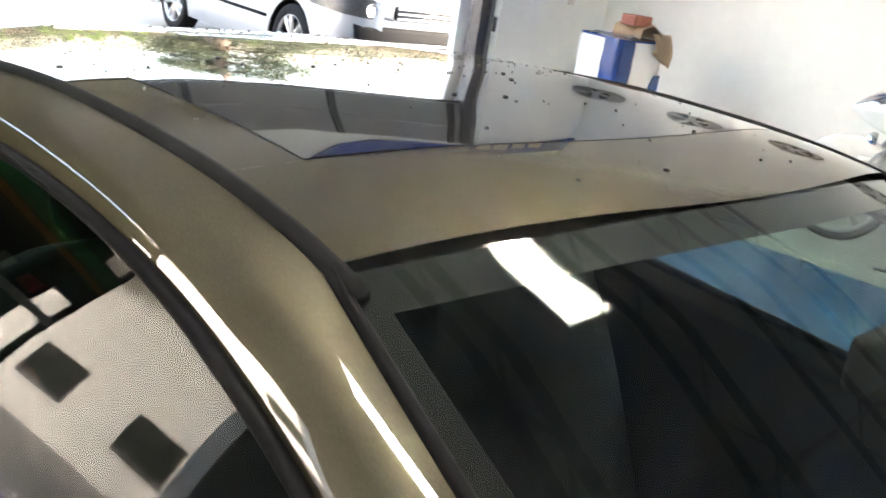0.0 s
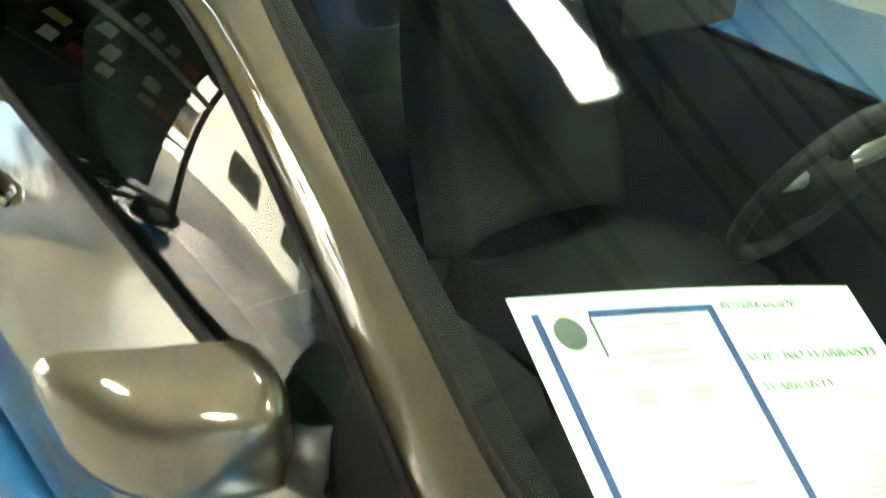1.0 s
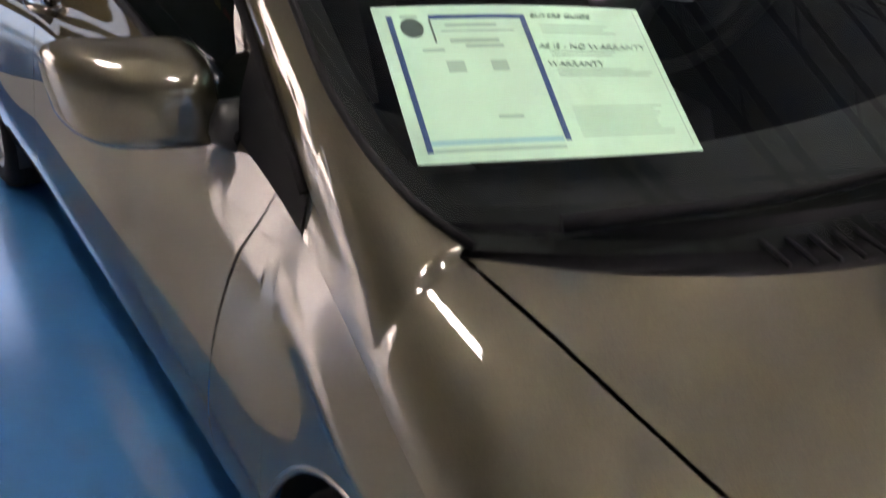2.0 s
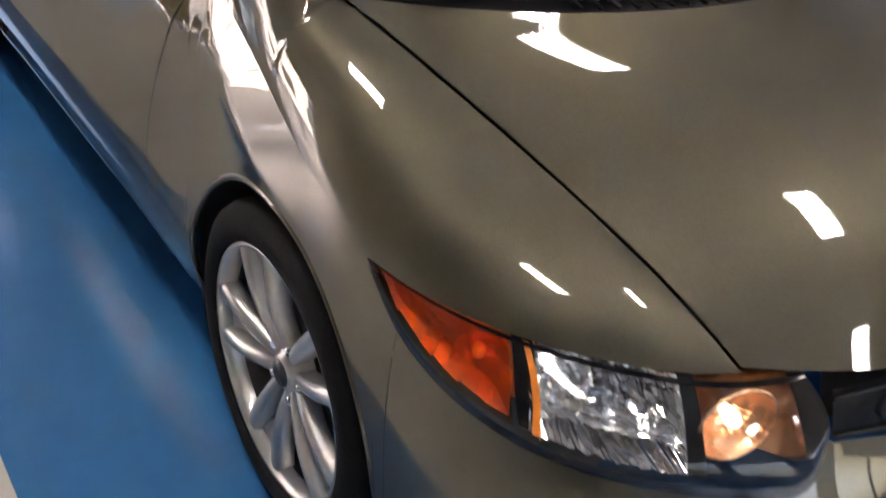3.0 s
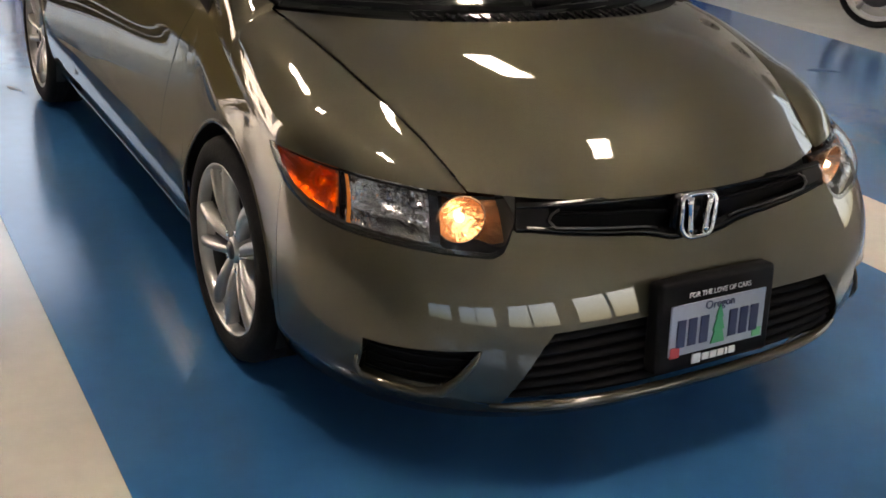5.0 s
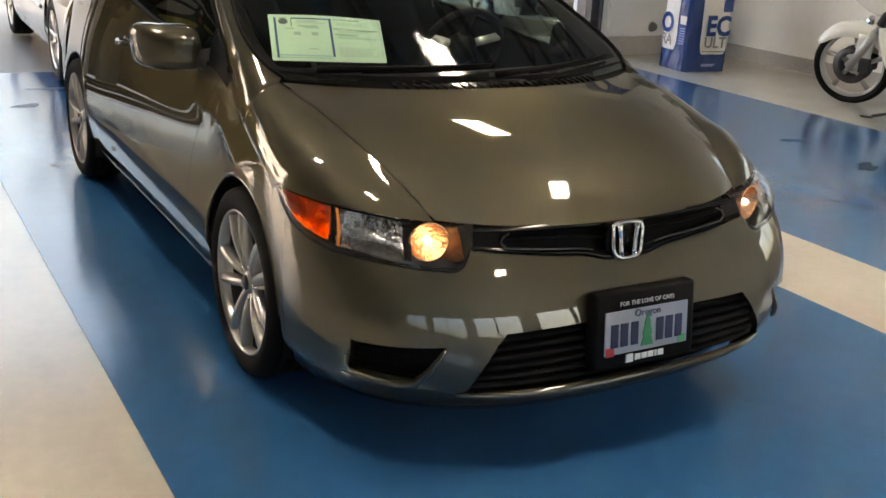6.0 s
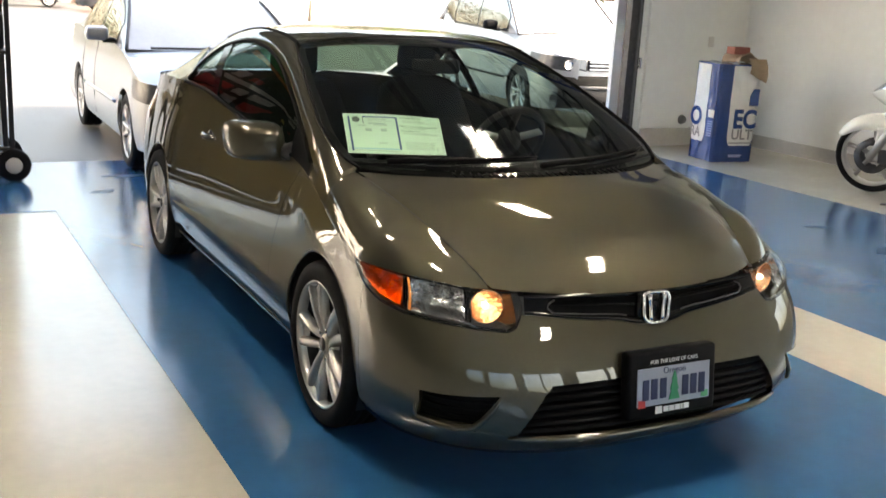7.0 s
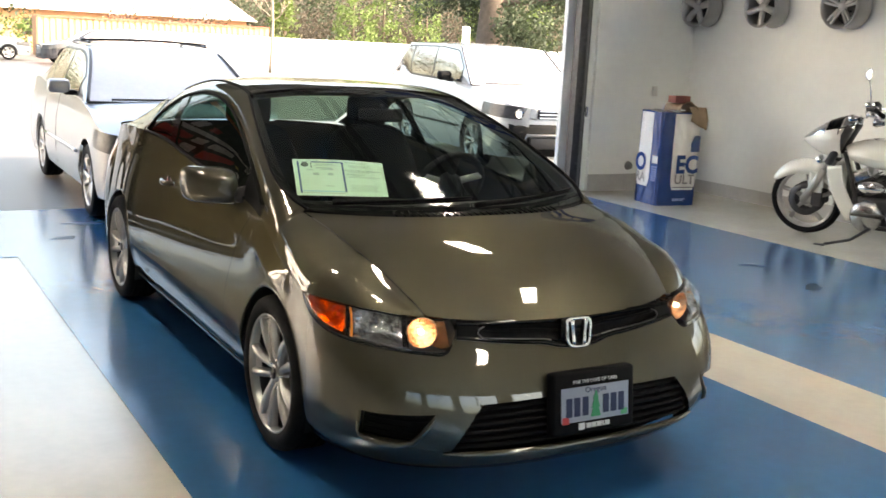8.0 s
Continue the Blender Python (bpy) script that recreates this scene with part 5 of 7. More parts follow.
for z, x0, x1 in ((0.205, -0.06, 0.25), (0.075, -0.05, 0.12), (0.06, -0.05, 0.10)):
    part("print_bar", box(x1 - x0, 0.003, 0.012, (x0 + x1) / 2, -bd / 2 - 0.012, z), BAGGREY if z > 0.2 else bpy.data.materials["bag_pale"], bag, smooth=False)
sack = link("torn_carton", grid(lambda u, v: Vector((lerp(0.0, 0.30, u) + 0.03 * math.sin(5 * v), -0.20 + 0.26 * v + 0.03 * math.sin(7 * u), 0.0 + 0.10 * math.sin(math.pi * min(u * 1.3, 1)) + 0.03 * noise.noise((u * 5, v * 5, 0)))), 14, 10, thick=0.006), CARD)
sack.matrix_basis = pose(5.66, 5.08, bh + 0.012, 0, 0, -6)
tagged(sack, "torn brown kraft paper lying on the blue pack", "paper")
part("flap", grid(lambda u, v: Vector((lerp(0.12, 0.34, u), -0.205 - 0.055 * math.sin(v * 2.4) - 0.012 * math.sin(9 * u), 0.05 - 0.25 * v * (0.6 + 0.4 * u))), 10, 10, thick=0.004), CARD, sack)
part("red_carton", box(0.20, 0.14, 0.075, 0.08, -0.06, 0.125, 0.006), mat("red_card", (0.30, 0.10, 0.07), 0.7, vary=0.2, scale=12), sack, "dull red carton end", smooth=False)

# Wheeled merchandise rack beside the opening.
RED = mat("red_pack", (0.55, 0.03, 0.025), 0.4, vary=0.15, scale=10)
GREEN = mat("green_print", (0.05, 0.28, 0.08), 0.5, vary=0.2, scale=10)
ORANGE = mat("orange_print", (0.65, 0.20, 0.03), 0.5, vary=0.2, scale=10)
WHITEPACK = mat("white_pack", (0.72, 0.70, 0.66), 0.5, vary=0.1, scale=14)
YELLOWPACK = mat("yellow_pack", (0.60, 0.50, 0.12), 0.5, vary=0.1, scale=14)
rack = thing("display_rack", "tall black wheeled product rack with hanging packs", "rack", pose(-1.42, 5.42, 0.0))
RX0, RX1 = -1.9, 0.0
for x in (RX0, RX1):
    for y in (-0.26, 0.26):
        part("post", box(0.035, 0.035, 2.35, x, y, 1.305, 0.005), BLACK, rack, smooth=False)
for y in (-0.26, 0.26):
    part("base_rail", box(RX1 - RX0, 0.04, 0.05, (RX0 + RX1) / 2, y, 0.16, 0.006), BLACK, rack, smooth=False)
    part("base_rail", box(RX1 - RX0, 0.03, 0.03, (RX0 + RX1) / 2, y, 0.25, 0.006), BLACK, rack, smooth=False)
part("board", box(RX1 - RX0 - 0.03, 0.02, 2.18, (RX0 + RX1) / 2, 0.0, 1.37), mat("rack_board", (0.014, 0.014, 0.015), 0.5, vary=0.3, scale=9), rack, smooth=False)
part("shelf", box(RX1 - RX0, 0.52, 0.03, (RX0 + RX1) / 2, 0, 0.98, 0.005), BLACK, rack, smooth=False)
part("price_rail", box(RX1 - RX0, 0.02, 0.075, (RX0 + RX1) / 2, -0.285, 1.66, 0.004), WHITEPACK, rack, "white price rail", smooth=False)
for y in (-0.29, 0.02):
    part("header_panel", box(RX1 - RX0, 0.02, 0.40, (RX0 + RX1) / 2, y, 2.10, 0.004), BLACK, rack, smooth=False)
    part("header_stripe", box(RX1 - RX0 - 0.02, 0.012, 0.10, (RX0 + RX1) / 2, y - 0.012, 2.22), GREEN, rack, "green header stripe", smooth=False)
    part("header_stripe", box(RX1 - RX0 - 0.02, 0.012, 0.05, (RX0 + RX1) / 2, y - 0.012, 2.13), ORANGE, rack, "orange header stripe", smooth=False)
for x in (RX0 + 0.1, RX1):
    for y in (-0.30, 0.30):
        cw = part("caster", lathe([(0.03, -0.03), (0.118, -0.032), (0.128, -0.015), (0.128, 0.015), (0.118, 0.032), (0.03, 0.03)], 32, "y", m=Matrix.Translation((x, y, 0.128))), RUBBER, rack, "black rubber wheel with a pale hub")
        part("caster_hub", lathe([(0.001, -0.038), (0.06, -0.036), (0.066, -0.02), (0.066, 0.02), (0.06, 0.036), (0.001, 0.038)], 24, "y", m=Matrix.Translation((x, y, 0.128))), WHITEPACK, cw)
rng = random.Random(7)
for row, z in enumerate((1.17, 1.36, 1.54, 1.83)):
    x = RX0 + 0.1
    while x < RX1 - 0.05:
        w, h = rng.uniform(0.07, 0.13), rng.uniform(0.09, 0.16)
        mm = rng.choice((WHITEPACK, WHITEPACK, BLACK, BLACK, YELLOWPACK, RED))
        part("pack", box(w, 0.03, h, x + w / 2, -0.05 - 0.03, z, 0.005), mm, rack, smooth=False)
        x += w + rng.uniform(0.03, 0.12)
for k, z in enumerate((1.40, 1.54)):
    part("red_case", box(0.42, 0.34, 0.10, RX1 - 0.23, -0.08, z - 0.02, 0.02), RED, rack, "bright red plastic case")
part("tool_case", box(0.46, 0.40, 0.28, RX1 - 0.25, -0.06, 1.14, 0.03), BLACK, rack, "black moulded case")
part("grey_can", lathe([(0.001, 0), (0.07, 0), (0.075, 0.01), (0.075, 0.10), (0.05, 0.13), (0.001, 0.13)], 24, "z", m=Matrix.Translation((RX1 - 0.14, -0.1, 1.58))), JOIST, rack)
for dx in (0.10, 0.34):
    part("stored_tube", tube([(RX1 - dx, -0.12, 0.20), (RX1 - dx - 0.02, -0.1, 0.95)], 0.05, 12), WHITEPACK if dx < 0.2 else JOIST, rack)

# Blue banner on the wall over the opening's corner.
banner = link("wall_banner", prism([(3.1, 4.35), (3.5, 4.05), (3.9, 3.86), (4.4, 3.80), (5.0, 3.78), (5.8, 3.60), (6.78, 3.30), (6.78, 3.95), (5.6, 4.30), (4.0, 4.56), (3.4, 4.5)], -0.03, "y", m=Matrix.Translation((0, YB - 0.03, 0))), mat("banner_blue", (0.01, 0.06, 0.32), 0.5, vary=0.1, scale=3), smooth=False)
tagged(banner, "blue wall banner with white shapes over the opening", "banner", kind="structure")
for x0, wd in ((5.35, 0.26), (5.72, 0.20), (5.98, 0.22), (6.26, 0.2), (6.52, 0.2)):
    part("banner_shape", box(wd, 0.012, 0.26, x0 - 0.3, YB - 0.067, 4.12 - 0.27 * (x0 - 5.05), 0.004), WHITEPACK, banner, smooth=False)

# Wall socket and conduit by the pier.
sock = link("wall_outlet", lathe([(0.001, -0.045), (0.04, -0.04), (0.055, 0.0)], 20, "y"), JOIST)
sock.matrix_basis = pose(5.94, YN - 0.052, 0.30)
tagged(sock, "round grey cover plate low on the wall", "outlet")
plate2 = link("switch_plate", box(0.08, 0.012, 0.12, 0, 0, 0, 0.004), WHITEPACK)
plate2.matrix_basis = pose(6.30, YN - 0.008, 1.2)
tagged(plate2, "white wall switch plate on the pier", "switch")


# ---- the motorcycle ----
# Its own x points ahead; it stands on its front axle at x = 0.
PEARL = WHITE_PAINT
LEATHER = mat("black_leather", (0.015, 0.015, 0.016), 0.45, vary=0.2, scale=25, bump=0.2, bscale=200)
ENGINE = mat("engine_case", (0.55, 0.55, 0.56), 0.22, 0.9, vary=0.15, scale=15)
bike = thing("motorcycle", "pearl white cruiser motorcycle leaning on its side stand", "motorcycle", pose(5.86, 3.20, 0.0, 0, 0, 111) @ pose(0, 0, 0, -7) @ Matrix.Scale(1.07, 4))
FR, RR = 0.325, 0.33


def bike_wheel(x, r, width, rim):
    w = part("bike_wheel", lathe([(rim, -width / 2 + 0.02), (rim + 0.03, -width / 2), (r - 0.03, -width / 2), (r - 0.006, -width / 4), (r, 0), (r - 0.006, width / 4), (r - 0.03, width / 2), (rim + 0.03, width / 2), (rim, width / 2 - 0.02)], 48, "y", m=Matrix.Translation((x, 0, r))), RUBBER, bike, "black tyre on a cast alloy rim")
    part("rim", lathe([(rim + 0.004, -width / 2 + 0.02), (rim - 0.012, -width / 2 + 0.015), (rim - 0.022, -0.02), (rim - 0.022, 0.02), (rim - 0.012, width / 2 - 0.015), (rim + 0.004, width / 2 - 0.02)], 48, "y", m=Matrix.Translation((x, 0, r))), ALLOY, w)
    for s in range(5):
        a = 2 * math.pi * s / 5 + 0.3
        part("spoke", tube([(x + 0.03 * math.cos(a), 0, r + 0.03 * math.sin(a)), (x + 0.12 * math.cos(a + 0.1), 0.0, r + 0.12 * math.sin(a + 0.1)), (x + (rim - 0.018) * math.cos(a), 0, r + (rim - 0.018) * math.sin(a))], [0.024, 0.017, 0.022], 8), ALLOY, w)
    part("hub", lathe([(0.001, -0.06), (0.05, -0.055), (0.05, 0.055), (0.001, 0.06)], 24, "y", m=Matrix.Translation((x, 0, r))), ALLOY, w)
    for sy in (-0.055, 0.055):
        d = part("disc", lathe([(0.095, sy), (0.15, sy), (0.15, sy + 0.005), (0.095, sy + 0.005)], 40, "y", m=Matrix.Translation((x, 0, r))), DARKMETAL, w)
    return w


bike_wheel(0.0, FR, 0.13, 0.262)
bike_wheel(-1.71, RR, 0.24, 0.235)


def fender_f(u, v):
    a = radians(lerp(30, 162, u))
    q = lerp(-1, 1, v)
    rad = FR + 0.028 - (0.04 + 0.09 * math.sin(math.pi * u) ** 0.6) * abs(q) ** 4.0 + 0.015 * math.sin(math.pi * u)
    drop = 0.0
    wy = 0.095 * (1 - 0.35 * max(0, u - 0.8) / 0.2)
    return Vector((rad * math.cos(a), wy * q, FR + rad * math.sin(a) - drop))


part("front_fender", grid(fender_f, 30, 12, thick=0.004), PEARL, bike)
for sy in (-1, 1):
    part("fender_stay", grid(lambda u, v: Vector((lerp(-0.02, -0.15, u) + 0.03 * v - 0.05 * v, sy * (0.093 + 0.004 * math.sin(3 * u)), lerp(FR - 0.02, FR + 0.27, v))), 6, 10, thick=0.006), PEARL, bike)
    f = part("fork", tube([(0.0, sy * 0.105, FR), (-0.10, sy * 0.105, FR + 0.17), (-0.17, sy * 0.105, FR + 0.30)], [0.034, 0.034, 0.033], 14), ALLOY, bike, "silver fork leg")
    part("fork_tube", tube([(-0.165, sy * 0.105, FR + 0.29), (-0.40, sy * 0.105, FR + 0.76)], 0.024, 12), CHROME, f)
    part("fork_cover", tube([(-0.20, sy * 0.105, FR + 0.36), (-0.37, sy * 0.105, FR + 0.70)], [0.036, 0.04], 12), DARKMETAL, f)
    part("caliper", box(0.10, 0.05, 0.13, -0.115, sy * 0.085, FR + 0.02, 0.02), DARKMETAL, f)


def nacelle(u, v):
    """The headlight fairing: a wedge closing to a point ahead."""
    a, t = 2 * math.pi * u, v
    w = 0.17 * (1 - (1 - t) ** 2.2) + 0.004
    h = 0.165 * (1 - (1 - t) ** 1.9) + 0.004
    return Vector((0.07 - 0.38 * t, w * math.cos(a), FR + 0.535 + 0.065 * t + h * math.sin(a) * (1.0 if math.sin(a) > 0 else 1.15)))


nac = part("headlight_nacelle", grid(nacelle, 32, 16), PEARL, bike)
part("headlight", grid(lambda u, v: nacelle(lerp(0.06, 0.44, u), lerp(0.06, 0.62, v)) + Vector((0.006, 0, 0.006)), 16, 10), REFLECTOR, nac, "bright headlight lens")
part("screen", grid(lambda u, v: nacelle(lerp(0.08, 0.42, u), lerp(0.64, 0.98, v)) + Vector((0.004, 0, 0.008)), 16, 8), GLOSSBLACK, nac)
part("horn", lathe([(0.001, 0.0), (0.05, 0.0), (0.055, 0.03), (0.03, 0.06)], 20, "x", m=Matrix.Translation((-0.12, 0, FR + 0.36))), CHROME, bike)
LOCK = Matrix.Translation((-0.54, 0, 1.15)) @ Matrix.Rotation(radians(13), 4, "X") @ Matrix.Rotation(radians(-12), 4, "Z") @ Matrix.Translation((0.36, 0, -1.17))


def locked(bm):
    """Turns a piece of the steering head with the bars."""
    bmesh.ops.transform(bm, matrix=LOCK, verts=bm.verts)
    return bm


bar = part("handlebar", locked(tube([(-0.62, -0.43, 1.130), (-0.52, -0.36, 1.180), (-0.40, -0.16, 1.210), (-0.37, 0, 1.200), (-0.40, 0.16, 1.210), (-0.52, 0.36, 1.180), (-0.62, 0.43, 1.130)], 0.0135, 10)), CHROME, bike)
part("riser", locked(box(0.10, 0.20, 0.07, -0.36, 0, 1.150, 0.02)), CHROME, bar)
part("gauge_pod", locked(lathe([(0.001, 0.04), (0.055, 0.03), (0.065, 0.0), (0.05, -0.05), (0.001, -0.06)], 24, "z", m=Matrix.Translation((-0.33, 0, 1.210)) @ Matrix.Rotation(radians(30), 4, "Y"))), BLACK, bar)
for sy in (-1, 1):
    part("grip", locked(tube([(-0.56, sy * 0.385, 1.160), (-0.68, sy * 0.47, 1.105)], 0.019, 12)), RUBBER, bar)
    part("switch_block", locked(box(0.06, 0.05, 0.05, -0.53, sy * 0.365, 1.170, 0.012)), DARKMETAL, bar)
    part("lever", locked(tube([(-0.50, sy * 0.36, 1.170), (-0.50, sy * 0.43, 1.140), (-0.60, sy * 0.50, 1.100)], 0.007, 8)), CHROME, bar)
    part("reservoir", locked(box(0.07, 0.05, 0.045, -0.47, sy * 0.33, 1.205, 0.012)), CHROME, bar)
    mm = part("mirror", locked(lathe([(0.001, 0.018), (0.04, 0.012), (0.055, 0.0), (0.05, -0.004), (0.001, -0.004)], 20, "x", m=Matrix.Translation((-0.50, sy * 0.46, 1.440)) @ Matrix.Diagonal((1, 1.25, 0.95, 1)))), CHROME, bike, "chrome oval mirror on a stalk")
    part("stalk", locked(tube([(-0.50, sy * 0.36, 1.190), (-0.50, sy * 0.40, 1.310), (-0.50, sy * 0.45, 1.400)], 0.007, 8)), CHROME, mm)
    ts = part("turn_lamp", locked(lathe([(0.001, 0.05), (0.035, 0.035), (0.04, 0.0), (0.02, -0.05)], 16, "x", m=Matrix.Translation((-0.28, sy * 0.21, 1.090)))), CHROME, bike)
    part("turn_stem", locked(tube([(-0.30, sy * 0.10, 1.070), (-0.29, sy * 0.20, 1.090)], 0.012, 8)), DARKMETAL, ts)


def tank(u, v):
    a, t = 2 * math.pi * u, v
    w = 0.185 * math.sin(math.pi * (0.08 + 0.86 * t)) ** 0.55
    h = 0.15 * math.sin(math.pi * (0.07 + 0.86 * t)) ** 0.6
    s = math.sin(a)
    return Vector((-0.33 - 0.66 * t, w * math.cos(a), 0.79 - 0.03 * t + (h * s if s > 0 else 0.75 * h * s)))


part("fuel_tank", grid(tank, 28, 20), PEARL, bike)
part("tank_console", grid(lambda u, v: tank(lerp(0.20, 0.30, u), lerp(0.2, 0.85, v)) + Vector((0, 0, 0.008)), 6, 14), CHROME, bike)
for sy in (-1, 1):
    part("tank_shroud", grid(lambda u, v: Vector((-0.20 - 0.13 * u - 0.20 * v**1.4, sy * (0.13 + 0.035 * math.sin(math.pi * v)), 0.66 - 0.46 * v + 0.03 * u)), 8, 16, thick=0.008), PEARL, bike)
    part("frame_tube", tube([(-0.34, sy * 0.10, 0.80), (-0.50, sy * 0.13, 0.30), (-0.62, sy * 0.14, 0.17), (-1.2, sy * 0.14, 0.18), (-1.35, sy * 0.12, 0.40)], 0.020, 10), BLACK, bike)
    part("crankcase", lathe([(0.001, 0.06), (0.10, 0.055), (0.135, 0.03), (0.14, 0.0)], 28, "y", m=Matrix.Translation((-0.58, sy * 0.15, 0.27)) @ Matrix.Diagonal((1, sy, 1, 1))), ENGINE, bike, "polished alloy crankcase cover")
    part("crankcase", lathe([(0.001, 0.05), (0.075, 0.045), (0.095, 0.02), (0.10, 0.0)], 24, "y", m=Matrix.Translation((-0.83, sy * 0.15, 0.29)) @ Matrix.Diagonal((1, sy, 1, 1))), ENGINE, bike, "polished alloy gear cover")
    part("air_cover", lathe([(0.001, 0.05), (0.06, 0.045), (0.085, 0.015), (0.085, 0.0)], 24, "y", m=Matrix.Translation((-0.60, sy * 0.15, 0.52)) @ Matrix.Diagonal((1.4, sy, 0.7, 1))), CHROME, bike)
    part("footboard", box(0.26, 0.10, 0.02, -0.62, sy * 0.24, 0.30, 0.008), BLACK, bike)
part("engine_block", box(0.58, 0.26, 0.26, -0.72, 0, 0.31, 0.04), DARKMETAL, bike)
for x0, tilt in ((-0.54, 27), (-0.86, -27)):
    m = Matrix.Translation((x0, 0, 0.50)) @ Matrix.Rotation(radians(tilt), 4, "Y")
    cyl = part("cylinder", box(0.19, 0.21, 0.14, 0, 0, 0.10, 0.03, m=m), ENGINE, bike)
    for k in range(7):
        part("fin", box(0.23, 0.25, 0.008, 0, 0, -0.06 + 0.022 * k, 0.002, m=m), BLACK, cyl, smooth=False)
part("exhaust", tube([(-0.50, -0.14, 0.50), (-0.45, -0.19, 0.38), (-0.62, -0.21, 0.26), (-1.2, -0.22, 0.25), (-2.1, -0.24, 0.30)], [0.026, 0.028, 0.03, 0.045, 0.05], 12), CHROME, bike)
part("radiator", box(0.05, 0.24, 0.34, -0.40, 0, 0.44, 0.01, m=Matrix.Rotation(radians(0), 4, "Y")), BLACK, bike)
part("seat", grid(lambda u, v: Vector((lerp(-0.95, -1.75, u), lerp(-1, 1, v) * (0.10 + 0.09 * math.sin(math.pi * min(u + 0.2, 1))), 0.80 - 0.10 * math.sin(math.pi * min(u * 1.5, 1)) + 0.10 * u - 0.05 * abs(lerp(-1, 1, v)) ** 3)), 20, 10, thick=-0.08), LEATHER, bike)
part("rear_fender", grid(lambda u, v: (lambda a, q: Vector((-1.71 + (RR + 0.05 - 0.04 * abs(q) ** 3) * math.cos(a), 0.15 * q, RR + (RR + 0.05 - 0.04 * abs(q) ** 3) * math.sin(a))))(radians(lerp(10, 150, u)), lerp(-1, 1, v)), 24, 10, thick=0.004), PEARL, bike)
part("swing_arm", box(0.75, 0.05, 0.07, -1.35, 0.14, 0.34, 0.015), ALLOY, bike)
part("side_stand", tube([(-0.66, 0.14, 0.20), (-0.52, 0.34, 0.09), (-0.36, 0.52, 0.072)], [0.018, 0.013, 0.012], 8), DARKMETAL, bike)
part("stand_foot", box(0.09, 0.04, 0.012, -0.33, 0.54, 0.068, 0.003), DARKMETAL, bike)
part("cable", tube([(-0.47, 0.30, 1.08), (-0.30, 0.20, 1.02), (-0.26, 0.12, 0.90), (-0.36, 0.08, 0.80)], 0.007, 6), BLACK, bike)
part("cable", tube([(-0.47, -0.30, 1.08), (-0.30, -0.20, 1.03), (-0.25, -0.12, 0.92), (-0.36, -0.08, 0.80)], 0.007, 6), BLACK, bike)


# ---- outside: parked cars, fence, trees ----
def parked_car(name, label, paint, m, prof, wide, L, wheel_y, wheel_r, cabin, lamp_z, trim=None, rails=False, grille_mat=None, chunky=False):
    """A parked car, nose at -y, its middle at x = 0, y = 0 at the nose. prof: (y, top height) of hood, belt and tail; cabin: (y, z, half width) of the roof line."""
    t = thing(name, label, "car", m)
    belt_z = curve([p[0] for p in prof], [p[1] for p in prof])
    roof_z = curve([c[0] for c in cabin], [c[1] for c in cabin])
    roof_w = curve([c[0] for c in cabin], [c[2] for c in cabin])
    if chunky:
        roof_z = lambda y: float(np.interp(y, [c[0] for c in cabin], [c[1] for c in cabin]))
        roof_w = lambda y: float(np.interp(y, [c[0] for c in cabin], [c[2] for c in cabin]))
    half = wide / 2

    def below(y, margin):
        """The share of the cabin's height that leaves a margin under the roof line."""
        return max(0.12, 1 - margin / max(roof_z(y) - belt_z(y), 0.02))


    def contour(y, z):
        k = 1.0
        if y < 0.75:
            k = (1 - ((0.75 - y) / 0.78) ** 3.0) ** (1 / 3.0)
        if y > L - 0.5:
            k = (1 - ((y - L + 0.5) / 0.53) ** 3.2) ** (1 / 3.2)
        tuck = 0.05 * max(0, (0.42 - z) / 0.25) ** 2 + 0.07 * max(0, (z - 0.62) / 0.4) ** 1.6
        return (half - tuck) * max(k, 0.0)

    def low(y):
        z = 0.22
        for wy in wheel_y:
            d = (wheel_r + 0.045) ** 2 - (y - wy) ** 2
            if d > 0:
                z = max(z, wheel_r + math.sqrt(d))
        return z

    ys = sorted(set([lerp(0.0, L, k / 70) for k in range(71)] + [wy + s * (wheel_r + 0.045) + e for wy in wheel_y for s in (-1, 1) for e in (-0.012, -0.003, 0.003, 0.012)]))
    ys[0] = 0.004
    for sx in (-1, 1):
        bm = bmesh.new()
        cols = [[bm.verts.new((sx * contour(y, lerp(low(y), belt_z(y), v / 12)), y, lerp(low(y), belt_z(y), v / 12))) for v in range(13)] for y in ys]
        for a, b in zip(cols, cols[1:]):
            for j in range(12):
                bm.faces.new((a[j], b[j], b[j + 1], a[j + 1]))
        part("body_side", bm, paint, t)
    y_ws, y_rw = cabin[0][0], cabin[-1][0]

    def top(u, v):
        y = lerp(0.004, y_ws + 0.15, v)
        a = lerp(-1, 1, u)
        w = contour(y, belt_z(y))
        return Vector((a * w, y, belt_z(y) + 0.055 * (1 - abs(a) ** 2.4) * min(v * 3, 1)))

    part("hood", grid(top, 24, 20), paint, t)
    if y_rw < L - 0.2:
        part("trunk_lid", grid(lambda u, v: (lambda y, a: Vector((a * contour(y, belt_z(y)), y, belt_z(y) + 0.04 * (1 - a * a))))(lerp(y_rw - 0.1, L - 0.004, v), lerp(-1, 1, u)), 16, 8), paint, t)
    part("nose", grid(lambda u, v: (lambda a: Vector((a * contour(0.06, 0.5), 0.03 + 0.10 * abs(a) ** 5 - 0.03 * math.sin(math.pi * v), lerp(0.20, belt_z(0.05), v))))(lerp(-1, 1, u)), 24, 12), paint, t)

    def side(y, f, sx, out=0.0):
        b = contour(min(max(y, 0.8), L - 0.55), belt_z(y)) - 0.01
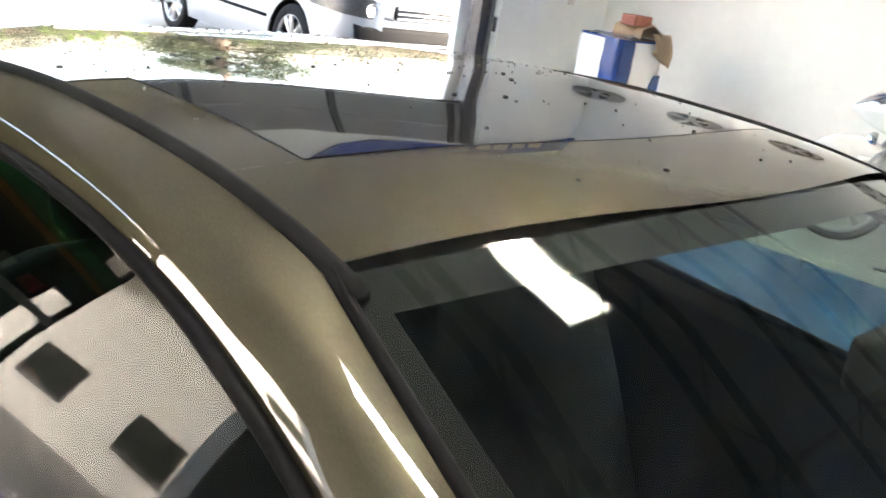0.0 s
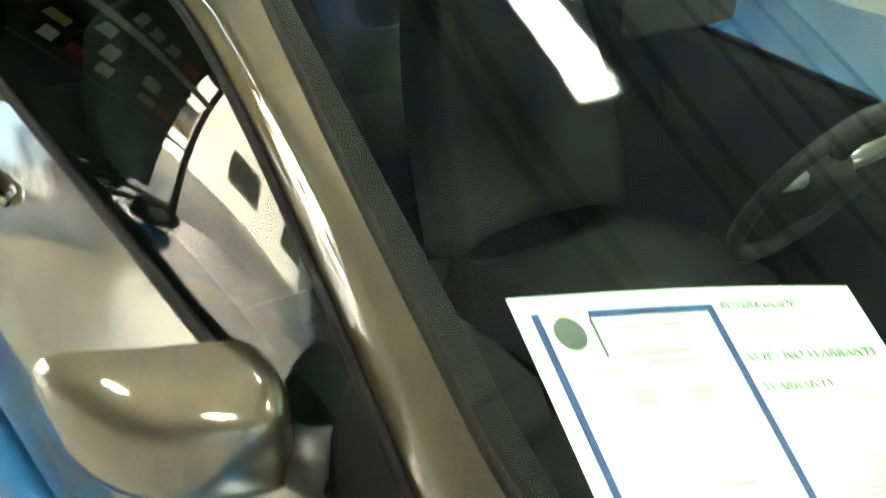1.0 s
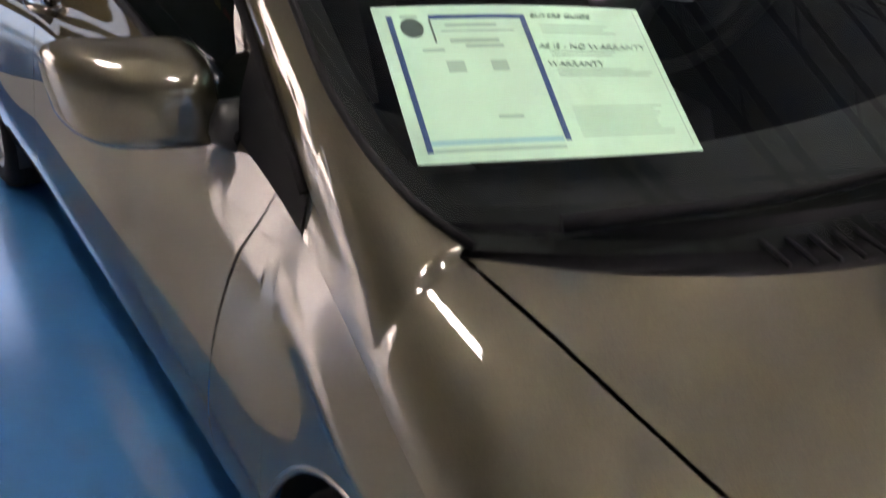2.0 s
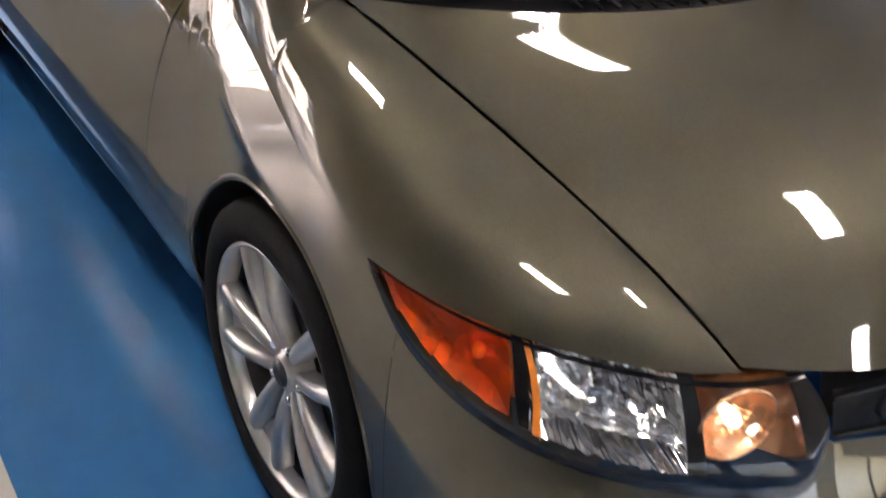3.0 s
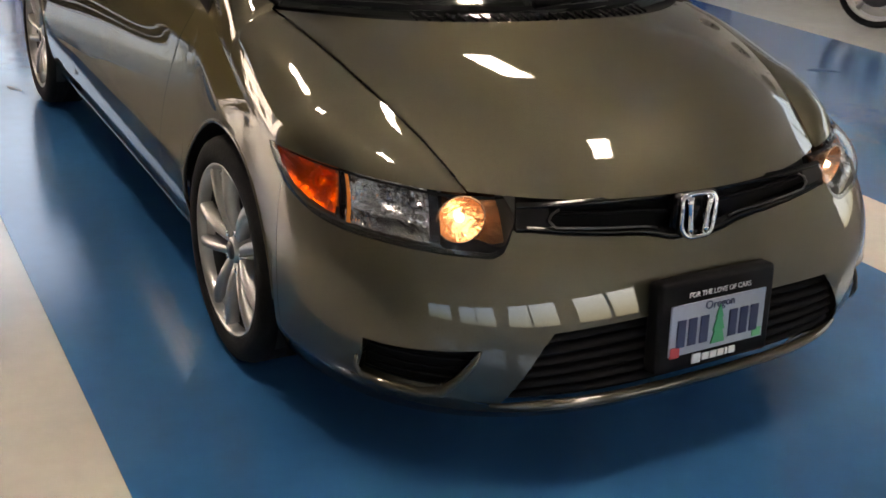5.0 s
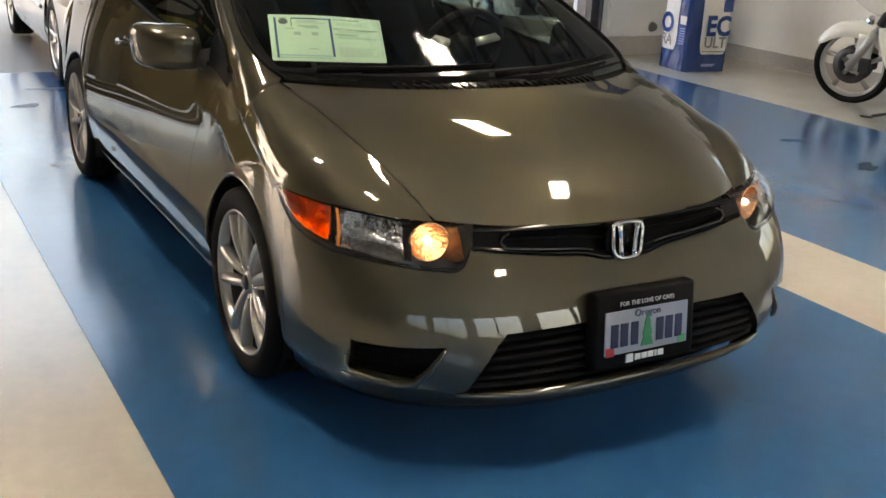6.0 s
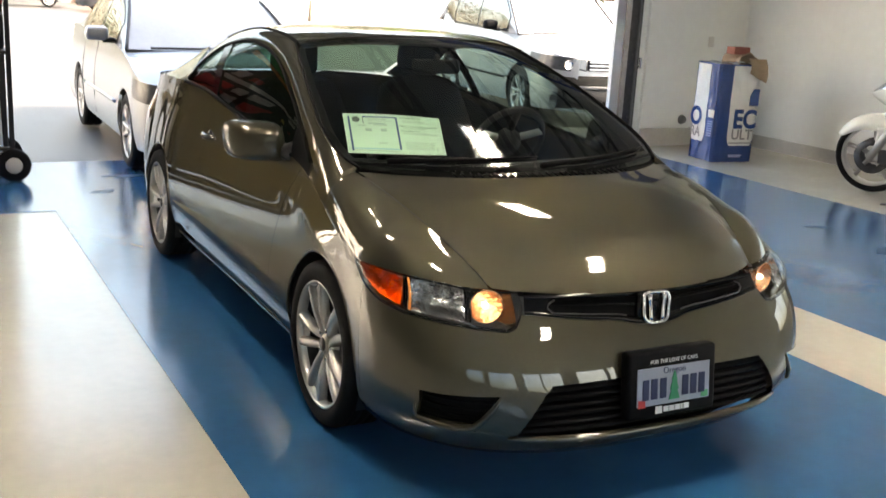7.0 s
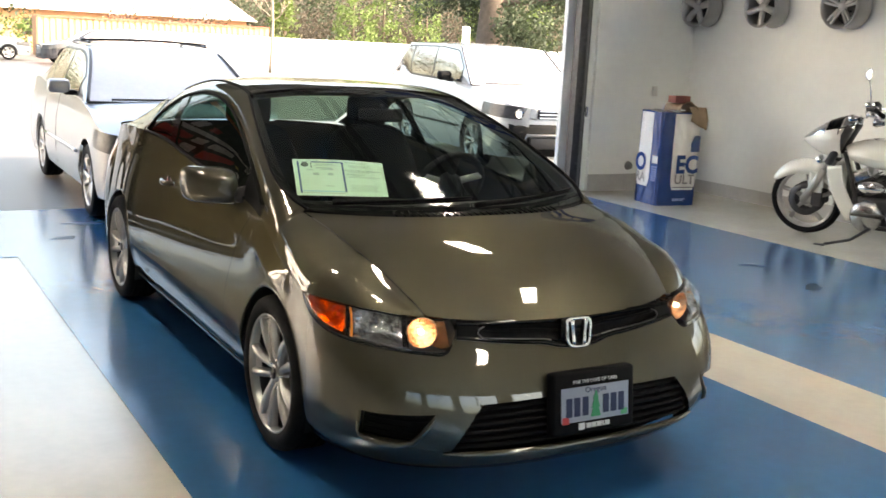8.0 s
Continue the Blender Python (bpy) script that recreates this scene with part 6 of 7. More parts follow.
        return Vector((sx * (lerp(b, roof_w(y), f) + 0.015 * math.sin(math.pi * f) + out), y, lerp(belt_z(y), roof_z(y), f)))

    def screen(y0, y1):
        def f(u, v):
            y, a = lerp(y0, y1, v), lerp(-1, 1, u)
            bow = (0.14 if y1 > y0 else -0.12) * (1 - a * a) * (1 - 0.5 * v)
            return Vector((a * (roof_w(y) - 0.006), y - bow, roof_z(y) + 0.03 * (1 - a * a) * v + 0.004))
        return f

    n = len(cabin)
    y_a, y_b = cabin[1][0], cabin[-2][0]
    for sx in (-1, 1):
        part("cabin_side", grid(lambda u, v: side(lerp(y_ws, y_rw, u), v, sx), 50, 10), paint, t)
        y0, y1 = lerp(y_ws, y_a, 0.45), lerp(y_b, y_rw, 0.35)
        cuts = [y0 + 0.06, lerp(y0, y1, 0.45), lerp(y0, y1, 0.82), y1]
        part("window_frame", grid(lambda u, v: (lambda y: side(y, lerp(0.03, below(y, 0.034), v), sx, 0.003))(lerp(cuts[0] - 0.02, cuts[3] + 0.02, u)), 40, 8), BLACK, t, "black window surround")
        part("windshield_seal", tube([screen(y_ws, y_a)(0.5 + sx * 0.5, k / 12) + Vector((0, -0.004, 0.006)) for k in range(13)], 0.016, 6), BLACK, t)
        for a, b in zip(cuts, cuts[1:]):
            part("side_window", grid(lambda u, v: (lambda y: side(y, lerp(0.08, below(y, 0.054), v), sx, 0.006))(lerp(a + 0.02, b - 0.02, u)), 16, 8), CARGLASS, t, "dark side window")
        for y in cuts[1:3]:
            part("door_seam", tube([Vector((sx * (contour(y, z) + 0.001), y, z)) for z in (0.28, 0.45, 0.6, 0.75, belt_z(y) - 0.02)], 0.004, 5), BLACK, t)
        part("side_moulding", tube([Vector((sx * (contour(y, 0.52) + 0.004), y, 0.52)) for y in [lerp(wheel_y[0] + wheel_r + 0.1, wheel_y[1] - wheel_r - 0.1, k / 10) for k in range(11)]], 0.018, 6), trim or paint, t)
        mirror = part("door_mirror", box(0.20, 0.13, 0.13, sx * (half + 0.07), y_ws + 0.62, belt_z(y_ws + 0.6) + 0.09, 0.045, seg=3), trim or paint, t)
        part("mirror_foot", box(0.10, 0.06, 0.05, sx * (half - 0.03), y_ws + 0.64, belt_z(y_ws + 0.6) + 0.03, 0.012), BLACK, mirror)
        lampob = part("headlight", grid(lambda u, v: (lambda a, z: Vector((sx * contour(a, z) * 1.003, a - 0.004, z)))(lerp(0.035, 0.60, u) ** 1.0, lerp(lamp_z - 0.085 + 0.05 * u, lamp_z + 0.085 + 0.03 * u, v)), 14, 8), LAMPGLASS, t, "clear headlight")
        part("lamp_inner", grid(lambda u, v: (lambda a, z: Vector((sx * contour(a, z) * 1.008, a - 0.008, z)))(lerp(0.12, 0.26, u), lerp(lamp_z - 0.035, lamp_z + 0.05, v)), 8, 6), DARKMETAL, lampob)
        part("fog_lamp", grid(lambda u, v: (lambda a, z: Vector((sx * contour(a, z) * 1.003, a - 0.004, z)))(lerp(0.07, 0.17, u), lerp(0.33, 0.41, v)), 6, 4), BLACK, t)
        if rails and sx > 0:
            part("roof_bar", tube([(lerp(-1, 1, k / 10) * roof_w(2.5), 2.5, roof_z(2.5) + 0.045 + 0.02 * math.sin(math.pi * k / 10)) for k in range(11)], 0.013, 8), BLACK, t)
        if rails:
            part("roof_rail", tube([Vector((sx * (roof_w(y) - 0.05), y, roof_z(y) + 0.03)) for y in [lerp(y_a + 0.25, y_b - 0.1, k / 12) for k in range(13)]], 0.014, 8), DARKMETAL, t)
        for y in wheel_y:
            wheel(pose(sx * (half - 0.115), y, wheel_r, 20, 0, 180 if sx < 0 else 0), wheel_r, wheel_r * 0.70, 0.21, 5, t)
            liner = lathe([(wheel_r + 0.05, 0.0), (wheel_r + 0.05, -0.28), (0.05, -0.28)], 32, "x")
            for vv in liner.verts:
                vv.co = Vector((sx * (half - 0.03 + vv.co.x), y + vv.co.y, wheel_r + vv.co.z))
            bmesh.ops.delete(liner, geom=[vv for vv in liner.verts if vv.co.z < 0.2], context="VERTS")
            part("wheel_liner", liner, BLACK, t)

    def roof(u, v):
        y, a = lerp(y_a, y_b, v), lerp(-1, 1, u)
        return Vector((a * roof_w(y), y, roof_z(y) + 0.03 * (1 - a * a)))

    part("roof", grid(roof, 16, 20), paint, t)

    part("windshield", grid(screen(y_ws, y_a), 20, 12), SKYGLASS, t, "windshield coloured pale to stand for the sky's reflection")
    part("cowl", tube([screen(y_ws, y_a)(k / 12, 0.0) + Vector((0, -0.006, 0.006)) for k in range(13)], 0.012, 6), BLACK, t)
    part("rear_window", grid(screen(y_rw, y_b), 16, 10), CARGLASS, t)
    part("wiper", tube([screen(y_ws, y_a)(0.12 + 0.36 * k / 6, 0.04 + 0.02 * k / 6) + Vector((0, -0.01, 0.012)) for k in range(7)], 0.010, 6), BLACK, t)
    part("wiper", tube([screen(y_ws, y_a)(0.52 + 0.36 * k / 6, 0.04 + 0.02 * k / 6) + Vector((0, -0.01, 0.012)) for k in range(7)], 0.010, 6), BLACK, t)
    part("lower_grille", box(wide * 0.5, 0.05, 0.16, 0, 0.012, 0.36, 0.02), BLACK, t)
    g = part("grille", box(wide * 0.36, 0.05, 0.13, 0, 0.004, lamp_z - 0.01, 0.02), BLACK, t)
    for k in range(3):
        part("grille_bar", box(wide * 0.35, 0.02, 0.022, 0, -0.022, lamp_z - 0.055 + 0.045 * k, 0.004), CHROME, g)
    if chunky:
        part("bumper_cladding", grid(lambda u, v: (lambda a: Vector((a * (contour(0.10, 0.5) + 0.02), 0.0 + 0.12 * abs(a) ** 4 - 0.06 * math.sin(math.pi * v), lerp(0.24, 0.66, v))))(lerp(-1, 1, u)), 24, 10, thick=0.02), trim, t, "dark grey plastic bumper cladding")
        part("bumper_hoop", tube([(-0.55, -0.05, 0.34), (-0.50, -0.075, 0.52), (0.50, -0.075, 0.52), (0.55, -0.05, 0.34)], 0.02, 8), JOIST, t)
        for sx in (-1, 1):
            lens = part("headlight", grid(lambda u, v: (lambda a: Vector((sx * a * contour(0.10, 0.5), -0.012 + 0.13 * a**4, lerp(lamp_z - 0.085 + 0.05 * u, lamp_z + 0.075 + 0.02 * u, v))))(lerp(0.50, 0.97, u)), 12, 6, thick=0.012), LAMPLENS, t, "large clear headlight")
            part("lamp_bowl", lathe([(0.001, 0.0), (0.03, -0.004), (0.055, -0.014), (0.06, -0.018)], 20, "y", m=Matrix.Translation((sx * 0.60, -0.012, lamp_z))), CHROME, lens)
        part("bumper_mouth", box(0.90, 0.03, 0.15, 0, -0.06, 0.42, 0.01), BLACK, t)
    part("underbody", box(wide - 0.36, L - 0.5, 0.1, 0, L / 2, 0.26), BLACK, t, smooth=False)
    part("cabin_core", box(wide - 0.5, L * 0.45, 0.4, 0, L * 0.55, 0.62, 0.05), CABIN, t)
    return t


LAMPLENS = mat("clear_lamp_lens", (0.30, 0.31, 0.32), 0.20, 0.6, coat=0.2, vary=0.3, scale=25)
# The pale base colour paints in the bright sky that these windshields would mirror.
SKYGLASS = mat("sky_reflection_glass", (0.62, 0.62, 0.62), 0.12, coat=1.0, coatr=0.0, vary=0.1, scale=3)
LAMPGLASS = mat("parked_lamp_glass", (0.06, 0.062, 0.064), 0.28, 0.4, coat=0.1, vary=0.45, scale=30)
CARGLASS = mat("car_glass_dark", (0.02, 0.022, 0.024), 0.03, coat=1.0, coatr=0.0, spec=1.0)
CARGLASS.node_tree.nodes["Principled BSDF"].inputs["Coat IOR"].default_value = 2.2
GREYTRIM = mat("grey_cladding", (0.005, 0.0053, 0.0057), 0.75, spec=0.12, vary=0.1, scale=20)

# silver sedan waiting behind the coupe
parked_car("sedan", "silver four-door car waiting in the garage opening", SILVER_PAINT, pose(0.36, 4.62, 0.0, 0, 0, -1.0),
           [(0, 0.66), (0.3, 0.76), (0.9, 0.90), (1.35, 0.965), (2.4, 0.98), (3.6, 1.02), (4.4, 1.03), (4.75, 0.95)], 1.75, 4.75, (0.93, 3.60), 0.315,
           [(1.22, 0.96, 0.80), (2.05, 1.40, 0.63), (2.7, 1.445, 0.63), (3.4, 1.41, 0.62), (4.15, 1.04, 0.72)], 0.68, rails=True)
# compact sport utility vehicle in the yard
parked_car("suv", "silver compact sport utility vehicle with grey bumper cladding", SILVER_PAINT, pose(5.88, 7.40, 0.0, 0, 0, -8.0),
           [(0, 0.86), (0.25, 0.95), (0.9, 1.06), (1.25, 1.09), (2.4, 1.10), (3.6, 1.12), (4.45, 1.12), (4.55, 1.0)], 1.78, 4.55, (0.88, 3.50), 0.35,
           [(1.15, 1.09, 0.81), (1.88, 1.60, 0.67), (2.5, 1.64, 0.67), (4.0, 1.63, 0.67), (4.52, 1.14, 0.77)], 0.80, GREYTRIM, chunky=True)

# far cars in the lot
for k, (x, y, rz, paint, lab) in enumerate((
        (4.9, 45.5, 84, mat("far_grey", (0.28, 0.32, 0.34), 0.3, 0.6, 1.0), "grey saloon parked far across the yard"),
        (4.7, 42.0, -86, mat("far_dark", (0.03, 0.03, 0.035), 0.3, 0.3, 1.0), "dark pickup-like car parked far across the yard"),
        (-0.5, 50.0, 80, WHITE_PAINT, "white car parked far across the yard"),
        (9.2, 43.0, 10, WHITE_PAINT, "white car parked far across the yard"))):
    parked_car("parked_car", lab, paint, pose(x, y, 0, 0, 0, rz),
               [(0, 0.66), (0.3, 0.76), (0.9, 0.90), (1.35, 0.95), (2.4, 0.97), (3.6, 1.0), (4.3, 1.0), (4.5, 0.92)], 1.75, 4.5, (0.9, 3.5), 0.32,
               [(1.25, 0.95, 0.74), (2.0, 1.38, 0.56), (2.6, 1.43, 0.57), (3.2, 1.40, 0.56), (4.0, 1.02, 0.68)], 0.68)

# fence of white upright boards
FENCE = mat("fence_white", (0.72, 0.73, 0.74), 0.6, vary=0.08, scale=3)
fence = thing("fence", "long white board fence at the far side of the yard", "fence", pose(0, 47, 0, 0, 0, -3))
bm_board = box(0.23, 0.03, 1.50, 0, 0, 0.76, 0.004)
board0 = part("board", bm_board, FENCE, fence, smooth=False)
board0.location = (9, 0, 0)
for k in range(1, 180):
    b = new("board", board0.data)
    b.parent = fence
    b.location = (9 + 0.25 * k, 0.012 * (k % 3), 0.01 * math.sin(k * 1.7))
for z in (0.4, 1.2):
    part("rail", box(45, 0.05, 0.09, 31.4, 0.06, z), FENCE, fence, smooth=False)

# brick-red wall and a low building
OCHRE = mat("ochre_wall", (0.55, 0.30, 0.16), 0.8, vary=0.15, scale=1)
house = thing("low_building", "low tan building with a pale shingle roof", "building", pose(12.5, 62, 0))
part("wall", box(16, 8, 2.4, 0, 4, 1.2), OCHRE, house, smooth=False)
part("roof", prism([(-8.6, 2.4), (8.6, 2.4), (6.0, 4.0), (-3.0, 4.2)], 9, "y", m=Matrix.Translation((0, -0.5, 0))), mat("pale_roof", (0.55, 0.52, 0.50), 0.8, vary=0.12, scale=1), house, smooth=False)
for x in (-5, -1, 3):
    part("window", box(1.2, 0.06, 1.0, x, -0.02, 1.4), CARGLASS, house, smooth=False)
container = thing("container", "orange corrugated shipping container", "container", pose(12.2, 52, 0, 0, 0, -4))
part("shell", box(12, 2.4, 2.0, 0, 1.2, 1.0), OCHRE, container, smooth=False)
for k in range(40):
    part("rib", box(0.14, 0.05, 1.8, -5.85 + 0.3 * k, -0.02, 1.0), OCHRE, container, smooth=False)
part("top_rail", box(12, 0.08, 0.10, 0, -0.03, 1.98), mat("red_rail", (0.45, 0.10, 0.06), 0.6), container, smooth=False)

# neighbouring building, seen in the side glass
SIDING = mat("white_siding", (0.74, 0.73, 0.70), 0.6, vary=0.06, scale=1.5)
nb = thing("office_building", "white office building with grey windows beyond the yard", "building", pose(0, 0, 0))
part("wall", box(0.3, 16, 5.4, -10.5, 15.0, 2.7), SIDING, nb, smooth=False)
part("eave", box(0.9, 16.4, 0.25, -10.4, 15.0, 5.45), SIDING, nb, smooth=False)
for k in range(7):
    part("siding_joint", box(0.03, 16, 0.02, -10.34, 15.0, 0.6 + 0.7 * k), BASEGREY, nb, smooth=False)
for y in (8.6, 11.2, 14.0, 17.0, 20.0):
    w = part("window", box(0.06, 1.3, 1.3, -10.33, y, 1.75), CARGLASS, nb, smooth=False)
    part("frame", box(0.05, 1.42, 0.07, -10.31, y, 2.43), BASEGREY, w, smooth=False)

# Trees.
PALEBARK = mat("pale_bark", (0.30, 0.25, 0.19), 0.9, vary=0.3, scale=6, bump=0.5, bscale=30)
BARK = mat("bark", (0.10, 0.075, 0.055), 0.9, vary=0.35, scale=6, bump=0.8, bscale=30)


def leafmat(name, color):
    m = mat(name, color, 0.65, vary=0.4, scale=1.3)
    n, l = m.node_tree.nodes, m.node_tree.links
    tr, mx = n.new("ShaderNodeBsdfTranslucent"), n.new("ShaderNodeMixShader")
    tr.inputs[0].default_value = (*color, 1)
    mx.inputs[0].default_value = 0.4
    l.new(n["Principled BSDF"].outputs[0], mx.inputs[1])
    l.new(tr.outputs[0], mx.inputs[2])
    l.new(mx.outputs[0], n["Material Output"].inputs[0])
    return m


LEAF = leafmat("leaf_bright", (0.115, 0.17, 0.042))
LEAFD = leafmat("leaf_dark", (0.038, 0.055, 0.026))
LEAFO = leafmat("leaf_olive", (0.105, 0.082, 0.058))
TWIG = leafmat("twig_brown", (0.20, 0.12, 0.085))


def clump(bm, c, r, rg, n, size, flat=1.0):
    for _ in range(n):
        d = Vector((rg.gauss(0, 1), rg.gauss(0, 1), rg.gauss(0, 1) * flat)).normalized() * r * rg.random() ** 0.45
        p, s = c + d, size * rg.uniform(0.6, 1.4)
        a = Vector((rg.gauss(0, 1), rg.gauss(0, 1), rg.gauss(0, 1))).normalized()
        b = a.orthogonal().normalized()
        q = a.cross(b)
        vs = [bm.verts.new(p + b * s), bm.verts.new(p + q * s * 0.45), bm.verts.new(p - b * s), bm.verts.new(p - q * s * 0.45)]
        bm.faces.new(vs)


def cypress(x, y, h, w, rg, material=LEAF):
    t = thing("cypress", "bright green narrow conifer behind the fence", "tree", pose(x, y, 0), "conifers behind the fence")
    part("trunk", tube([(0, 0, 0), (0.02, 0, h * 0.5), (0, 0, h * 0.95)], [0.10, 0.06, 0.02], 8), BARK, t)
    bm = bmesh.new()
    for k in range(90):
        z = h * rg.uniform(0.04, 1.0)
        r = w * (1 - (z / h) ** 1.5) ** 0.8 * rg.uniform(0.6, 1.05)
        a = rg.uniform(0, 2 * math.pi)
        clump(bm, Vector((r * math.cos(a), r * math.sin(a), z)), 0.40, rg, 22, 0.11, 1.3)
    part("crown", bm, material, t, smooth=False)
    return t


def broad_tree(name, x, y, h, trunk_r, rg, material, crown_z, spread, n, size, label, bare=False):
    bark = PALEBARK if bare else BARK
    t = thing(name, label, "tree", pose(x, y, 0))
    tops = []
    pts = [(0.06 * math.sin(k), 0.06 * math.cos(k * 1.3), h * k / 6) for k in range(7)]
    part("trunk", tube(pts, [trunk_r * (1.25 - 0.15 * k) for k in range(7)], 12), bark, t)
    for k in range(16):
        z0 = h * lerp(crown_z, 0.95, k / 16)
        a = rg.uniform(0, 2 * math.pi)
        ln = spread * rg.uniform(0.5, 1.0) * (1.1 - 0.5 * k / 16)
        mid = Vector((ln * 0.5 * math.cos(a), ln * 0.5 * math.sin(a), z0 + ln * (0.30 if bare else 0.05)))
        end = Vector((ln * math.cos(a + 0.2), ln * math.sin(a + 0.2), z0 + ln * (0.75 if bare else -0.08)))
        limb = part("limb", tube([(0, 0, z0), mid, end], [trunk_r * 0.30, trunk_r * 0.18, trunk_r * 0.05], 6), bark, t)
        tops += [mid, end, mid.lerp(end, 0.5)]
        if bare:
            bm = bmesh.new()
            for q in range(9):
                s = mid.lerp(end, rg.uniform(-0.3, 1))
                tube([s, s + Vector((rg.gauss(0, 0.3), rg.gauss(0, 0.3), rg.uniform(0.3, 0.9)))], [0.014, 0.004], 4, bm)
            part("twigs", bm, bark, limb)
    bm = bmesh.new()
    for c in tops:
        for _ in range(3 if not bare else 1):
            clump(bm, c + Vector((rg.gauss(0, 0.35), rg.gauss(0, 0.35), rg.gauss(0, 0.22))), 0.55 * spread / 3, rg, n, size)
    part("crown", bm, material, t, smooth=False)
    return t


rg = random.Random(11)
for x, y, h, w in ((23.0, 51, 6.0, 1.25), (25.4, 52, 6.5, 1.3), (28.0, 51.5, 6.2, 1.35), (32.5, 53, 5.6, 1.2), (20.0, 54, 5.0, 1.0), (36.5, 52, 5.8, 1.2)):
    cypress(x, y, h, w, rg)
broad_tree("pine_tree", 18.6, 29.5, 9.5, 0.48, rg, LEAFD, 0.24, 4.6, 240, 0.085, "tall dark pine with a thick brown trunk")
broad_tree("bare_tree", 14.0, 40.0, 6.5, 0.06, rg, LEAFO, 0.33, 1.6, 5, 0.06, "slender bare young tree with few leaves", True)
far = random.Random(5)
bm = bmesh.new()
for k in range(1500):
    x = far.uniform(-45, 90)
    y = far.uniform(66, 84)
    z = far.random() ** 1.1 * 13
    clump(bm, Vector((x, y, z)), 1.9, far, 100, 0.14)
woods = link("woods", bm, LEAFO, smooth=False)
tagged(woods, "mixed dark and olive woodland behind the yard", "trees", kind="stuff")
bm = bmesh.new()
for k in range(420):
    clump(bm, Vector((far.uniform(-45, 90), far.uniform(60, 68), far.random() * 9)), 1.3, far, 90, 0.13)
woods2 = link("evergreens", bm, LEAFD, smooth=False)
tagged(woods2, "dark evergreen trees behind the yard", "trees", kind="stuff")
bm = bmesh.new()
for k in range(11):
    tube([(x := far.uniform(-40, 85), y := far.uniform(56, 66), 0), (x + far.gauss(0, 0.3), y, 5), (x + far.gauss(0, 0.6), y, 11)], [0.12, 0.09, 0.04], 6, bm)
trunks = link("far_trunks", bm, BARK)
tagged(trunks, "bare brown trunks among the far trees", "trees", kind="stuff")
for x, y, w, h in ((11.5, 55.5, 2.4, 2.7), (15.0, 56, 2.6, 2.6), (3.2, 56, 6.0, 2.2)):
    bm = bmesh.new()
    for k in range(60):
        clump(bm, Vector((far.gauss(0, w * 0.4), far.gauss(0, 0.5), h * far.uniform(0.1, 0.9) * (1 - 0.2 * far.random()))), 0.5, far, 20, 0.12)
    s = link("shrub", bm, TWIG if w < 5 and x < 20 else LEAF, smooth=False)
    s.matrix_basis = pose(x, y, 0)
    tagged(s, "reddish brown leafless shrub" if w < 5 and x < 20 else "clipped green hedge shrub", "shrub")
sign = thing("street_sign", "small white sign on a thin post in the yard", "sign", pose(16.7, 28.0, 0))
part("post", tube([(0, 0, 0), (0, 0, 2.3)], 0.03, 8), JOIST, sign)
part("panel", box(0.32, 0.02, 0.62, 0, -0.04, 1.95, 0.01), FENCE, sign, smooth=False)
part("panel_bar", box(0.22, 0.004, 0.05, 0, -0.055, 2.05), BASEGREY, sign, smooth=False)

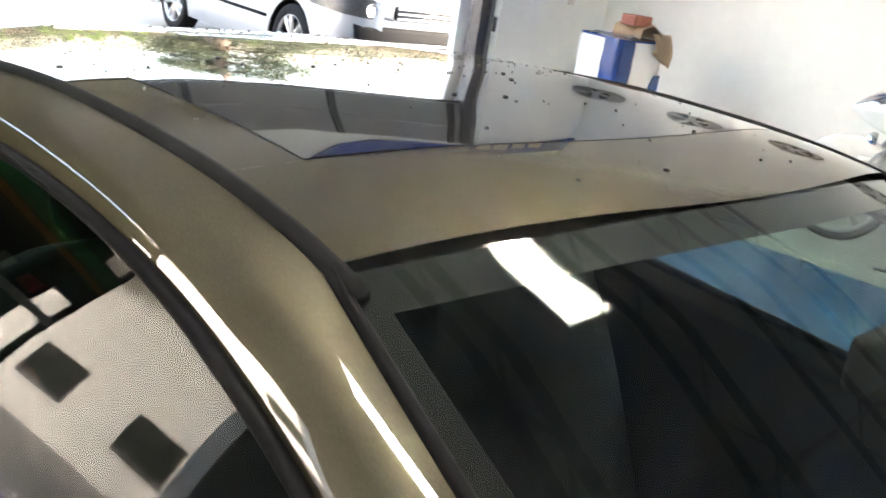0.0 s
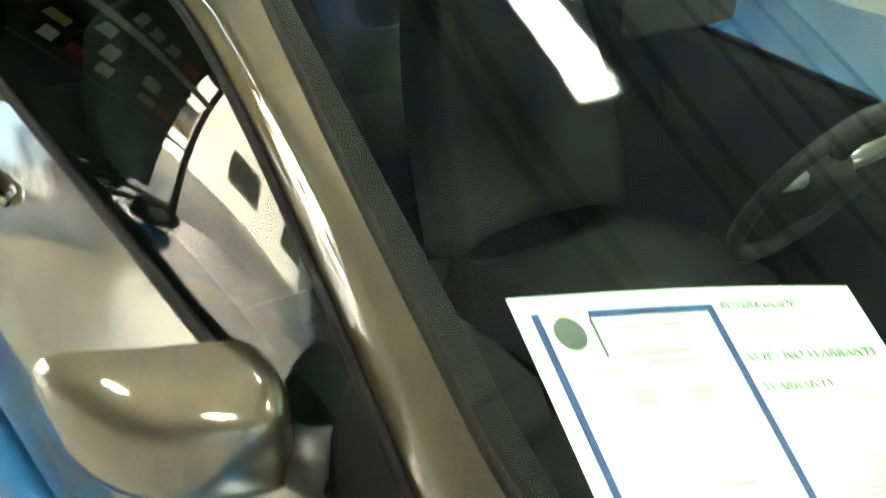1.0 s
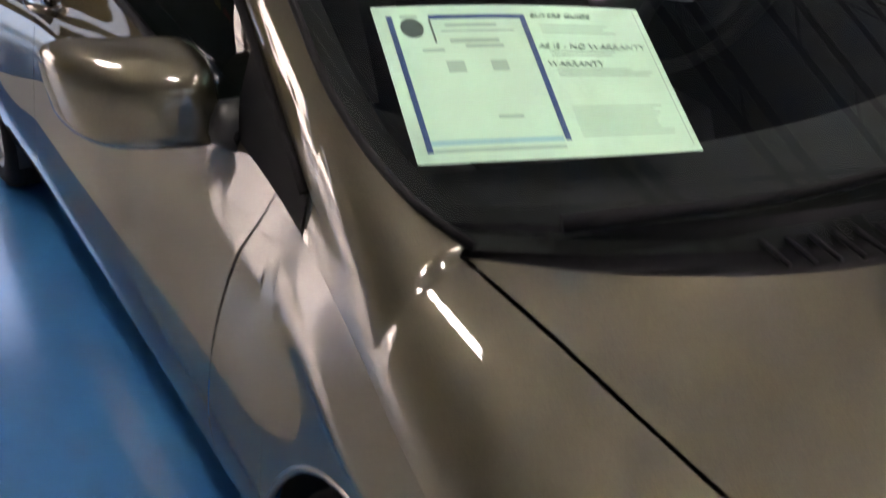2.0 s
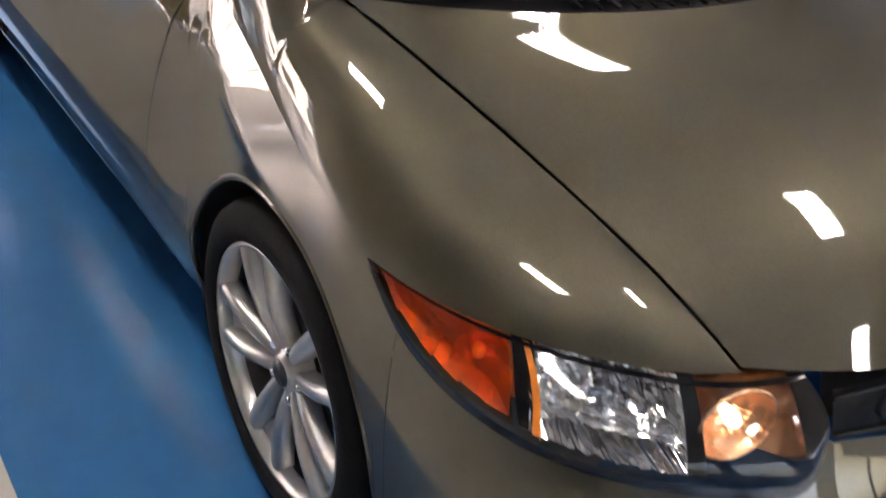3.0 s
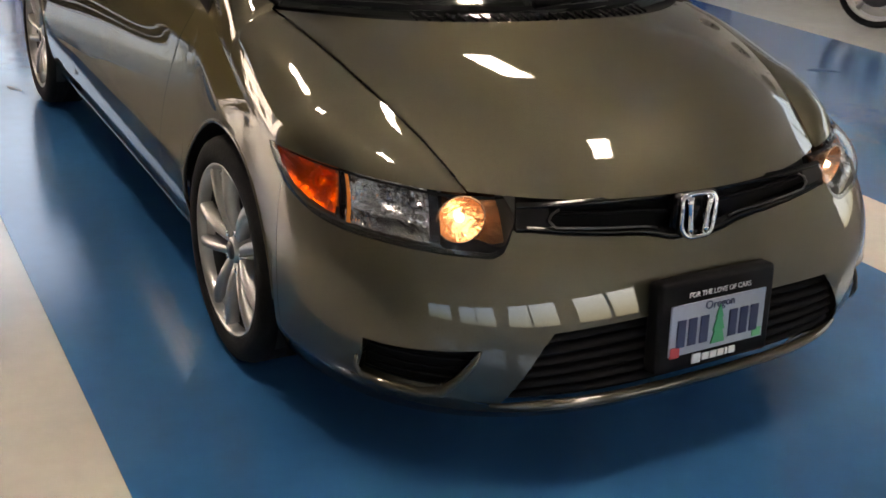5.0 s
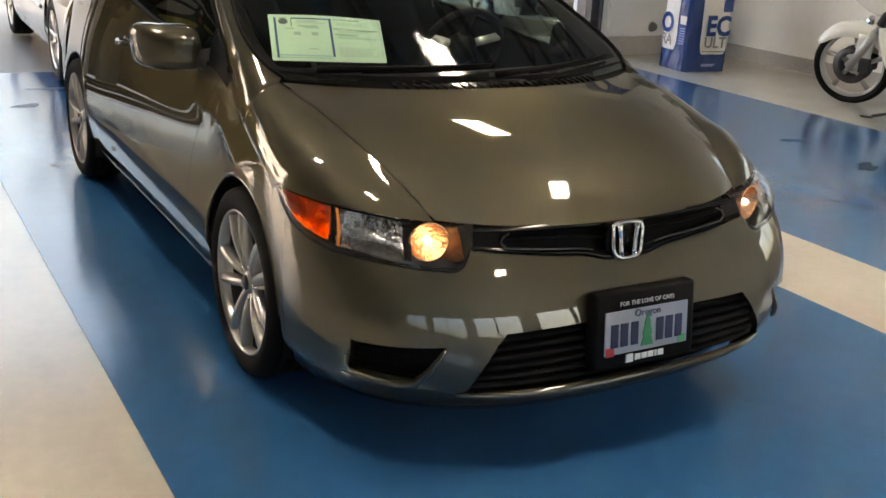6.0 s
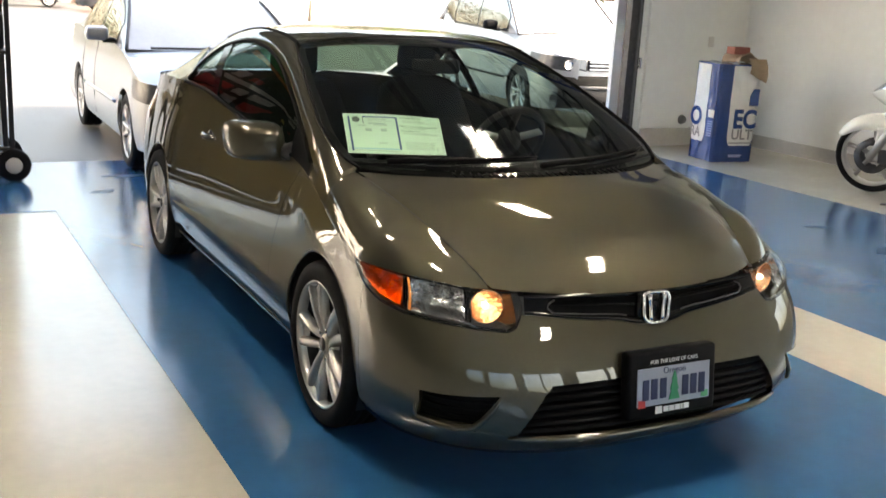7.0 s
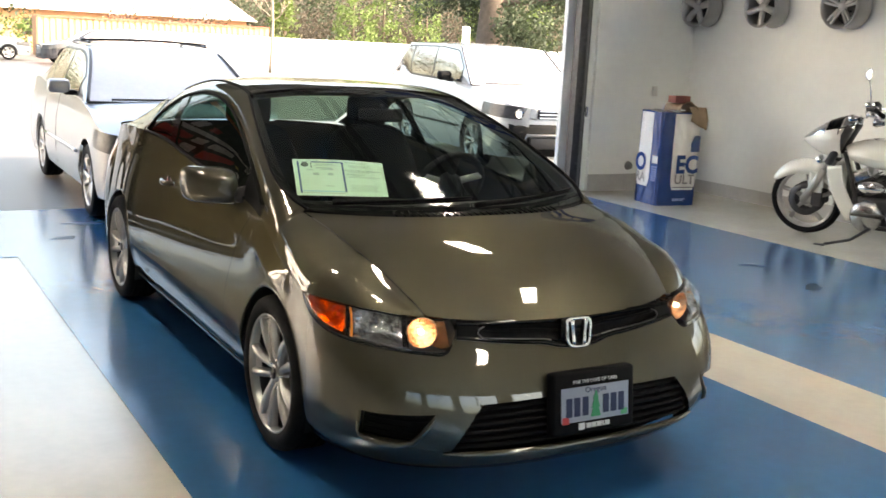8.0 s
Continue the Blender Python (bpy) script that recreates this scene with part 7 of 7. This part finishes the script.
# Rain drops on the roof and its glass.
rng = random.Random(21)
bm = bmesh.new()
for k in range(900):
    u, v = rng.uniform(-0.97, 0.97), 1 - rng.random() ** 1.5 * 0.95
    if v < 0.5 and rng.random() < 0.85:
        continue
    c = roof_at(u, v)
    e1 = (roof_at(u + 0.01, v) - c).normalized()
    e2 = (roof_at(u, v + 0.01) - c).normalized()
    nn = e1.cross(e2).normalized()
    r = rng.uniform(0.0010, 0.0032) if k % 9 else rng.uniform(0.003, 0.005)
    st = rng.uniform(0.8, 1.3)
    top = bm.verts.new(c + nn * (0.0006 + r * 0.45))
    rings = []
    for q, h in ((1.0, 0.0), (0.75, 0.28)):
        rings.append([bm.verts.new(c + (e1 * math.cos(a) + e2 * math.sin(a) * st) * r * q + nn * (0.0006 + r * h)) for a in [2 * math.pi * i / 8 for i in range(8)]])
    for i in range(8):
        bm.faces.new((rings[0][i], rings[0][(i + 1) % 8], rings[1][(i + 1) % 8], rings[1][i]))
        bm.faces.new((rings[1][i], rings[1][(i + 1) % 8], top))
drops = link("rain_drops", bm, mat("water_drop", (0.04, 0.04, 0.038), 0.02, coat=1.0, coatr=0.0))
tagged(drops, "beads of rain water on the car roof", "water", kind="stuff")

# ---- marks on the floor ----
STAIN = mat("oily_stain", (0.012, 0.045, 0.085), 0.45, vary=0.3, scale=14, bump=0.05, bscale=80)


def floor_stain(x, y, long, short, turn, material, label, seed, z=0.0015):
    """A thin dried patch with a ragged rim and a drawn-out end."""
    r = random.Random(seed)
    bm = bmesh.new()
    ph = [r.uniform(0, 6.3) for _ in range(4)]
    rim = []
    for k in range(40):
        a = 2 * math.pi * k / 40
        w = 1 + 0.22 * math.sin(2 * a + ph[0]) + 0.16 * math.sin(3 * a + ph[1]) + 0.1 * math.sin(5 * a + ph[2]) + 0.07 * math.sin(9 * a + ph[3])
        rim.append(bm.verts.new((long * w * math.cos(a), short * w * math.sin(a), 0)))
    mid = bm.verts.new((0, 0, 0.0004))
    for k in range(40):
        bm.faces.new((mid, rim[k], rim[(k + 1) % 40]))
    ob = link("floor_stain", bm, material, smooth=False)
    ob.matrix_world = pose(x, y, z, 0, 0, turn)
    return tagged(ob, label, "stain", kind="structure")


for n, (sx, sy, long, short, turn) in enumerate(((-0.85, 4.60, 0.11, 0.045, 10), (-0.58, 5.20, 0.14, 0.05, -5), (3.90, 1.40, 0.13, 0.06, 25), (4.05, 2.15, 0.09, 0.05, -30), (-0.62, 2.35, 0.022, 0.014, 40), (-0.95, 2.9, 0.015, 0.05, 20))):
    floor_stain(sx, sy, long, short, turn, STAIN, "dark oily smudge on the blue floor", n)
